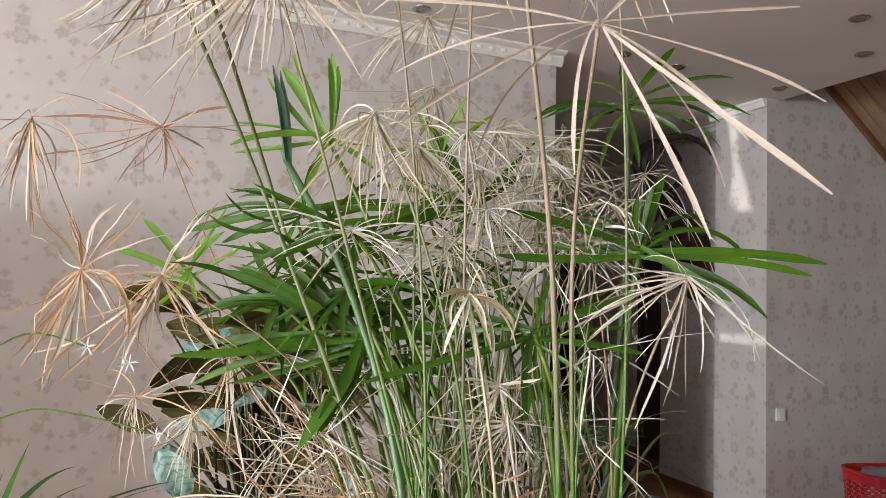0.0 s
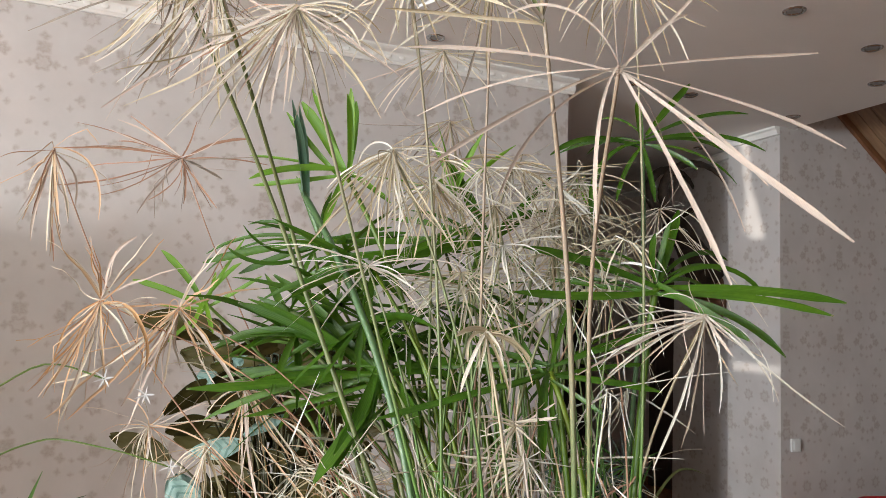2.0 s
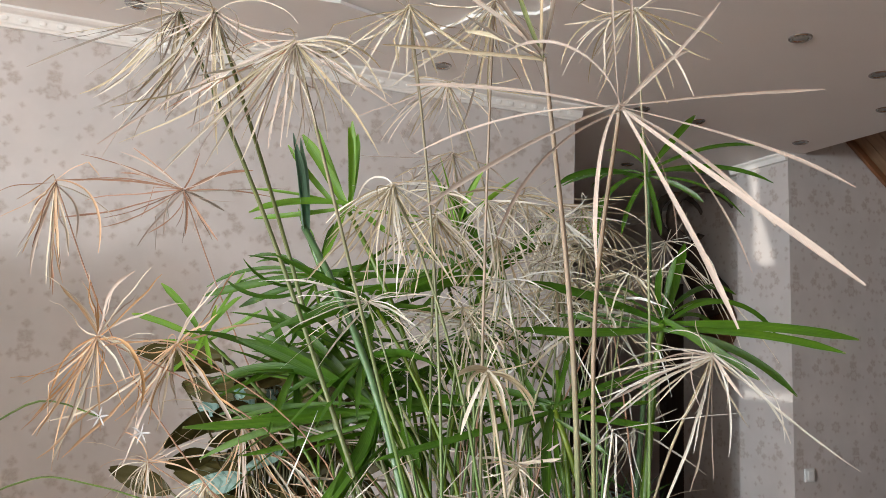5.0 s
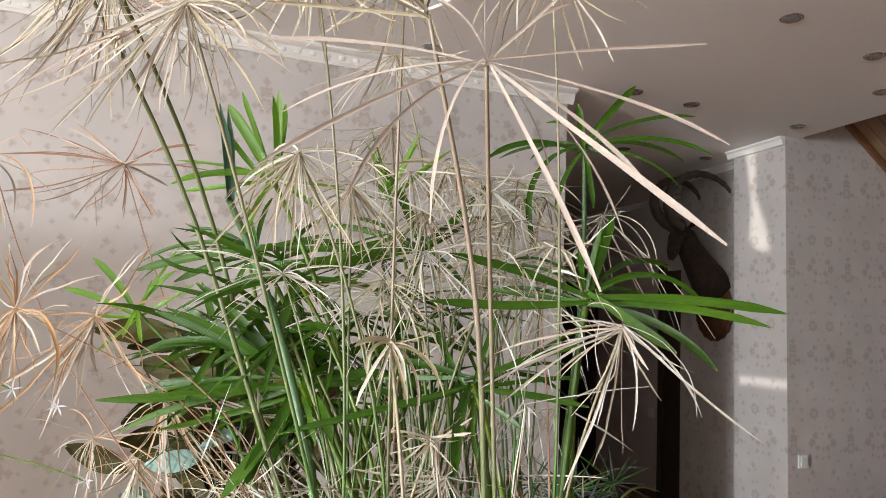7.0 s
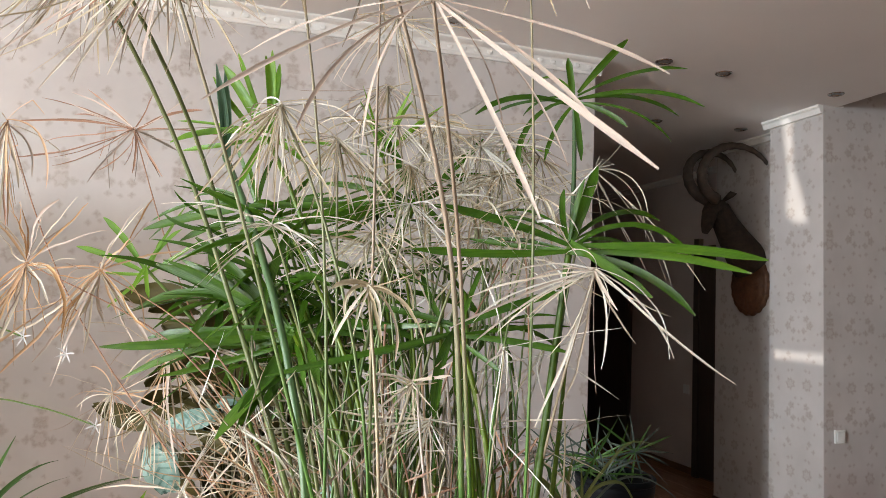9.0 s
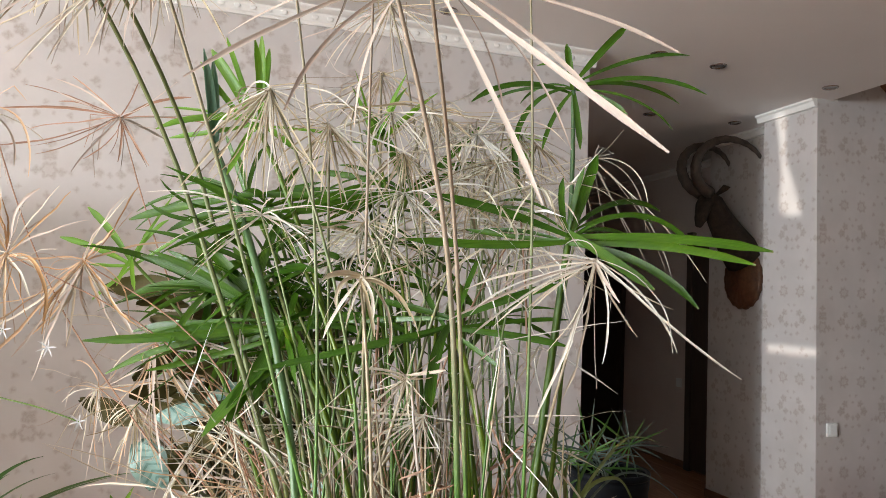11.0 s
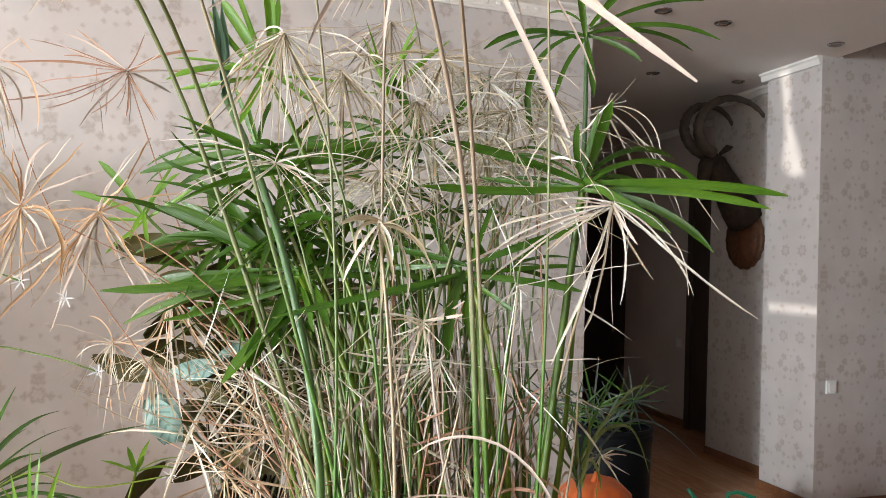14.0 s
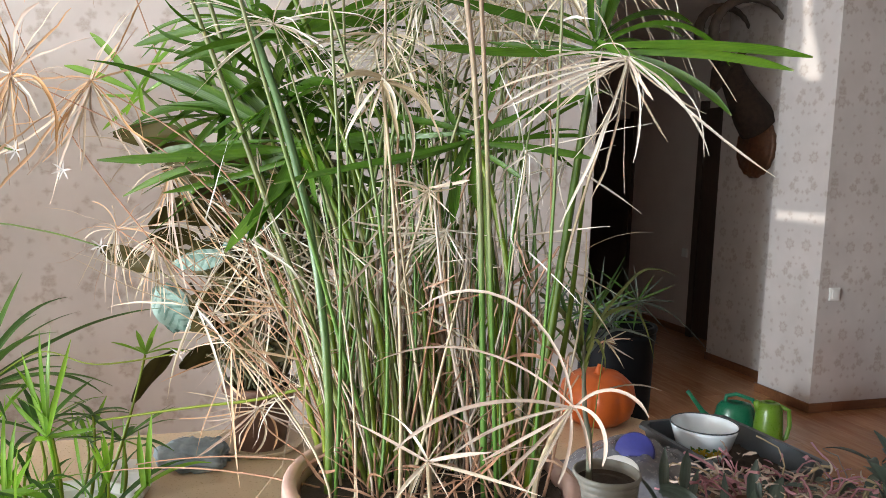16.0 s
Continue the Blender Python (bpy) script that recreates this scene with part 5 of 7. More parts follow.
line = bent((-0.02, 0.78, 1.05), (-0.035, 0.785, 1.105), (-0.061, 0.80, 1.126), (-0.15, 0.85, 1.091), (-0.262, 0.92, 1.052), (-0.421, 0.99, 1.001))
tube(bm, line, [0.0026 * (1 - 0.45 * i / len(line)) for i in range(len(line))], 6)
part("stalk", bm, STALK, papyrus, "green stalk hanging out over the table", True)
for a, b in (((-0.314, 0.891, 0.985), (0.0, 0.75, 1.06)), ((-0.33, 0.84, 0.995), (-0.03, 0.70, 1.06))):
    clump.stalk(Vector(a), PINKISH, 0.0013, 0.0007, Vector(b), Vector((0, 0, 0.012)))
# Withered stalks standing and leaning round the foot.
for i in range(40):
    foot = clump.c + Vector((g.uniform(-0.105, 0.105), g.uniform(-0.1, 0.1), -0.02))
    hub = foot + Vector((max(-0.09, min(0.09, g.gauss(0, 0.035))), max(-0.08, min(0.08, g.gauss(0, 0.035))), g.uniform(0.03, 0.09) if foot.y < clump.c.y - 0.02 else g.uniform(0.06, 0.27)))
    clump.stalk(hub, g.choice((STRAW, PINKISH, PINKISH, GREY, PEACH)), g.uniform(0.0011, 0.0024), g.uniform(0.0006, 0.0013), foot, Vector((g.gauss(0, 0.012), g.gauss(0, 0.012), 0)))
# Dry tan stalks standing close behind the green ones.
for i in range(70):
    foot = clump.c + Vector((g.uniform(-0.1, 0.1), g.uniform(0.0, 0.1), -0.02))
    hub = foot + Vector((g.gauss(-0.02, 0.035), g.uniform(-0.01, 0.09), g.uniform(0.16, 0.36)))
    clump.stalk(hub, g.choice((PINKISH, PINKISH, PEACH, GREY, STRAW, PINKPALE)), g.uniform(0.0014, 0.0028), g.uniform(0.0007, 0.0016), foot, Vector((g.gauss(0, 0.012), g.gauss(0, 0.012), 0)))
bm = bmesh.new()
for i in range(150):
    a, q = g.uniform(0, 360), 0.1 * math.sqrt(g.random())
    p = clump.c + Vector((q * math.cos(radians(a)), q * math.sin(radians(a)), g.uniform(-0.01, 0.05)))
    if p.y > clump.c.y:
        p.z += g.uniform(0, 0.2)
    blade(bm, p, g.uniform(0, 360), g.uniform(-70, 60), g.uniform(0.03, 0.085), g.uniform(0.0012, 0.0034), g.uniform(0, 2), 0.3, 6, 1.2, 0.3, g, face=tumble(g, (0, -0.5, 0.5), 1.0), snap=0.3)
tagged(part("withered_leaves", bm, PINKISH, papyrus, "tangle of withered straw-coloured leaves", True), kind="stuff")
soil = bmesh.new()
bmesh.ops.create_grid(soil, x_segments=24, y_segments=24, size=0.123)
for v in soil.verts:
    k = max(abs(v.co.x), abs(v.co.y)) / max(v.co.length, 1e-6)
    v.co.x, v.co.y = v.co.x * k, v.co.y * k
    v.co.z = 0.01 * noise.noise(v.co * 40)
soil_ob = part("soil", soil, SOIL, papyrus, "dark potting soil", True)
soil_ob.location = clump.c


# ---- pots and things on the table ----
POTPINK = simple("pink_pot", (0.56, 0.37, 0.31, 1), (0.66, 0.46, 0.40, 1), 0.35, 6)
TERRA = simple("brown_pot", (0.10, 0.05, 0.035, 1), (0.19, 0.10, 0.07, 1), 0.45, 9)
ORANGEPAINT = simple("orange_gourd", (0.46, 0.085, 0.012, 1), (0.60, 0.13, 0.02, 1), 0.38, 7)
ENAMEL = simple("white_enamel", (0.76, 0.86, 0.93, 1), (0.82, 0.9, 0.96, 1), 0.15, 6, bump=0.02, coat=0.4)
ENAMELRIM = simple("dark_enamel_rim", (0.05, 0.07, 0.09, 1), (0.09, 0.11, 0.13, 1), 0.25, 20)
YELLOW = simple("yellow_print", (0.75, 0.5, 0.04, 1), (0.8, 0.6, 0.08, 1), 0.3, 30)
PRINTGREEN = simple("green_print", (0.05, 0.16, 0.03, 1), (0.1, 0.25, 0.05, 1), 0.3, 30)
TRAYGREY = simple("grey_tray", (0.055, 0.065, 0.075, 1), (0.085, 0.095, 0.105, 1), 0.4, 12)
CANGREEN = simple("dark_green_plastic", (0.008, 0.12, 0.06, 1), (0.012, 0.17, 0.085, 1), 0.3, 10, bump=0.05)
CANLIME = simple("lime_plastic", (0.10, 0.21, 0.015, 1), (0.14, 0.27, 0.025, 1), 0.3, 10, bump=0.05)
REDPLASTIC = simple("red_plastic", (0.5, 0.02, 0.025, 1), (0.62, 0.035, 0.04, 1), 0.35, 10, bump=0.05)
TEAL = simple("dark_glaze", (0.003, 0.004, 0.006, 1), (0.006, 0.008, 0.011, 1), 0.55, 8, bump=0.05)
TEAL.node_tree.nodes["Principled BSDF"].inputs["Specular IOR Level"].default_value = 0.12
RAG = simple("blue_grey_cloth", (0.17, 0.22, 0.26, 1), (0.36, 0.43, 0.47, 1), 0.7, 20, bump=0.6)
BLUE = simple("blue_plastic", (0.02, 0.025, 0.16, 1), (0.04, 0.05, 0.26, 1), 0.35, 12)
BAG = simple("grey_film", (0.11, 0.115, 0.135, 1), (0.22, 0.225, 0.25, 1), 0.25, 10, bump=0.4)
RIBBED = simple("grey_ribbed_pot", (0.20, 0.195, 0.17, 1), (0.30, 0.29, 0.26, 1), 0.45, 12)
PINKSTEM = leaf("pink_stem", [(0.2, (0.34, 0.12, 0.15, 1)), (0.5, (0.56, 0.28, 0.33, 1)), (0.85, (0.74, 0.52, 0.56, 1))], 0.5, 0.1)
GREYLEAF = leaf("grey_green_leaf", [(0.2, (0.05, 0.065, 0.055, 1)), (0.5, (0.10, 0.14, 0.115, 1)), (0.85, (0.2, 0.25, 0.2, 1))], 0.35, 0.2)
STEMGREY = leaf("dull_stem", [(0.2, (0.07, 0.07, 0.035, 1)), (0.5, (0.15, 0.145, 0.08, 1)), (0.85, (0.25, 0.24, 0.15, 1))], 0.55, 0.05)
WOODYSTEM = leaf("woody_stem", [(0.2, (0.10, 0.11, 0.075, 1)), (0.5, (0.19, 0.20, 0.14, 1)), (0.85, (0.30, 0.30, 0.22, 1))], 0.6, 0.02)
STRAP = leaf("strap_leaf", [(0.2, (0.03, 0.085, 0.016, 1)), (0.5, (0.075, 0.18, 0.03, 1)), (0.85, (0.19, 0.34, 0.06, 1))], 0.35, 0.3)
MAROON = leaf("maroon_underside", [(0.2, (0.018, 0.012, 0.005, 1)), (0.5, (0.045, 0.033, 0.010, 1)), (0.85, (0.085, 0.07, 0.02, 1))], 0.45, 0.12)
MAROON.node_tree.nodes["Principled BSDF"].inputs["Specular IOR Level"].default_value = 0.18
PETAL = leaf("white_petal", [(0.2, (0.6, 0.6, 0.6, 1)), (0.8, (0.8, 0.8, 0.82, 1))], 0.5, 0.3)


def striped_leaf(name):
    """Pale bluish leaf with dark feathered bars to both sides of the midrib."""
    m = Nodes(name)
    sep = m.add("ShaderNodeSeparateXYZ")
    m.put(sep.inputs[0], m.coords())
    side = m.math("ABSOLUTE", sep.outputs[1])
    k = m.math("SUBTRACT", sep.outputs[0], m.math("MULTIPLY", side, 0.7))
    k = m.math("ADD", k, m.math("MULTIPLY", m.noise(m.coords(), 60, 3), 0.006))
    w = m.math("SINE", m.math("MULTIPLY", k, 420.0))
    bars = m.math("MULTIPLY", m.math("GREATER_THAN", w, 0.55), m.math("LESS_THAN", side, 0.021))
    fine = m.noise(m.coords(), 40, 4)
    pale = m.ramp(fine, [(0.3, (0.2, 0.33, 0.29, 1)), (0.7, (0.38, 0.51, 0.47, 1))])
    m.set(Base_Color=m.mix(m.math("MULTIPLY", bars, m.noise(m.coords(), 90, 3)), pale, (0.05, 0.15, 0.12, 1)), Roughness=0.35)
    m.bump(fine, 0.15, 0.002)
    return m.mat


STRIPED = striped_leaf("striped_leaf")


def pot_body(r0, r1, h, wall=0.006, rim=0.012, ribs=0):
    pr = [(0, 0), (r0 * 0.96, 0), (r0, 0.004)]
    n = max(1, ribs)
    for i in range(1, n + 1):
        z0, z1 = h * (i - 1) / n * 0.86, h * i / n * 0.86
        ra, rb = r0 + (r1 - r0) * z0 / h, r0 + (r1 - r0) * z1 / h
        if ribs:
            pr += [(ra + 0.0022, z0 + (z1 - z0) * 0.3 + 0.002), (rb + 0.0022, z0 + (z1 - z0) * 0.7), (rb - 0.001, z1)]
        else:
            pr += [(rb, z1)]
    pr += [(r1 + 0.004, h * 0.88), (r1 + 0.006, h * 0.9), (r1 + 0.006, h - 0.003), (r1 + 0.003, h), (r1 - wall, h), (r1 - wall - 0.002, h - rim), (r1 - wall - 0.004, h * 0.8), (0, h * 0.79)]
    return lathe(pr, 48)


table = thing("table", ROOM, "long table with a pale beige top", "table")
bm = prism(bmesh.new(), [(-3.3, -3.0), (-0.74, -3.0), (-0.74, -2.12), (-0.76, -2.04), (-0.80, -1.95), (-0.855, -1.86), (-0.90, -1.79), (-0.96, -1.745), (-1.02, -1.73), (-3.3, -1.73)], 0.762, 0.8)
bmesh.ops.bevel(bm, geom=list(bm.edges), offset=0.005, segments=2, profile=0.5, affect="EDGES", clamp_overlap=True)
part("tabletop", bm, TABLETOP, table)
for sx in (-3.2, -0.9):
    for dy in (-2.9, -1.85):
        part("leg", boxed(sx - 0.03, sx + 0.03, dy - 0.03, dy + 0.03, 0, 0.762), TRIMWOOD, table)

pot = thing("plant_pot", pose(0.075, 0.715, 0.8), "pale pink plastic flower pot holding the umbrella sedge", "flower pot")
part("body", pot_body(0.1, 0.134, 0.275), POTPINK, pot, smooth=True)
part("saucer", lathe([(0, 0.0), (0.125, 0.0), (0.135, 0.02), (0.131, 0.02), (0.122, 0.006), (0, 0.005)]), POTPINK, pot, smooth=True)

# Striped-leaf plant in a brown pot at the far edge of the table.
calathea = thing("prayer_plant", pose(-0.345, 1.44, 0.8), "prayer plant, striped bluish leaves with maroon undersides, brown pot", "potted plant")
part("pot", pot_body(0.05, 0.07, 0.135), TERRA, calathea, "glazed brown flower pot", smooth=True)
part("saucer", lathe([(0, 0), (0.075, 0), (0.09, 0.014), (0.086, 0.014), (0.072, 0.005), (0, 0.004)]), TABLETOP, calathea, smooth=True)
g = random.Random(12)


def oval_leaf(parent, p, az, el, length, width, roll, droop=0.25, tube_from=None):
    """Two skins a millimetre apart: a striped upper one and a maroon lower one."""
    bm = bmesh.new()
    n, mcols = 10, 6
    for layer, mat in ((0.0006, 0), (-0.0006, 1)):
        grid = []
        for i in range(n + 1):
            t = i / n
            w = width * 0.5 * math.sin(math.pi * min(1, t * 0.94 + 0.03)) ** 0.75
            row = []
            for j in range(mcols + 1):
                u = 2 * j / mcols - 1
                x = length * t
                z = -droop * length * t * t + 0.12 * w * abs(u) + 0.003 * math.sin(9 * t + 4 * u) + layer
                row.append(bm.verts.new((x, w * u, z)))
            grid.append(row)
        for a, b in zip(grid, grid[1:]):
            for j in range(mcols):
                f = bm.faces.new((a[j], b[j], b[j + 1], a[j + 1]) if mat == 0 else (a[j], a[j + 1], b[j + 1], b[j]))
                f.material_index = mat
    ob = part("leaf", bm, [STRIPED, MAROON], parent, "", True)
    ob.matrix_basis = Matrix.Translation(p) @ Euler((radians(roll), radians(-el), radians(az)), "XYZ").to_matrix().to_4x4()
    s = bmesh.new()
    foot = Vector((g.uniform(-0.04, 0.04), g.uniform(-0.04, 0.04), 0.1))
    tube(s, stem_points(foot, p, (0, 0, 0.03), 8), [0.003] * 5 + [0.0022] * 4, 5)
    part("leaf_stem", s, g.choice((STEMGREY, STEMGREY, MAROON)), parent, "", True)


for x, z, az, el, ln, w, roll in ((-0.13, 0.615, 178, 4, 0.155, 0.055, 80), (-0.20, 0.56, 10, -12, 0.11, 0.05, -100), (-0.12, 0.5, 200, -20, 0.13, 0.055, 60), (-0.17, 0.335, -42, -52, 0.095, 0.062, 12),
                                  (-0.16, 0.2, 215, -40, 0.12, 0.045, 60), (-0.19, 0.36, 170, 15, 0.12, 0.045, 110)):
    oval_leaf(calathea, Vector((x, g.uniform(-0.06, 0.06), z)), az, el, ln, w, roll)
oval_leaf(calathea, Vector((-0.168, -0.11, 0.335)), 0, -53, 0.1, 0.06, 80)
for i in range(135):
    t = g.random() ** 0.8
    x, z = g.uniform(-0.09, 0.17) - 0.05 * t, 0.2 + 0.40 * t
    away = g.random() < 0.5
    under = g.random() < 0.94
    az = (180 if away else 0) + g.uniform(-45, 45)
    roll = g.uniform(45, 110) * (1 if away == under else -1)
    oval_leaf(calathea, Vector((x, g.uniform(-0.09, 0.09), z)), az, g.uniform(-45, 30), g.uniform(0.07, 0.115), g.uniform(0.03, 0.046), roll)
for i in range(40):
    s = bmesh.new()
    foot = Vector((g.uniform(-0.05, 0.05), g.uniform(-0.05, 0.05), 0.1))
    top = foot + Vector((g.uniform(-0.08, 0.08), g.uniform(-0.06, 0.06), g.uniform(0.1, 0.3)))
    tube(s, stem_points(foot, top, (g.uniform(-0.02, 0.02), 0, 0), 6), 0.0028, 5)
    part("leaf_stem", s, g.choice((STEMGREY, STEMGREY, MAROON)), calathea, "", True)

bm = bmesh.new()
bmesh.ops.create_icosphere(bm, subdivisions=4, radius=1.0)
for v in bm.verts:
    k = 1 + 0.35 * noise.noise(v.co * 1.6) + 0.16 * noise.noise(v.co * 4.5)
    v.co = Vector((v.co.x * 0.07 * k, v.co.y * 0.05 * k, max(0.0, 0.012 + v.co.z * 0.034 * k + 0.012 * abs(noise.noise(v.co * 7)) + 0.006 * noise.noise(v.co * 14))))
rag = tagged(part("rag", bm, RAG, None, smooth=True), "crumpled blue-grey rag lying on the table", "cloth")
rag.matrix_basis = pose(-0.43, 1.33, 0.8005, 0, 0, 15)

# Strap-leaved plant and young sedges at the near side of the table.
spider = thing("spider_plant", Matrix(), "spider plant with arching dark green strap leaves", "potted plant")
part("pot", pot_body(0.05, 0.07, 0.12), POTPINK, spider, "small plastic pot", True).location = (-0.70, 1.05, 0.8)
SPIDER_HUB = Vector((-0.66, 1.05, 1.0))
bm = bmesh.new()
tube(bm, stem_points((-0.70, 1.05, 0.9), SPIDER_HUB, (0, 0, 0), 6), 0.009, 8)
part("crown", bm, STRAP, spider, "", True)
for az, el, ln, dr in ((84, 61, 0.215, 0.5), (-3, 38, 0.311, 0.5), (6, 27, 0.225, 1.0), (35, 15, 0.165, 1.2), (54, 36, 0.151, 1.0), (96, 45, 0.193, 0.8), (-23, 48, 0.234, 0.9), (101, 45, 0.143, 1.4),
                       (59, 16, 0.132, 1.6), (34, 81, 0.165, 0.5), (68, 19, 0.185, 0.9), (20, 30, 0.2, 1.5), (-40, 30, 0.18, 1.4), (140, 50, 0.2, 1.2), (75, 60, 0.22, 1.4), (45, 55, 0.2, 1.1)):
    bm = bmesh.new()
    blade(bm, SPIDER_HUB, az, el, ln, g.uniform(0.009, 0.014), dr, 0.4, 14, 0, g.uniform(-0.15, 0.15), g)
    part("leaf", bm, STRAP, spider, "", True)

young = thing("young_sedge", Matrix(), "young bright green umbrella sedges in a low white pot", "potted plant")
part("pot", pot_body(0.09, 0.105, 0.062), WHITE, young, "low white plastic pot", True).location = (-0.485, 0.995, 0.8)
small_box = tagged(part("plastic_box", boxed(-0.038, 0.038, -0.03, 0.03, 0, 0.05, bevel=0.006), WHITE, None), "small white plastic box on the table", "box")
small_box.matrix_basis = pose(-0.494, 1.19, 0.8005, 0, 0, 12)
g = random.Random(5)
for foot, hub, n, ln, w, mat, el in (((-0.44, 1.02, 0.86), (-0.405, 1.09, 1.072), 7, 0.075, 0.008, LIMELEAF, 25), ((-0.47, 0.98, 0.86), (-0.49, 0.98, 1.0), 4, 0.09, 0.006, LIMELEAF, 50),
                                     ((-0.41, 0.97, 0.86), (-0.385, 0.95, 0.93), 4, 0.075, 0.007, LIMELEAF, 80), ((-0.53, 1.0, 0.86), (-0.57, 0.96, 0.97), 5, 0.11, 0.006, LIMELEAF, 45),
                                     ((-0.46, 1.03, 0.86), (-0.46, 1.04, 0.99), 9, 0.09, 0.008, STRAP, 15), ((-0.42, 1.05, 0.86), (-0.42, 1.05, 0.95), 10, 0.1, 0.008, STRAP, 20),
                                     ((-0.5, 0.95, 0.86), (-0.52, 0.93, 0.9), 7, 0.11, 0.006, LIMELEAF, 30), ((-0.55, 1.06, 0.86), (-0.56, 1.06, 0.95), 9, 0.11, 0.009, STRAP, 30),
                                     ((-0.44, 0.94, 0.86), (-0.44, 0.93, 0.89), 9, 0.1, 0.007, STRAP, 35), ((-0.5, 1.08, 0.86), (-0.5, 1.09, 0.93), 9, 0.1, 0.007, LIMELEAF, 30)):
    bm = bmesh.new()
    tube(bm, stem_points(foot, hub, (0.005, 0, 0), 8), [0.0028] * 5 + [0.002] * 4, 5)
    st = part("stalk", bm, STALK, young, "", True)
    for i in range(n):
        bm = bmesh.new()
        blade(bm, hub, 360 * i / n + g.uniform(-20, 20), el + g.uniform(-18, 18), ln * g.uniform(0.7, 1.15), w, g.uniform(0.2, 0.9), 0.4, 8, 0, g.uniform(-0.2, 0.2), g)
        part("leaf", bm, mat, st, "", True)
bm = bmesh.new()
blade(bm, (-0.64, 1.08, 1.03), 6, 34, 0.285, 0.014, 0.55, 0.4, 16)
part("leaf", bm, STRAP, spider, "", True)
r = random.Random(44)
for az, el, ln in ((170, 69, 0.125), (-149, 86, 0.156), (120, 76, 0.155), (-17, 74, 0.152), (180, 43, 0.084), (6, 15, 0.07), (-70, 20, 0.07)):
    bm = bmesh.new()
    blade(bm, (-0.488, 0.977, 0.977), az, el, ln, 0.0078, 0.05, 0.5, 8, 0, 0.05, r, face=(0, -1, 0.1))
    part("leaf", bm, LIMELEAF, young, "bright lime upright leaf", True)
bm = bmesh.new()
tube(bm, stem_points((-0.478, 0.985, 0.856), (-0.488, 0.977, 0.98), (0.004, 0, 0), 6), 0.0032, 5)
part("stalk", bm, LIMELEAF, young, "", True)
for p, az, el, ln in (((-0.356, 1.003, 0.905), 100, 84, 0.107), ((-0.36, 1.0, 0.905), 154, 79, 0.08), ((-0.543, 0.964, 0.88), 128, 83, 0.154), ((-0.54, 0.964, 0.88), 75, 84, 0.123), ((-0.54, 0.964, 0.88), -15, 61, 0.094)):
    bm = bmesh.new()
    blade(bm, p, az, el, ln, 0.0095, 0.05, 0.6, 8, 0, 0.05, r, face=(0, -1, 0.1), basew=0.8)
    part("leaf", bm, LIMELEAF, young, "bright lime upright leaf", True)
bm = bmesh.new()
tube(bm, stem_points((-0.4, 1.0, 0.856), (-0.357, 1.002, 0.91), (0, 0, 0), 4), 0.0032, 5)
part("stalk", bm, LIMELEAF, young, "", True)
for i in range(34):
    bm = bmesh.new()
    p = (-0.50 + r.uniform(-0.13, 0.09), 0.99 + r.uniform(-0.08, 0.08), 0.858)
    up = r.random() < 0.12
    blade(bm, p, r.uniform(0, 360), r.uniform(70, 88) if up else r.uniform(35, 75), r.uniform(0.1, 0.17), r.uniform(0.005, 0.009), 0.15 if up else r.uniform(0.8, 2.2), 0.45, 10, 0.2, r.uniform(-0.4, 0.4), r,
          face=tumble(r, (0, -0.7, 0.4), 0.8))
    part("leaf", bm, LIMELEAF if up or r.random() < 0.55 else STRAP, young, "", True)
# Thin runner of the spider plant with small white flowers.
FLOWERS = [(-0.38, 0.774, 1.369), (-0.328, 0.842, 1.264), (-0.29, 0.957, 1.113), (-0.345, 0.80, 1.35)]


for line in ([(-0.66, 1.05, 1.0), (-0.64, 0.98, 1.2), (-0.52, 0.90, 1.275), (-0.42, 0.87, 1.277), FLOWERS[1]],
             [(-0.66, 1.05, 1.0), (-0.66, 0.95, 1.25), (-0.5, 0.84, 1.37), FLOWERS[0]],
             [(-0.66, 1.05, 1.0), (-0.52, 1.0, 1.09), (-0.40, 0.95, 1.093), FLOWERS[2]]):
    runner = bmesh.new()
    tube(runner, bent(*line), 0.0012, 4)
    part("runner", runner, STALK, spider, "thin green runner", True)
for p in FLOWERS:
    bm = bmesh.new()
    for i in range(6):
        u = radians(60 * i + 15)
        blade(bm, p, math.degrees(math.atan2(-0.35, math.cos(u))), math.degrees(math.asin(math.sin(u) * 0.94)), 0.013, 0.0019, 0.5, 0.3, 6, 0.5, face=(0, -1, 0.1))
    part("flower", bm, PETAL, spider, "small white star-shaped flower", True)

# Gourd, dark planter with a small sedge.
PUMP = lathe([(0, 0.0), (0.06, 0.002), (0.092, 0.03), (0.1, 0.065), (0.092, 0.1), (0.066, 0.125), (0.03, 0.134), (0, 0.128)], 96, lambda a, z: 1 - 0.10 * abs(math.sin(a * 4.5)) ** 0.35 * 0 - 0.075 * (1 - abs(math.sin(a * 4.5)) ** 0.45))
pump = thing("pumpkin", pose(0.368, 1.73, 0.8005, 4, -3, 20) @ Matrix.Scale(0.9, 4), "smooth orange ornamental pumpkin on the table", "pumpkin")
part("body", PUMP, ORANGEPAINT, pump, smooth=True)
bm = bmesh.new()
tube(bm, [(0, 0, 0.12), (0.002, 0, 0.14), (0.008, 0.003, 0.152)], [0.014, 0.009, 0.007], 8)
part("stem", bm, ORANGEPAINT, pump, smooth=True)

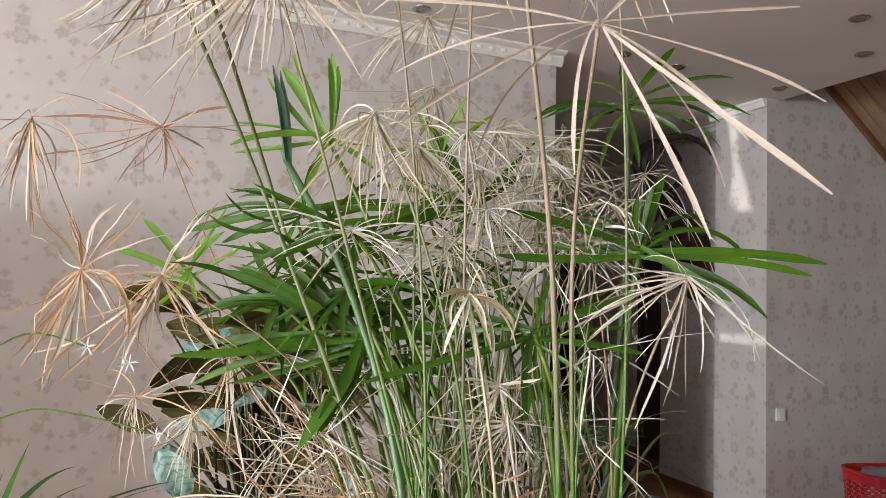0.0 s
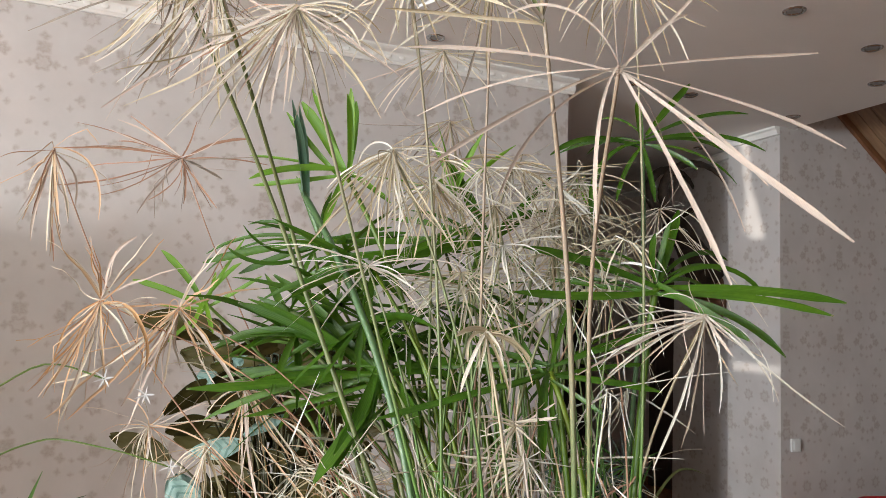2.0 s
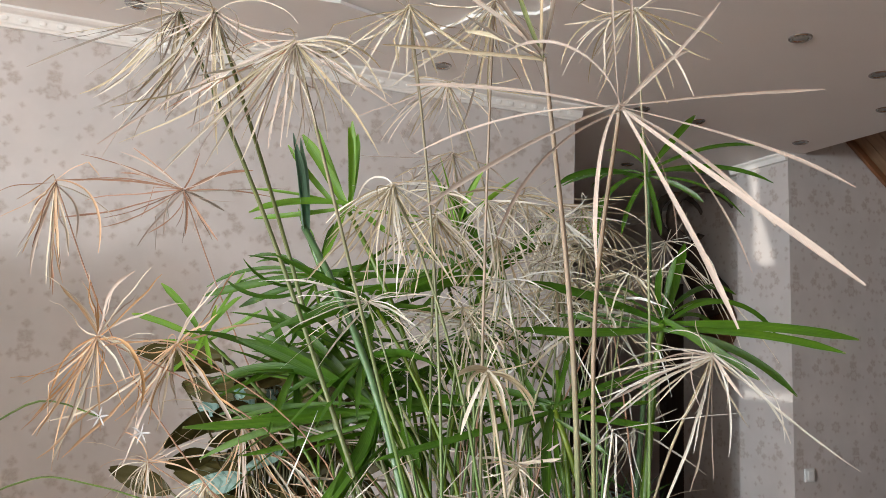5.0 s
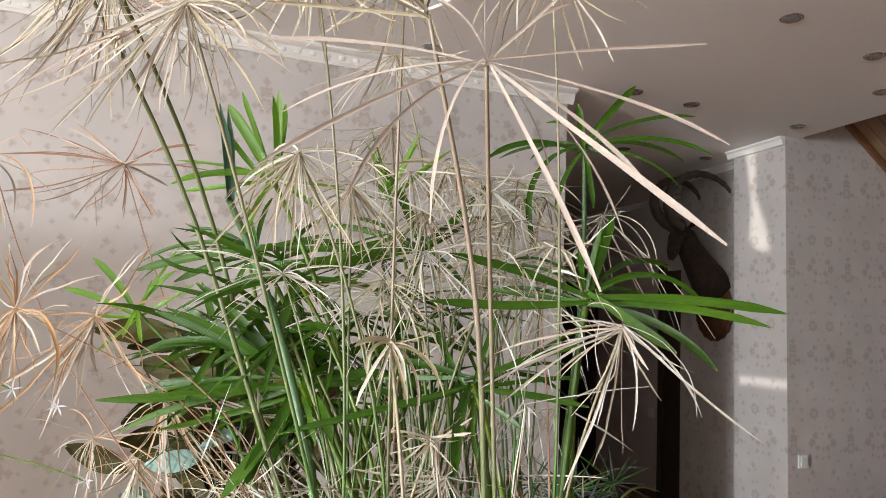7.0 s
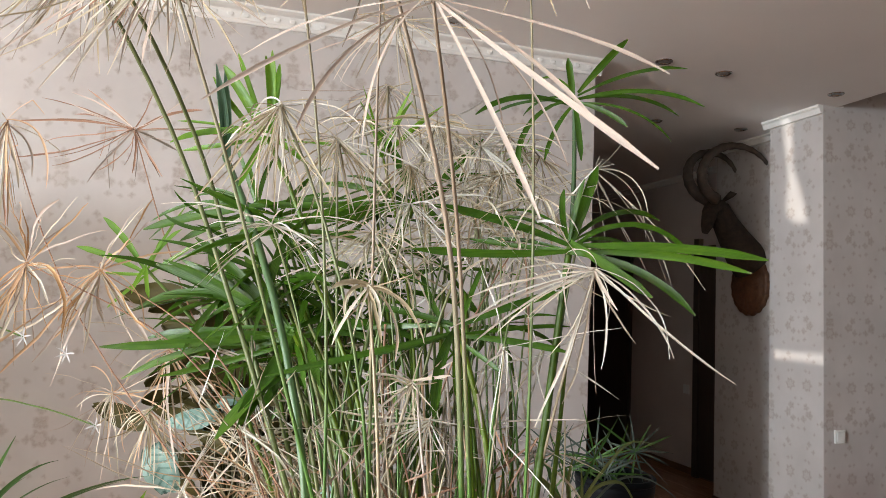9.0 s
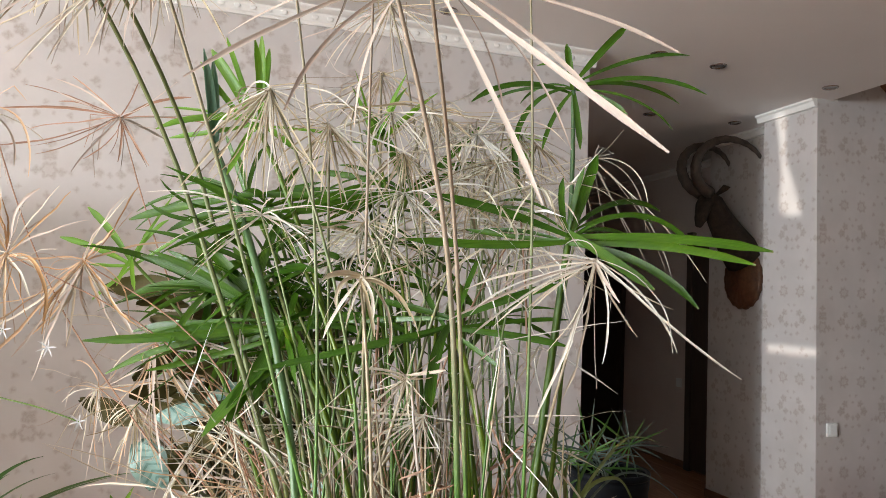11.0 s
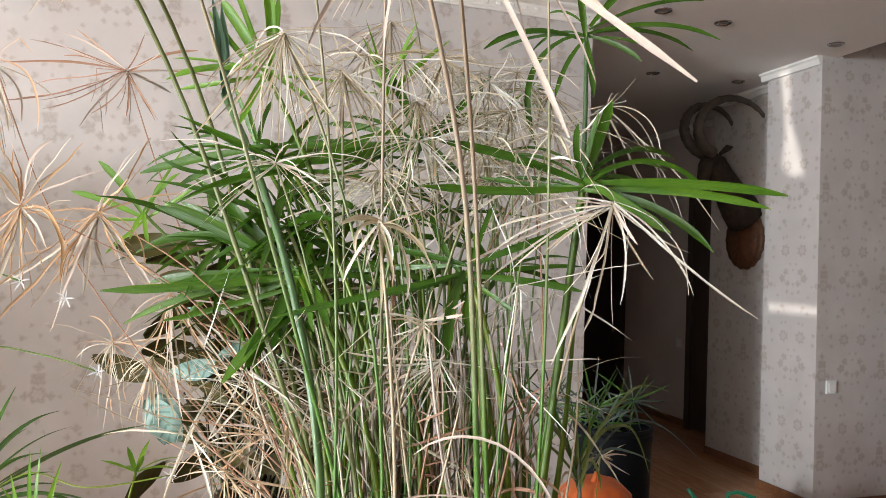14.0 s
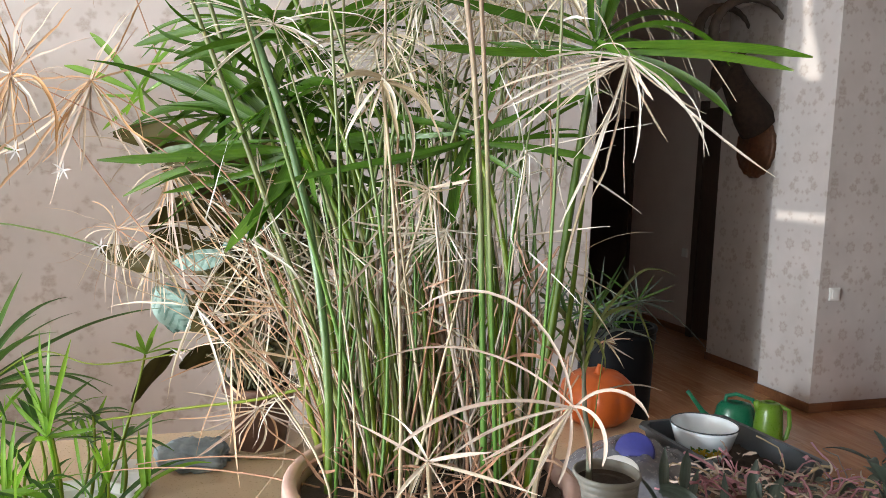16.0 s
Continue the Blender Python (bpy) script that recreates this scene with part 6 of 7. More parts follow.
planter = thing("tall_planter", pose(0.505, 2.36, 0) @ Matrix.Diagonal((0.7, 0.7, 1.0, 1.0)), "tall dark glazed floor planter holding a small sedge", "planter")
part("body", lathe([(0, 0), (0.13, 0), (0.14, 0.02), (0.165, 0.7), (0.17, 0.86), (0.175, 0.88), (0.175, 0.9), (0.16, 0.9), (0.155, 0.84), (0, 0.83)], 48), TEAL, planter, smooth=True)
part("rim", lathe([(0.158, 0.898), (0.176, 0.898), (0.179, 0.902), (0.179, 0.912), (0.175, 0.916), (0.160, 0.916), (0.157, 0.912)], 48), TEAL, planter, smooth=True)
part("soil", lathe([(0, 0.85), (0.08, 0.848), (0.153, 0.842)], 32), SOIL, planter, "dark soil", True)
sedge = thing("small_sedge", Matrix(), "small bluish-green sedge with starry umbels growing in the tall planter", "potted plant")
g = random.Random(21)
for hub, n, ln in (((0.565, 2.36, 0.991), 15, 0.155), ((0.442, 2.36, 0.961), 18, 0.17), ((0.382, 2.38, 0.933), 14, 0.15), ((0.47, 2.30, 0.93), 10, 0.13), ((0.32, 2.42, 0.96), 14, 0.15), ((0.52, 2.42, 0.95), 10, 0.13)):
    bm = bmesh.new()
    tube(bm, stem_points((0.505 + g.uniform(-0.06, 0.06), 2.36 + g.uniform(-0.06, 0.06), 0.82), hub, (0, 0, 0.03), 8), 0.003, 5)
    st = part("stalk", bm, GREYLEAF, sedge, "", True)
    for k in range(n):
        a = 2 * math.pi * (k + g.uniform(-0.3, 0.3)) / n
        out = Vector((math.cos(a), g.uniform(-0.5, 0.3), math.sin(a) * 0.9 + 0.1)).normalized()
        bm = bmesh.new()
        blade(bm, hub, math.degrees(math.atan2(out.y, out.x)), math.degrees(math.asin(out.z)), ln * g.uniform(0.65, 1.1), 0.0062, g.uniform(0.0, 0.3), 0.4, 8, 0.1, g.uniform(-0.1, 0.1), g, face=tumble(g, (0, -1, 0.3), 0.4))
        part("leaf", bm, g.choice((GREYLEAF, GREYLEAF, STRAP)), st, "", True)

# Ribbed pot with a young woody-stemmed sedge, film bag, blue lid and white dish.
ribpot = thing("ribbed_pot", pose(0.295, 1.07, 0.8) @ Matrix.Diagonal((1.0, 1.0, 1.1, 1.0)), "grey ribbed flower pot filled with dark soil", "flower pot")
profile = [(0, 0), (0.034, 0), (0.036, 0.003)]
for i in range(14):
    r, z = 0.0365 + 0.0006 * i, 0.006 + 0.0085 * i
    profile += [(r + 0.0016, z + 0.0012), (r + 0.0020, z + 0.0035), (r + 0.0016, z + 0.0058), (r - 0.0006, z + 0.0072)]
profile += [(0.0475, 0.126), (0.0485, 0.128), (0.0485, 0.132), (0.0465, 0.1335), (0.0445, 0.132), (0.0430, 0.105), (0, 0.104)]
part("body", lathe(profile, 48), RIBBED, ribpot, smooth=True)
part("soil", lathe([(0, 0.118), (0.02, 0.12), (0.034, 0.117), (0.0435, 0.119)], 24), SOIL, ribpot)


def strap(pts, width, fold=0.5):
    """A long leaf that follows a smooth line, tapering to its tip."""
    line, bm, rows = bent(*pts), bmesh.new(), []
    for i, p in enumerate(line):
        t = i / (len(line) - 1)
        d = (line[min(i + 1, len(line) - 1)] - line[max(i - 1, 0)]).normalized()
        side = d.cross(Vector((0.1, -0.8, 0.6))).normalized()
        w = width * 0.5 * (0.7 + 0.3 * min(1, t * 4)) * max(0.08, 1 - t ** 2.5)
        up = side.cross(d)
        rows.append([bm.verts.new(p - side * w + up * w * fold), bm.verts.new(p), bm.verts.new(p + side * w + up * w * fold)])
    for a, b in zip(rows, rows[1:]):
        for k in (0, 1):
            bm.faces.new((a[k], a[k + 1], b[k + 1], b[k]))
    return bm


grassy = thing("grassy_plant", Matrix(), "young sedge with a woody stem and thin arching olive leaves", "potted plant")
stem_line = [Vector(p) for p in ((0.27, 1.07, 0.925), (0.269, 1.07, 0.969), (0.267, 1.07, 0.997), (0.26, 1.07, 1.027), (0.256, 1.07, 1.068), (0.252, 1.07, 1.135))]
bm = bmesh.new()
tube(bm, bent(*stem_line), [0.0046] * 8 + [0.0042] * 8 + [0.0036] * 8 + [0.0032] * 7, 8)
part("stem", bm, WOODYSTEM, grassy, "grey-green ringed woody stem", True)
for pts, w, mat in (([(0.253, 1.07, 1.08), (0.264, 1.06, 1.155), (0.261, 1.05, 1.212)], 0.006, OLIVESTALK), ([(0.253, 1.07, 1.13), (0.283, 1.06, 1.187), (0.324, 1.08, 1.232), (0.355, 1.1, 1.237), (0.387, 1.12, 1.226)], 0.0045, OLIVESTALK),
                    ([(0.256, 1.07, 1.12), (0.279, 1.06, 1.173), (0.317, 1.08, 1.182), (0.341, 1.1, 1.155), (0.358, 1.1, 1.106)], 0.006, OLIVESTALK), ([(0.256, 1.07, 1.12), (0.308, 1.08, 1.179), (0.356, 1.12, 1.182), (0.412, 1.18, 1.148), (0.473, 1.22, 1.09)], 0.004, GREYLEAF),
                    ([(0.25, 1.07, 1.12), (0.224, 1.06, 1.168), (0.189, 1.04, 1.2), (0.139, 1.02, 1.234)], 0.009, OLIVESTALK), ([(0.25, 1.07, 1.12), (0.225, 1.08, 1.175), (0.212, 1.1, 1.199), (0.159, 1.12, 1.214)], 0.007, STRAP),
                    ([(0.25, 1.07, 1.12), (0.245, 1.08, 1.185), (0.218, 1.1, 1.245)], 0.006, STRAP), ([(0.25, 1.07, 1.11), (0.207, 1.04, 1.157), (0.181, 1.02, 1.143), (0.159, 1.0, 1.113)], 0.005, OLIVESTALK),
                    ([(0.254, 1.07, 1.12), (0.27, 1.1, 1.173), (0.315, 1.14, 1.251)], 0.006, STRAP), ([(0.256, 1.07, 1.11), (0.285, 1.04, 1.156), (0.322, 1.03, 1.156), (0.347, 1.03, 1.144)], 0.0045, GREYLEAF),
                    ([(0.251, 1.07, 1.12), (0.244, 1.05, 1.183), (0.251, 1.04, 1.229)], 0.006, OLIVESTALK), ([(0.254, 1.07, 1.10), (0.264, 1.04, 1.142), (0.274, 1.02, 1.126), (0.277, 1.02, 1.105)], 0.005, OLIVESTALK),
                    ([(0.251, 1.07, 1.10), (0.233, 1.05, 1.12), (0.221, 1.03, 1.099)], 0.005, STRAW), ([(0.253, 1.07, 1.09), (0.24, 1.06, 1.14), (0.233, 1.05, 1.17)], 0.005, STRAP)):
    part("leaf" if mat is not STRAW else "dry_leaf", strap(pts, w), mat, grassy, "", True)
# Its small withered umbel on a thin stalk.
bm = bmesh.new()
tube(bm, bent((0.27, 1.085, 0.925), (0.278, 1.11, 1.0), (0.297, 1.17, 1.12), (0.301, 1.2, 1.107)), 0.0009, 5)
st = part("stalk", bm, OLIVESTALK, grassy, "", True)
for k in range(16):
    bm = bmesh.new()
    blade(bm, (0.301, 1.2, 1.107), g.choice((g.uniform(-60, 30), g.uniform(0, 360))), g.uniform(-50, 35), g.uniform(0.018, 0.055), 0.0022, g.uniform(0, 0.6), 0.4, 6, 0.3, g.uniform(-0.3, 0.3), g, face=tumble(g, (0, -1, 0.3), 0.5))
    part("dry_leaf", bm, g.choice((STRAW, GREY, PINKISH)), st, "", True)

dish = tagged(part("dish", lathe([(0, 0.0), (0.024, 0.0), (0.04, 0.016), (0.0385, 0.017), (0.023, 0.003), (0, 0.003)]), WHITE, None, smooth=True), "small white dish propped on the grey film", "dish")
dish.matrix_basis = pose(0.345, 1.25, 0.868, 25, -8, 10) @ Matrix.Scale(0.8, 4)
lid = tagged(part("lid", lathe([(0, 0.0), (0.034, 0.0), (0.036, 0.003), (0.036, 0.01), (0.033, 0.012), (0, 0.009)]), BLUE, None, smooth=True), "round blue plastic lid lying on the film", "lid")
lid.matrix_basis = pose(0.388, 1.345, 0.872, 60, 0, -25)
bm = bmesh.new()
bmesh.ops.create_grid(bm, x_segments=40, y_segments=40, size=0.14)
for v in bm.verts:
    d = max(0.0, 1 - (v.co.length / 0.15) ** 2)
    v.co.z = 0.075 * d ** 0.7 + 0.02 * noise.noise(v.co * 22) * d + 0.012 * abs(noise.noise(v.co * 50)) * d
bag = tagged(part("plastic_bag", bm, BAG, None, smooth=True), "crumpled grey plastic film bag beside the tray", "bag")
bag.matrix_basis = pose(0.40, 1.37, 0.801, 0, 0, 20)

# Seedling tray with the enamel bowl standing in it.
tray = thing("seedling_tray", pose(0.58, 1.47, 0.801, 0, 0, -65) @ Matrix.Diagonal((0.8, 0.9, 1.0, 1.0)), "dark grey plastic seedling tray with soil", "tray")
def oblong(z, grow):
    return [bm.verts.new((0.02 + sx * (0.18 + grow - ins), sy * (0.115 + grow - inl), z)) for sx, sy, ins, inl in
            ((-1, -1, 0.02, 0), (1, -1, 0.02, 0), (1, -1, 0, 0.02), (1, 1, 0, 0.02), (1, 1, 0.02, 0), (-1, 1, 0.02, 0), (-1, 1, 0, 0.02), (-1, -1, 0, 0.02))]


bm = bmesh.new()
loops = [oblong(0.0, -0.012), oblong(0.056, 0.0), oblong(0.056, 0.009), oblong(0.063, 0.009), oblong(0.063, -0.003), oblong(0.005, -0.016)]
for a, b in zip(loops, loops[1:]):
    for i in range(8):
        bm.faces.new((a[i], a[(i + 1) % 8], b[(i + 1) % 8], b[i]))
bm.faces.new(loops[0][::-1]), bm.faces.new(loops[-1])
bmesh.ops.recalc_face_normals(bm, faces=bm.faces)
part("body", bm, TRAYGREY, tray)
bm = bmesh.new()
bmesh.ops.create_grid(bm, x_segments=40, y_segments=26, size=0.5)
for v in bm.verts:
    v.co = Vector((0.02 + v.co.x * 0.325, v.co.y * 0.195, 0.024 + 0.008 * noise.noise(Vector((v.co.x, v.co.y, 0)) * 30)))
part("soil", bm, SOIL, tray, "dark crumbly soil", True)
bowl = thing("enamel_bowl", pose(0.543, 1.475, 0.826) @ Matrix.Diagonal((0.95, 0.95, 0.86, 1.0)), "white enamel bowl with dark rim and yellow flowers", "bowl")
part("body", lathe([(0, 0.004), (0.036, 0.004), (0.036, 0.0), (0.041, 0.0), (0.044, 0.008), (0.056, 0.032), (0.066, 0.068), (0.0675, 0.077), (0.066, 0.077), (0.0635, 0.068), (0.053, 0.033), (0.04, 0.012), (0, 0.01)], 64), ENAMEL, bowl, smooth=True)
bm = bmesh.new()
tube(bm, [(0.0677 * math.cos(a * math.pi / 32), 0.0677 * math.sin(a * math.pi / 32), 0.0775) for a in range(65)], 0.0016, 6, False)
part("rim", bm, ENAMELRIM, bowl, "dark blue-grey rim", True)


def bowl_print(az, z, r, mat, petals, name):
    zz = [0.008, 0.032, 0.068]
    rr = [0.044, 0.056, 0.066]
    def on(az_, z_):
        q = rr[0] + (rr[1] - rr[0]) * (z_ - zz[0]) / (zz[1] - zz[0]) if z_ < zz[1] else rr[1] + (rr[2] - rr[1]) * (z_ - zz[1]) / (zz[2] - zz[1])
        q += 0.0008
        return (q * math.cos(az_), q * math.sin(az_), z_)
    bm = bmesh.new()
    vs = []
    for i in range(24):
        a = 2 * math.pi * i / 24
        k = r * (1 + 0.35 * math.cos(a * petals))
        vs.append(bm.verts.new(on(radians(az) + k * math.cos(a) / 0.06, z + k * math.sin(a))))
    c = bm.verts.new(on(radians(az), z))
    for i in range(24):
        bm.faces.new((c, vs[i], vs[(i + 1) % 24]))
    part(name, bm, mat, bowl)


for i, (az, z) in enumerate(((-118, 0.027), (-104, 0.03), (-90, 0.025), (-76, 0.029), (-63, 0.026))):
    bowl_print(az, z, 0.0088, YELLOW, 5, "printed_flower")
for az, z in ((-126, 0.035), (-111, 0.038), (-97, 0.036), (-83, 0.037), (-70, 0.036), (-57, 0.033), (-97, 0.017), (-80, 0.018)):
    bowl_print(az, z, 0.0042, PRINTGREEN, 3, "printed_leaf")

# Trailing plant with bare pink stems in a bowl at the corner.
trad = thing("wandering_dude_plant", Matrix(), "trailing plant with bare pink stems and grey-green leaves", "potted plant")
part("pot", pot_body(0.09, 0.12, 0.062), TERRA, trad, "low brown bowl full of stems", True).location = (0.6, 1.165, 0.8)
g = random.Random(9)
for i in range(230):
    a, q = g.uniform(0, 2 * math.pi), 0.13 * math.sqrt(g.random())
    p = Vector((0.6 + q * math.cos(a), 1.165 + q * math.sin(a), 0.868))
    d = Vector((math.cos(a), math.sin(a), g.uniform(0.0, 0.9))).normalized()
    pts = [p]
    for k in range(7):
        d = (d + Vector((g.uniform(-0.7, 0.7), g.uniform(-0.7, 0.7), g.uniform(-0.7, 0.3)))).normalized()
        pts.append(pts[-1] + d * g.uniform(0.012, 0.02))
        pts[-1].z = min(max(pts[-1].z, 0.855), 0.915 if i % 6 else 0.96)
    bm = bmesh.new()
    r = g.uniform(0.0009, 0.0023)
    tube(bm, pts, [r * (1.25 if k % 2 else 0.9) for k in range(8)], 6)
    part("stem", bm, g.choice((PINKSTEM, PINKSTEM, PINKPALE, PINKPALE, STRAW, GREY)), trad, "", True)
for i in range(90):
    a, q = g.uniform(0, 2 * math.pi), 0.14 * math.sqrt(g.random())
    bm = bmesh.new()
    blade(bm, (0.6 + q * math.cos(a), 1.165 + q * math.sin(a), g.uniform(0.875, 0.925)), g.uniform(0, 360), g.uniform(-30, 70), g.uniform(0.012, 0.03), g.uniform(0.003, 0.007), 0.8, 0.6, 5, 1.5, 0.5, g, face=tumble(g, (0, -0.5, 0.5), 0.8))
    part("dry_leaf", bm, g.choice((PINKSTEM, PINKSTEM, PINKPALE)), trad, "", True)
for i in range(34):
    a, q = g.uniform(0, 2 * math.pi), 0.04 + 0.12 * math.sqrt(g.random())
    right = g.random() < 0.62
    p = Vector((0.6 + q * math.cos(a), 1.165 + q * math.sin(a), 0.86 + g.uniform(0, 0.03)))
    if right:
        p = Vector((g.uniform(0.69, 0.79), g.uniform(1.1, 1.22), g.uniform(0.87, 0.95)))
    bm = bmesh.new()
    blade(bm, p, g.uniform(0, 360), g.uniform(-10, 65), g.uniform(0.04, 0.075), g.uniform(0.014, 0.022), g.uniform(0.4, 1.6), 0.4, 8, 0, 0.2, g)
    part("leaf", bm, GREYLEAF, trad, "", True)
for x, y, z, az, el in ((0.40, 1.14, 0.86, 150, 60), (0.43, 1.14, 0.86, 60, 65), (0.46, 1.13, 0.86, 110, 50), (0.42, 1.12, 0.85, 190, 30), (0.48, 1.12, 0.86, 80, 70), (0.50, 1.1, 0.86, 40, 60), (0.38, 1.1, 0.85, 170, 50)):
    bm = bmesh.new()
    blade(bm, (x, y, z - 0.02), az, el, 0.09, 0.014, 0.8, 0.5, 10)
    part("leaf", bm, GREYLEAF, trad, "", True)

for x, y, z, az, el, ln, w in ((0.385, 1.13, 0.9, -35, 5, 0.075, 0.024), (0.40, 1.16, 0.875, 110, 75, 0.075, 0.016), (0.43, 1.17, 0.88, 80, 60, 0.07, 0.018), (0.52, 1.12, 0.88, 100, 78, 0.075, 0.022),
                                (0.545, 1.12, 0.87, 60, 55, 0.07, 0.022), (0.62, 1.1, 0.88, 30, 35, 0.07, 0.022), (0.50, 1.1, 0.865, 200, 35, 0.07, 0.02)):
    bm = bmesh.new()
    blade(bm, (x, y, z), az, el, ln, w, 0.6, 0.5, 10, 0.1, 0.2, g, face=(0, -0.8, 0.5))
    part("leaf", bm, GREYLEAF, trad, "", True)
# Upright leafy shoots at the outer side of the trailing plant.
for i in range(7):
    foot = Vector((0.70 + 0.018 * i + g.uniform(-0.01, 0.01), 1.14 + g.uniform(-0.04, 0.04), 0.85))
    top = foot + Vector((g.uniform(-0.02, 0.03), g.uniform(-0.02, 0.02), g.uniform(0.06, 0.13)))
    bm = bmesh.new()
    tube(bm, stem_points(foot, top, (0.006, 0, 0), 6), [0.0028] * 4 + [0.002] * 3, 6)
    st = part("stem", bm, GREYLEAF, trad, "", True)
    for k in range(6):
        p = foot.lerp(top, 0.25 + 0.15 * k)
        bm = bmesh.new()
        blade(bm, p, g.uniform(0, 360), g.uniform(20, 75), g.uniform(0.045, 0.075), g.uniform(0.017, 0.026), g.uniform(0.3, 1.2), 0.4, 8, 0.1, 0.2, g, face=tumble(g, (0, -0.7, 0.5), 0.6))
        part("leaf", bm, GREYLEAF, st, "", True)


# ---- room details ----
def moulding(name, profile, s0, s1, m, label, bead=0.0):
    """A run of moulding along x: profile as (depth, height) below the ceiling."""
    bm = bmesh.new()
    a, b = [bm.verts.new((s0, y, z)) for y, z in profile], [bm.verts.new((s1, y, z)) for y, z in profile]
    for i in range(len(profile)):
        j = (i + 1) % len(profile)
        bm.faces.new((a[i], a[j], b[j], b[i]))
    bm.faces.new(a), bm.faces.new(b[::-1])
    bmesh.ops.recalc_face_normals(bm, faces=bm.faces)
    ob = setting(name, bm, PLASTER, label, "cornice", m)
    if bead:
        x = s0 + 0.05
        egg = bmesh.new()
        bmesh.ops.create_icosphere(egg, subdivisions=2, radius=1.0)
        for v in egg.verts:
            v.co = Vector((v.co.x * 0.016, v.co.y * 0.0015, v.co.z * 0.012))
        me = mesh_of(egg, "bead", PLASTER, True)
        while x < s1 - 0.03:
            o = new("bead", me)
            o.parent = ob
            o.location = (x, -0.024, H - 0.042)
            x += bead
    return ob


CORNICE = [(0, H), (-0.062, H), (-0.062, H - 0.010), (-0.05, H - 0.018), (-0.03, H - 0.024), (-0.024, H - 0.034), (-0.018, H - 0.06), (-0.012, H - 0.066), (-0.008, H - 0.075), (0, H - 0.075)]
moulding("cornice", CORNICE, -12.0, 0.03, ROOM @ Matrix.Translation((0, -0.001, 0)), "white egg-and-dart plaster cornice", 0.07)
PIERCORN = [(0, H), (-0.04, H), (-0.04, H - 0.012), (-0.028, H - 0.022), (-0.018, H - 0.052), (0, H - 0.055)]
moulding("cornice_pier", [(y, z) for y, z in PIERCORN], 0.0, 0.49, ROOM @ Matrix(((0, 1, 0, 1.639), (1, 0, 0, 0.128), (0, 0, 1, 0), (0, 0, 0, 1))), "narrow white cornice on the pier")
moulding("cornice_hall", [(y, z) for y, z in PIERCORN], 0.0, 0.84, ROOM @ Matrix(((0, 1, 0, 1.869), (1, 0, 0, 0.58), (0, 0, 1, 0), (0, 0, 0, 1))), "narrow white cornice on the hall wall")
moulding("cornice_hall_far", [(y, z) for y, z in PIERCORN], 0.0, 3.1, ROOM @ Matrix(((0, 1, 0, 2.299), (1, 0, 0, 1.43), (0, 0, 1, 0), (0, 0, 0, 1))), "narrow white cornice in the dim hall")


def skirting(name, s0, s1, d0, d1):
    setting(name, boxed(s0, s1, d0, d1, 0, 0.06, bevel=0.004), TRIMWOOD, "narrow brown wooden skirting board", "skirting", ROOM)


skirting("baseboard_pier_side", 1.622, 1.638, 0.115, 0.59)
skirting("baseboard_pier_front", 1.622, 1.80, 0.111, 0.127)
skirting("baseboard_stair", 1.803, 4.5, 0.115, 0.127)
skirting("baseboard_hall", 1.852, 1.868, 0.6, 1.42)
skirting("baseboard_north", -11.9, 0.0, -0.018, -0.002)
skirting("baseboard_hall_far", 2.282, 2.298, 1.6, 4.5)

# Laminate boards, laid along the hall.
g = random.Random(77)
board_meshes = {}
floor_ob = bpy.data.objects["floor"]
rows_built, loose = 0, bmesh.new()
d = -3.2
for i in range(24):
    s0 = -0.9 + 0.19 * i
    d = -3.4 - g.uniform(0, 1.0)
    while d < 4.6:
        ln = 1.2
        if -2.3 < d < 3.9 and rows_built < 280 and s0 < 3.0:
            if "board" not in board_meshes:
                board_meshes["board"] = mesh_of(boxed(0.0008, 0.1892, 0.0008, ln - 0.0008, -0.012, 0, bevel=0.0012, seg=1), "board", FLOORWOOD)
            o = new("board", board_meshes["board"])
            o.parent = floor_ob
            o.location = (s0, d, 0)
            rows_built += 1
        else:
            box(loose, s0 + 0.0008, s0 + 0.1892, max(d, -4.4), d + ln - 0.0016, -0.0115, -0.0008)
        d += ln
for i in range(58):
    box(loose, -11.92 + 0.19 * i, -11.92 + 0.19 * i + 0.1885, -6.0, 0.0, -0.0115, -0.0008)
tagged(part("boards", loose, FLOORWOOD, floor_ob, "joined boards out of sight"), kind="stuff")

# Recessed ceiling spotlights.
def downlight():
    ob = thing("ceiling_spotlight", ROOM @ pose(0, 0, H), "recessed chrome ceiling spotlight, switched off", "ceiling light", "ceiling spotlights")
    part("trim_ring", lathe([(0.028, 0.0), (0.030, -0.004), (0.040, -0.006), (0.045, -0.003), (0.046, 0.0)], 32), CHROME, ob, smooth=True)
    part("reflector", lathe([(0.0, -0.0015), (0.018, -0.0018), (0.029, -0.0005)], 24), LAMPDARK, ob, "dark unlit reflector", True)
    return ob


first_light = downlight()
spots = [(0.716, -0.118), (1.533, 0.128 - 0.2), (0.345, -1.18), (1.417, -0.722), (0.968, -1.042), (0.32, -0.15), (0.95, 0.881), (1.60, 0.82), (-0.869, -0.242), (0.6, 1.7), (-2.2, -0.3)]
for i, (s, d) in enumerate(spots):
    m = ROOM @ pose(s, d, H - 0.0005)
    if i == 0:
        first_light.matrix_basis = m
    else:
        copy_thing(first_light, m)

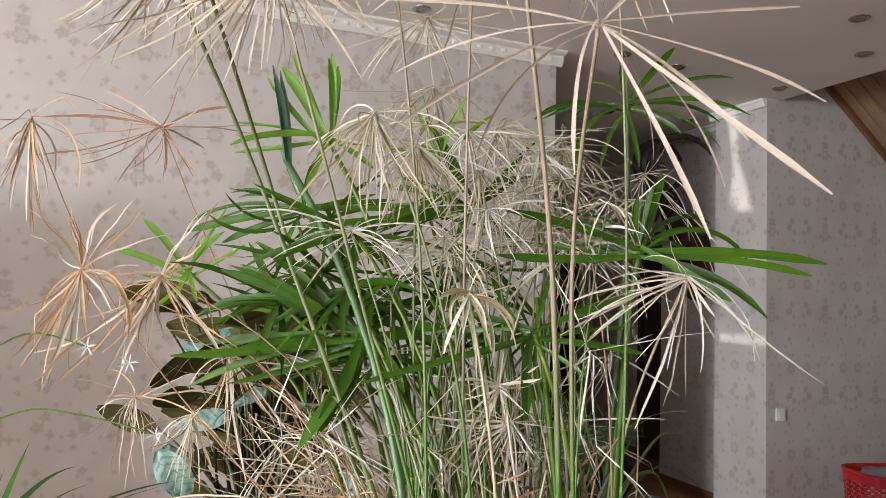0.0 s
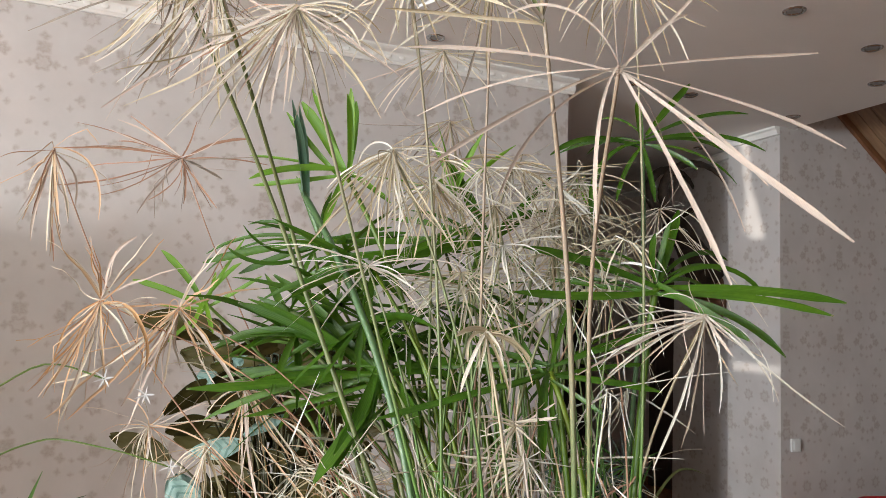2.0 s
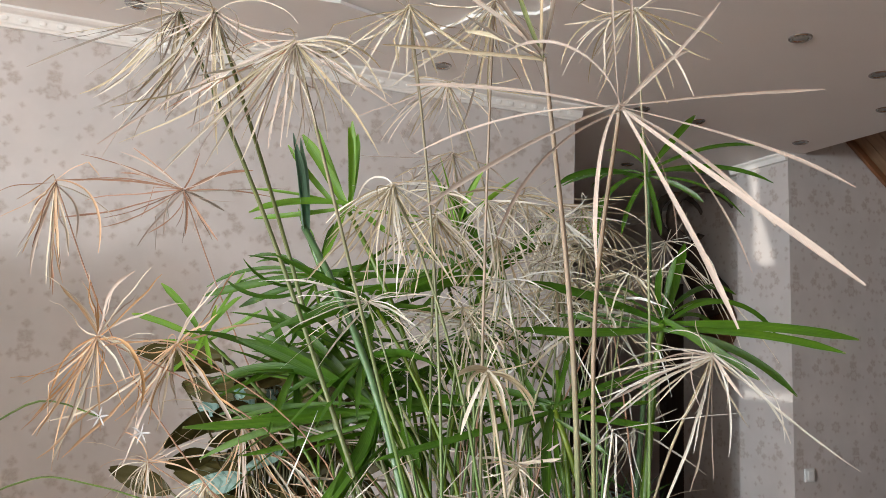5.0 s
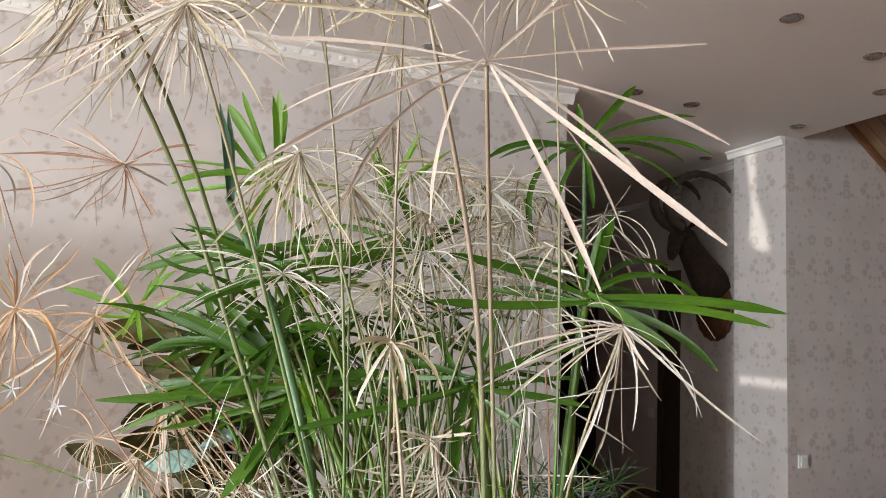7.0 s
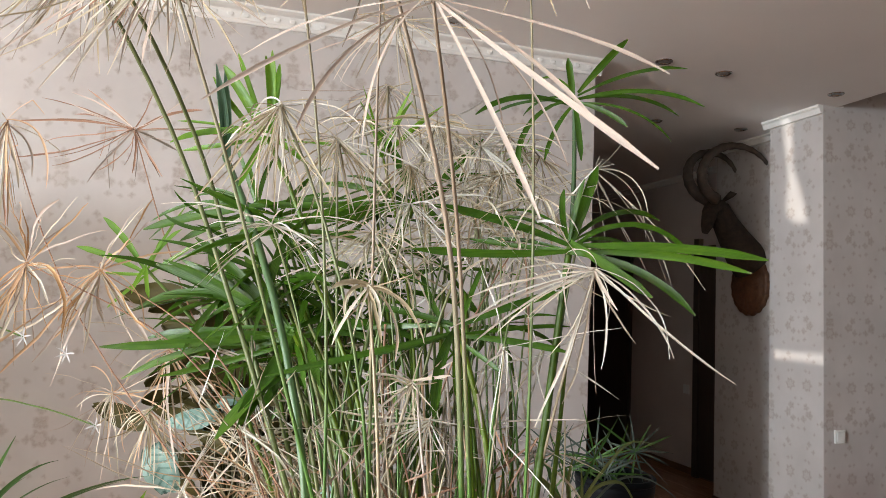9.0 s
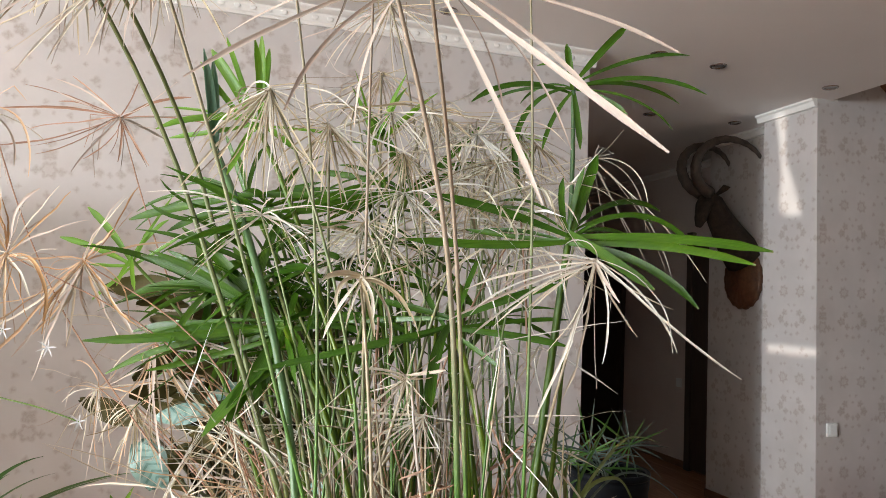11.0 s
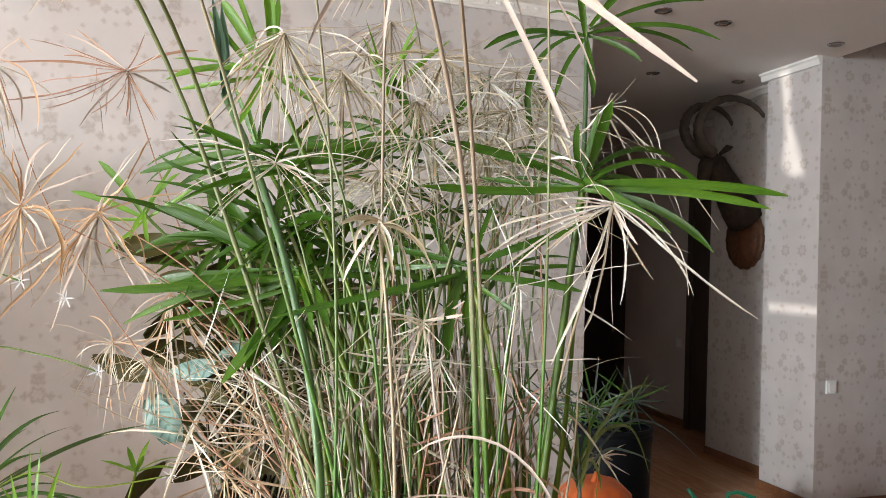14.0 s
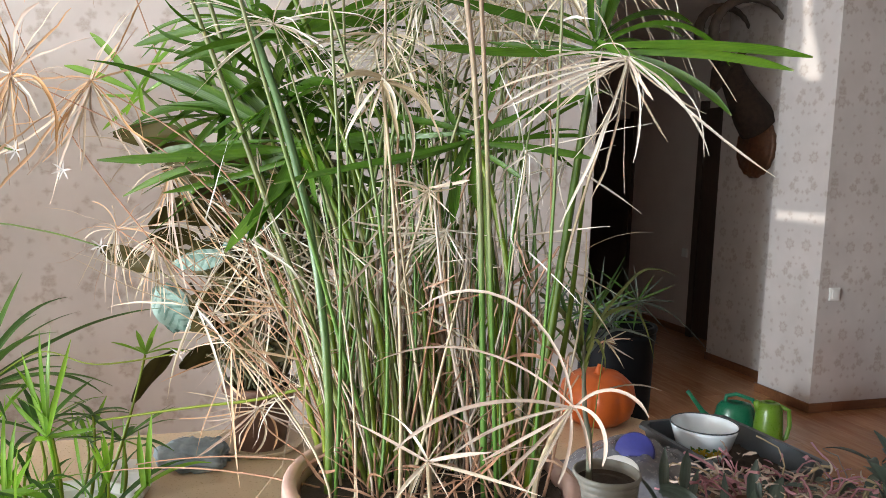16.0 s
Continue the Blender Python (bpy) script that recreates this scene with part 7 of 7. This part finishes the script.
# Switch on the stair wall, small box lower down.
sw = thing("light_switch", ROOM @ pose(1.755, 0.129, 0.738), "white plastic rocker light switch on the papered wall", "light switch")
part("plate", boxed(-0.04, 0.04, -0.012, -0.0005, -0.04, 0.04, bevel=0.004), WHITE, sw)
part("rocker", boxed(-0.026, 0.026, -0.019, -0.0125, -0.028, 0.028, bevel=0.002), WHITE, sw)
sw2 = thing("light_switch", ROOM @ pose(2.3, 2.365, 0.75, 0, 0, -90), "white light switch on the dim hall wall", "light switch")
part("plate", boxed(-0.04, 0.04, -0.012, -0.0005, -0.04, 0.04, bevel=0.004), WHITE, sw2)

# Dark doors in the hall.
hd = thing("hall_door", ROOM @ pose(2.299, 1.62, 0, 0, 0, 90), "dark stained wooden door standing in the dim hall", "door")
part("leaf", boxed(-0.18, 0.52, 0.002, 0.04, 0.02, 2.05, bevel=0.004), DARKWOOD, hd)
part("frame", boxed(0.525, 0.6, 0.002, 0.05, 0, 2.12, bevel=0.004), DARKWOOD, hd)
hd2 = thing("hall_door", ROOM @ pose(2.299, 3.3, 0, 0, 0, 90), "dark wooden door further along the hall", "door")
part("leaf", boxed(0.08, 0.92, 0.002, 0.04, 0.02, 2.05, bevel=0.004), DARKWOOD, hd2)
part("frame", boxed(0.0, 0.075, 0.002, 0.05, 0, 2.12, bevel=0.004), DARKWOOD, hd2)

# Sloping boarded soffit over the stair, with its trim.
slope = math.atan2(0.377, 0.5)
for k in range(24):
    b = boxed(0.0, 3.6, -0.098, -0.002, 0.012, 0.03, bevel=0.003, seg=1)
    o = part("board", b, ATTIC, None)
    o.matrix_basis = ROOM @ pose(1.9, 0.125 - 0.1 * k, 3.107, 0, math.degrees(slope), 0)
    if k == 0:
        soffit = thing("sloping_soffit", Matrix(), "sloping soffit of brown varnished boards above the stair", "panelling", kind="structure")
    o.parent = soffit
o = part("trim", boxed(0.0, 3.6, -0.03, -0.002, -0.035, 0.010, bevel=0.004), TRIMWOOD, soffit, "reddish wooden trim strip")
o.matrix_basis = ROOM @ pose(1.9, 0.127, 3.107, 0, math.degrees(slope), 0)

# Horned wall trophy on a carved shield: one plain shape with its shield.
HIDE = simple("dark_hide", (0.016, 0.010, 0.007, 1), (0.06, 0.036, 0.022, 1), 0.85, 30, bump=0.6)
HORN = simple("horn", (0.045, 0.032, 0.024, 1), (0.11, 0.08, 0.06, 1), 0.55, 25, bump=0.4)
SHIELD = simple("carved_wood", (0.06, 0.024, 0.011, 1), (0.16, 0.068, 0.03, 1), 0.4, 35, bump=0.6)
trophy = thing("wall_trophy", ROOM @ pose(1.868, 1.02, 1.53), "dark horned hunting trophy on a carved wooden shield", "trophy")
bm = bmesh.new()
n = 72
ring = lambda k, x: [bm.verts.new((x, k * 0.19 * math.cos(2 * math.pi * i / n) * (1 + 0.022 * math.cos(18 * 2 * math.pi * i / n)), 0.13 + k * 0.22 * math.sin(2 * math.pi * i / n) * (1 + 0.022 * math.cos(18 * 2 * math.pi * i / n)))) for i in range(n)]
rs = [ring(1.0, -0.001), ring(1.0, -0.02), ring(0.94, -0.034), ring(0.86, -0.026), ring(0.8, -0.04), ring(0.05, -0.045)]
for a, b in zip(rs, rs[1:]):
    for i in range(n):
        bm.faces.new((a[i], b[i], b[(i + 1) % n], a[(i + 1) % n]))
bm.faces.new(rs[-1])
bmesh.ops.recalc_face_normals(bm, faces=bm.faces)
part("shield", bm, SHIELD, trophy, "carved reddish wooden shield", True)
bm = bmesh.new()
neck = [(x * 0.78, y, z) for x, y, z in [(0.0, 0.0, 0.30), (-0.09, 0.0, 0.36), (-0.19, 0.01, 0.47), (-0.28, 0.02, 0.58), (-0.34, 0.03, 0.68), (-0.39, 0.03, 0.71), (-0.45, 0.02, 0.64), (-0.50, 0.0, 0.54), (-0.52, 0.0, 0.49)]]
tube(bm, neck, [0.155, 0.135, 0.11, 0.09, 0.075, 0.07, 0.056, 0.042, 0.022], 16)
for sy in (-1, 1):
    tube(bm, [(-0.28, 0.02 + 0.06 * sy, 0.73), (-0.26, 0.02 + 0.12 * sy, 0.77), (-0.25, 0.02 + 0.16 * sy, 0.77)], [0.012, 0.026, 0.004], 8)
part("mount", bm, HIDE, trophy, smooth=True)
for sy in (-1, 1):
    bm = bmesh.new()
    pts, rad = [], []
    for k in range(29):
        t = k / 28
        a = radians(255 - 235 * t)
        R = 0.205 + 0.06 * t
        pts.append((-0.27 + R * math.cos(a) + 0.04 * t, 0.02 + sy * (0.04 + 0.13 * t), 0.91 + R * 0.86 * math.sin(a)))
        rad.append(0.036 * (1 - t) ** 0.6 + 0.006 + (0.004 if k % 2 else 0))
    tube(bm, pts, rad, 10)
    part("horn", bm, HORN, trophy, "ridged curved horn", True)

# Watering cans and the basket on the floor.
def watering_can(m, mat, label, h, rx, ry, long_spout):
    ob = thing("watering_can", m, label, "watering can", "watering cans")
    body = lathe([(0, 0), (0.93, 0), (1.0, 0.03), (0.97, 0.45), (0.86, 0.82), (0.70, 0.96), (0.42, 1.0), (0.36, 0.985), (0.35, 0.9), (0, 0.88)], 40)
    for v in body.verts:
        v.co = Vector((v.co.x * rx, v.co.y * ry, v.co.z * h))
    part("body", body, mat, ob, smooth=True)
    bm = bmesh.new()
    if long_spout:
        tube(bm, [(-rx * 0.85, 0, h * 0.25), (-rx * 1.5, 0, h * 0.55), (-rx * 2.1, 0, h * 1.05), (-rx * 2.3, 0, h * 1.2)], [0.022, 0.017, 0.012, 0.014], 12)
    else:
        tube(bm, [(-rx * 0.6, 0, h * 0.8), (-rx * 0.85, 0, h * 0.94), (-rx * 0.95, 0, h * 0.98)], [0.03, 0.02, 0.012], 10)
    part("spout", bm, mat, ob, smooth=True)
    bm = bmesh.new()
    if long_spout:
        tube(bm, [(-rx * 0.5, 0, h * 0.93), (-rx * 0.45, 0, h * 1.17), (0, 0, h * 1.25), (rx * 0.75, 0, h * 1.12), (rx * 1.15, 0, h * 0.7), (rx * 1.05, 0, h * 0.35), (rx * 0.9, 0, h * 0.28)], 0.013, 10)
    else:
        tube(bm, [(rx * 0.6, 0, h * 0.93), (rx * 1.25, 0, h * 0.85), (rx * 1.35, 0, h * 0.5), (rx * 1.2, 0, h * 0.22), (rx * 0.85, 0, h * 0.15)], 0.012, 10)
    part("handle", bm, mat, ob, smooth=True)
    return ob


watering_can(ROOM @ pose(0.62, 0.35, 0.0, 0, 0, -30) @ pose(0, 0, 0), CANGREEN, "dark green plastic watering can on the floor", 0.2, 0.13, 0.1, True).matrix_basis = pose(1.46, 4.09, 0.001, 0, 0, -8) @ Matrix.Scale(0.87, 4)
watering_can(Matrix(), CANLIME, "lime green plastic watering jug on the floor", 0.235, 0.076, 0.076, False).matrix_basis = pose(1.58, 3.92, 0.001, 0, 0, -15)

basket = thing("laundry_basket", pose(2.68, 4.34, 0.001, 0, 0, 10), "red perforated plastic laundry basket on the floor", "basket")
bm = bmesh.new()
N, ROWS_B, HB = 56, 30, 0.46
def bpt(i, j):
    a = 2 * math.pi * i / N
    k = 0.155 + 0.03 * j / ROWS_B
    c, s_ = math.cos(a), math.sin(a)
    sq = (abs(c) ** 4 + abs(s_) ** 4) ** -0.25
    return Vector((k * 1.2 * sq * c, k * 0.95 * sq * s_, HB * j / ROWS_B))
vg = [[bm.verts.new(bpt(i, j)) for i in range(N)] for j in range(ROWS_B + 1)]
for j in range(ROWS_B):
    for i in range(N):
        if 4 <= j <= ROWS_B - 5 and (i + j) % 2 == 0:
            continue
        bm.faces.new((vg[j][i], vg[j][(i + 1) % N], vg[j + 1][(i + 1) % N], vg[j + 1][i]))
bm.faces.new(vg[0][::-1])
shell = part("shell", bm, REDPLASTIC, basket)
md = shell.modifiers.new("thick", "SOLIDIFY")
md.thickness = 0.003
bm = bmesh.new()
tube(bm, [bpt(i, ROWS_B) for i in range(N)] + [bpt(0, ROWS_B)], 0.007, 8, False)
part("rim", bm, REDPLASTIC, basket, smooth=True)
bm = bmesh.new()
bmesh.ops.create_icosphere(bm, subdivisions=3, radius=1)
for v in bm.verts:
    k = 1 + 0.4 * noise.noise(v.co * 2.2)
    v.co = Vector((v.co.x * 0.16 * k, v.co.y * 0.12 * k, 0.44 + v.co.z * 0.035 * k))
part("clothes", bm, RAG, basket, "grey washing heaped in the basket", True)
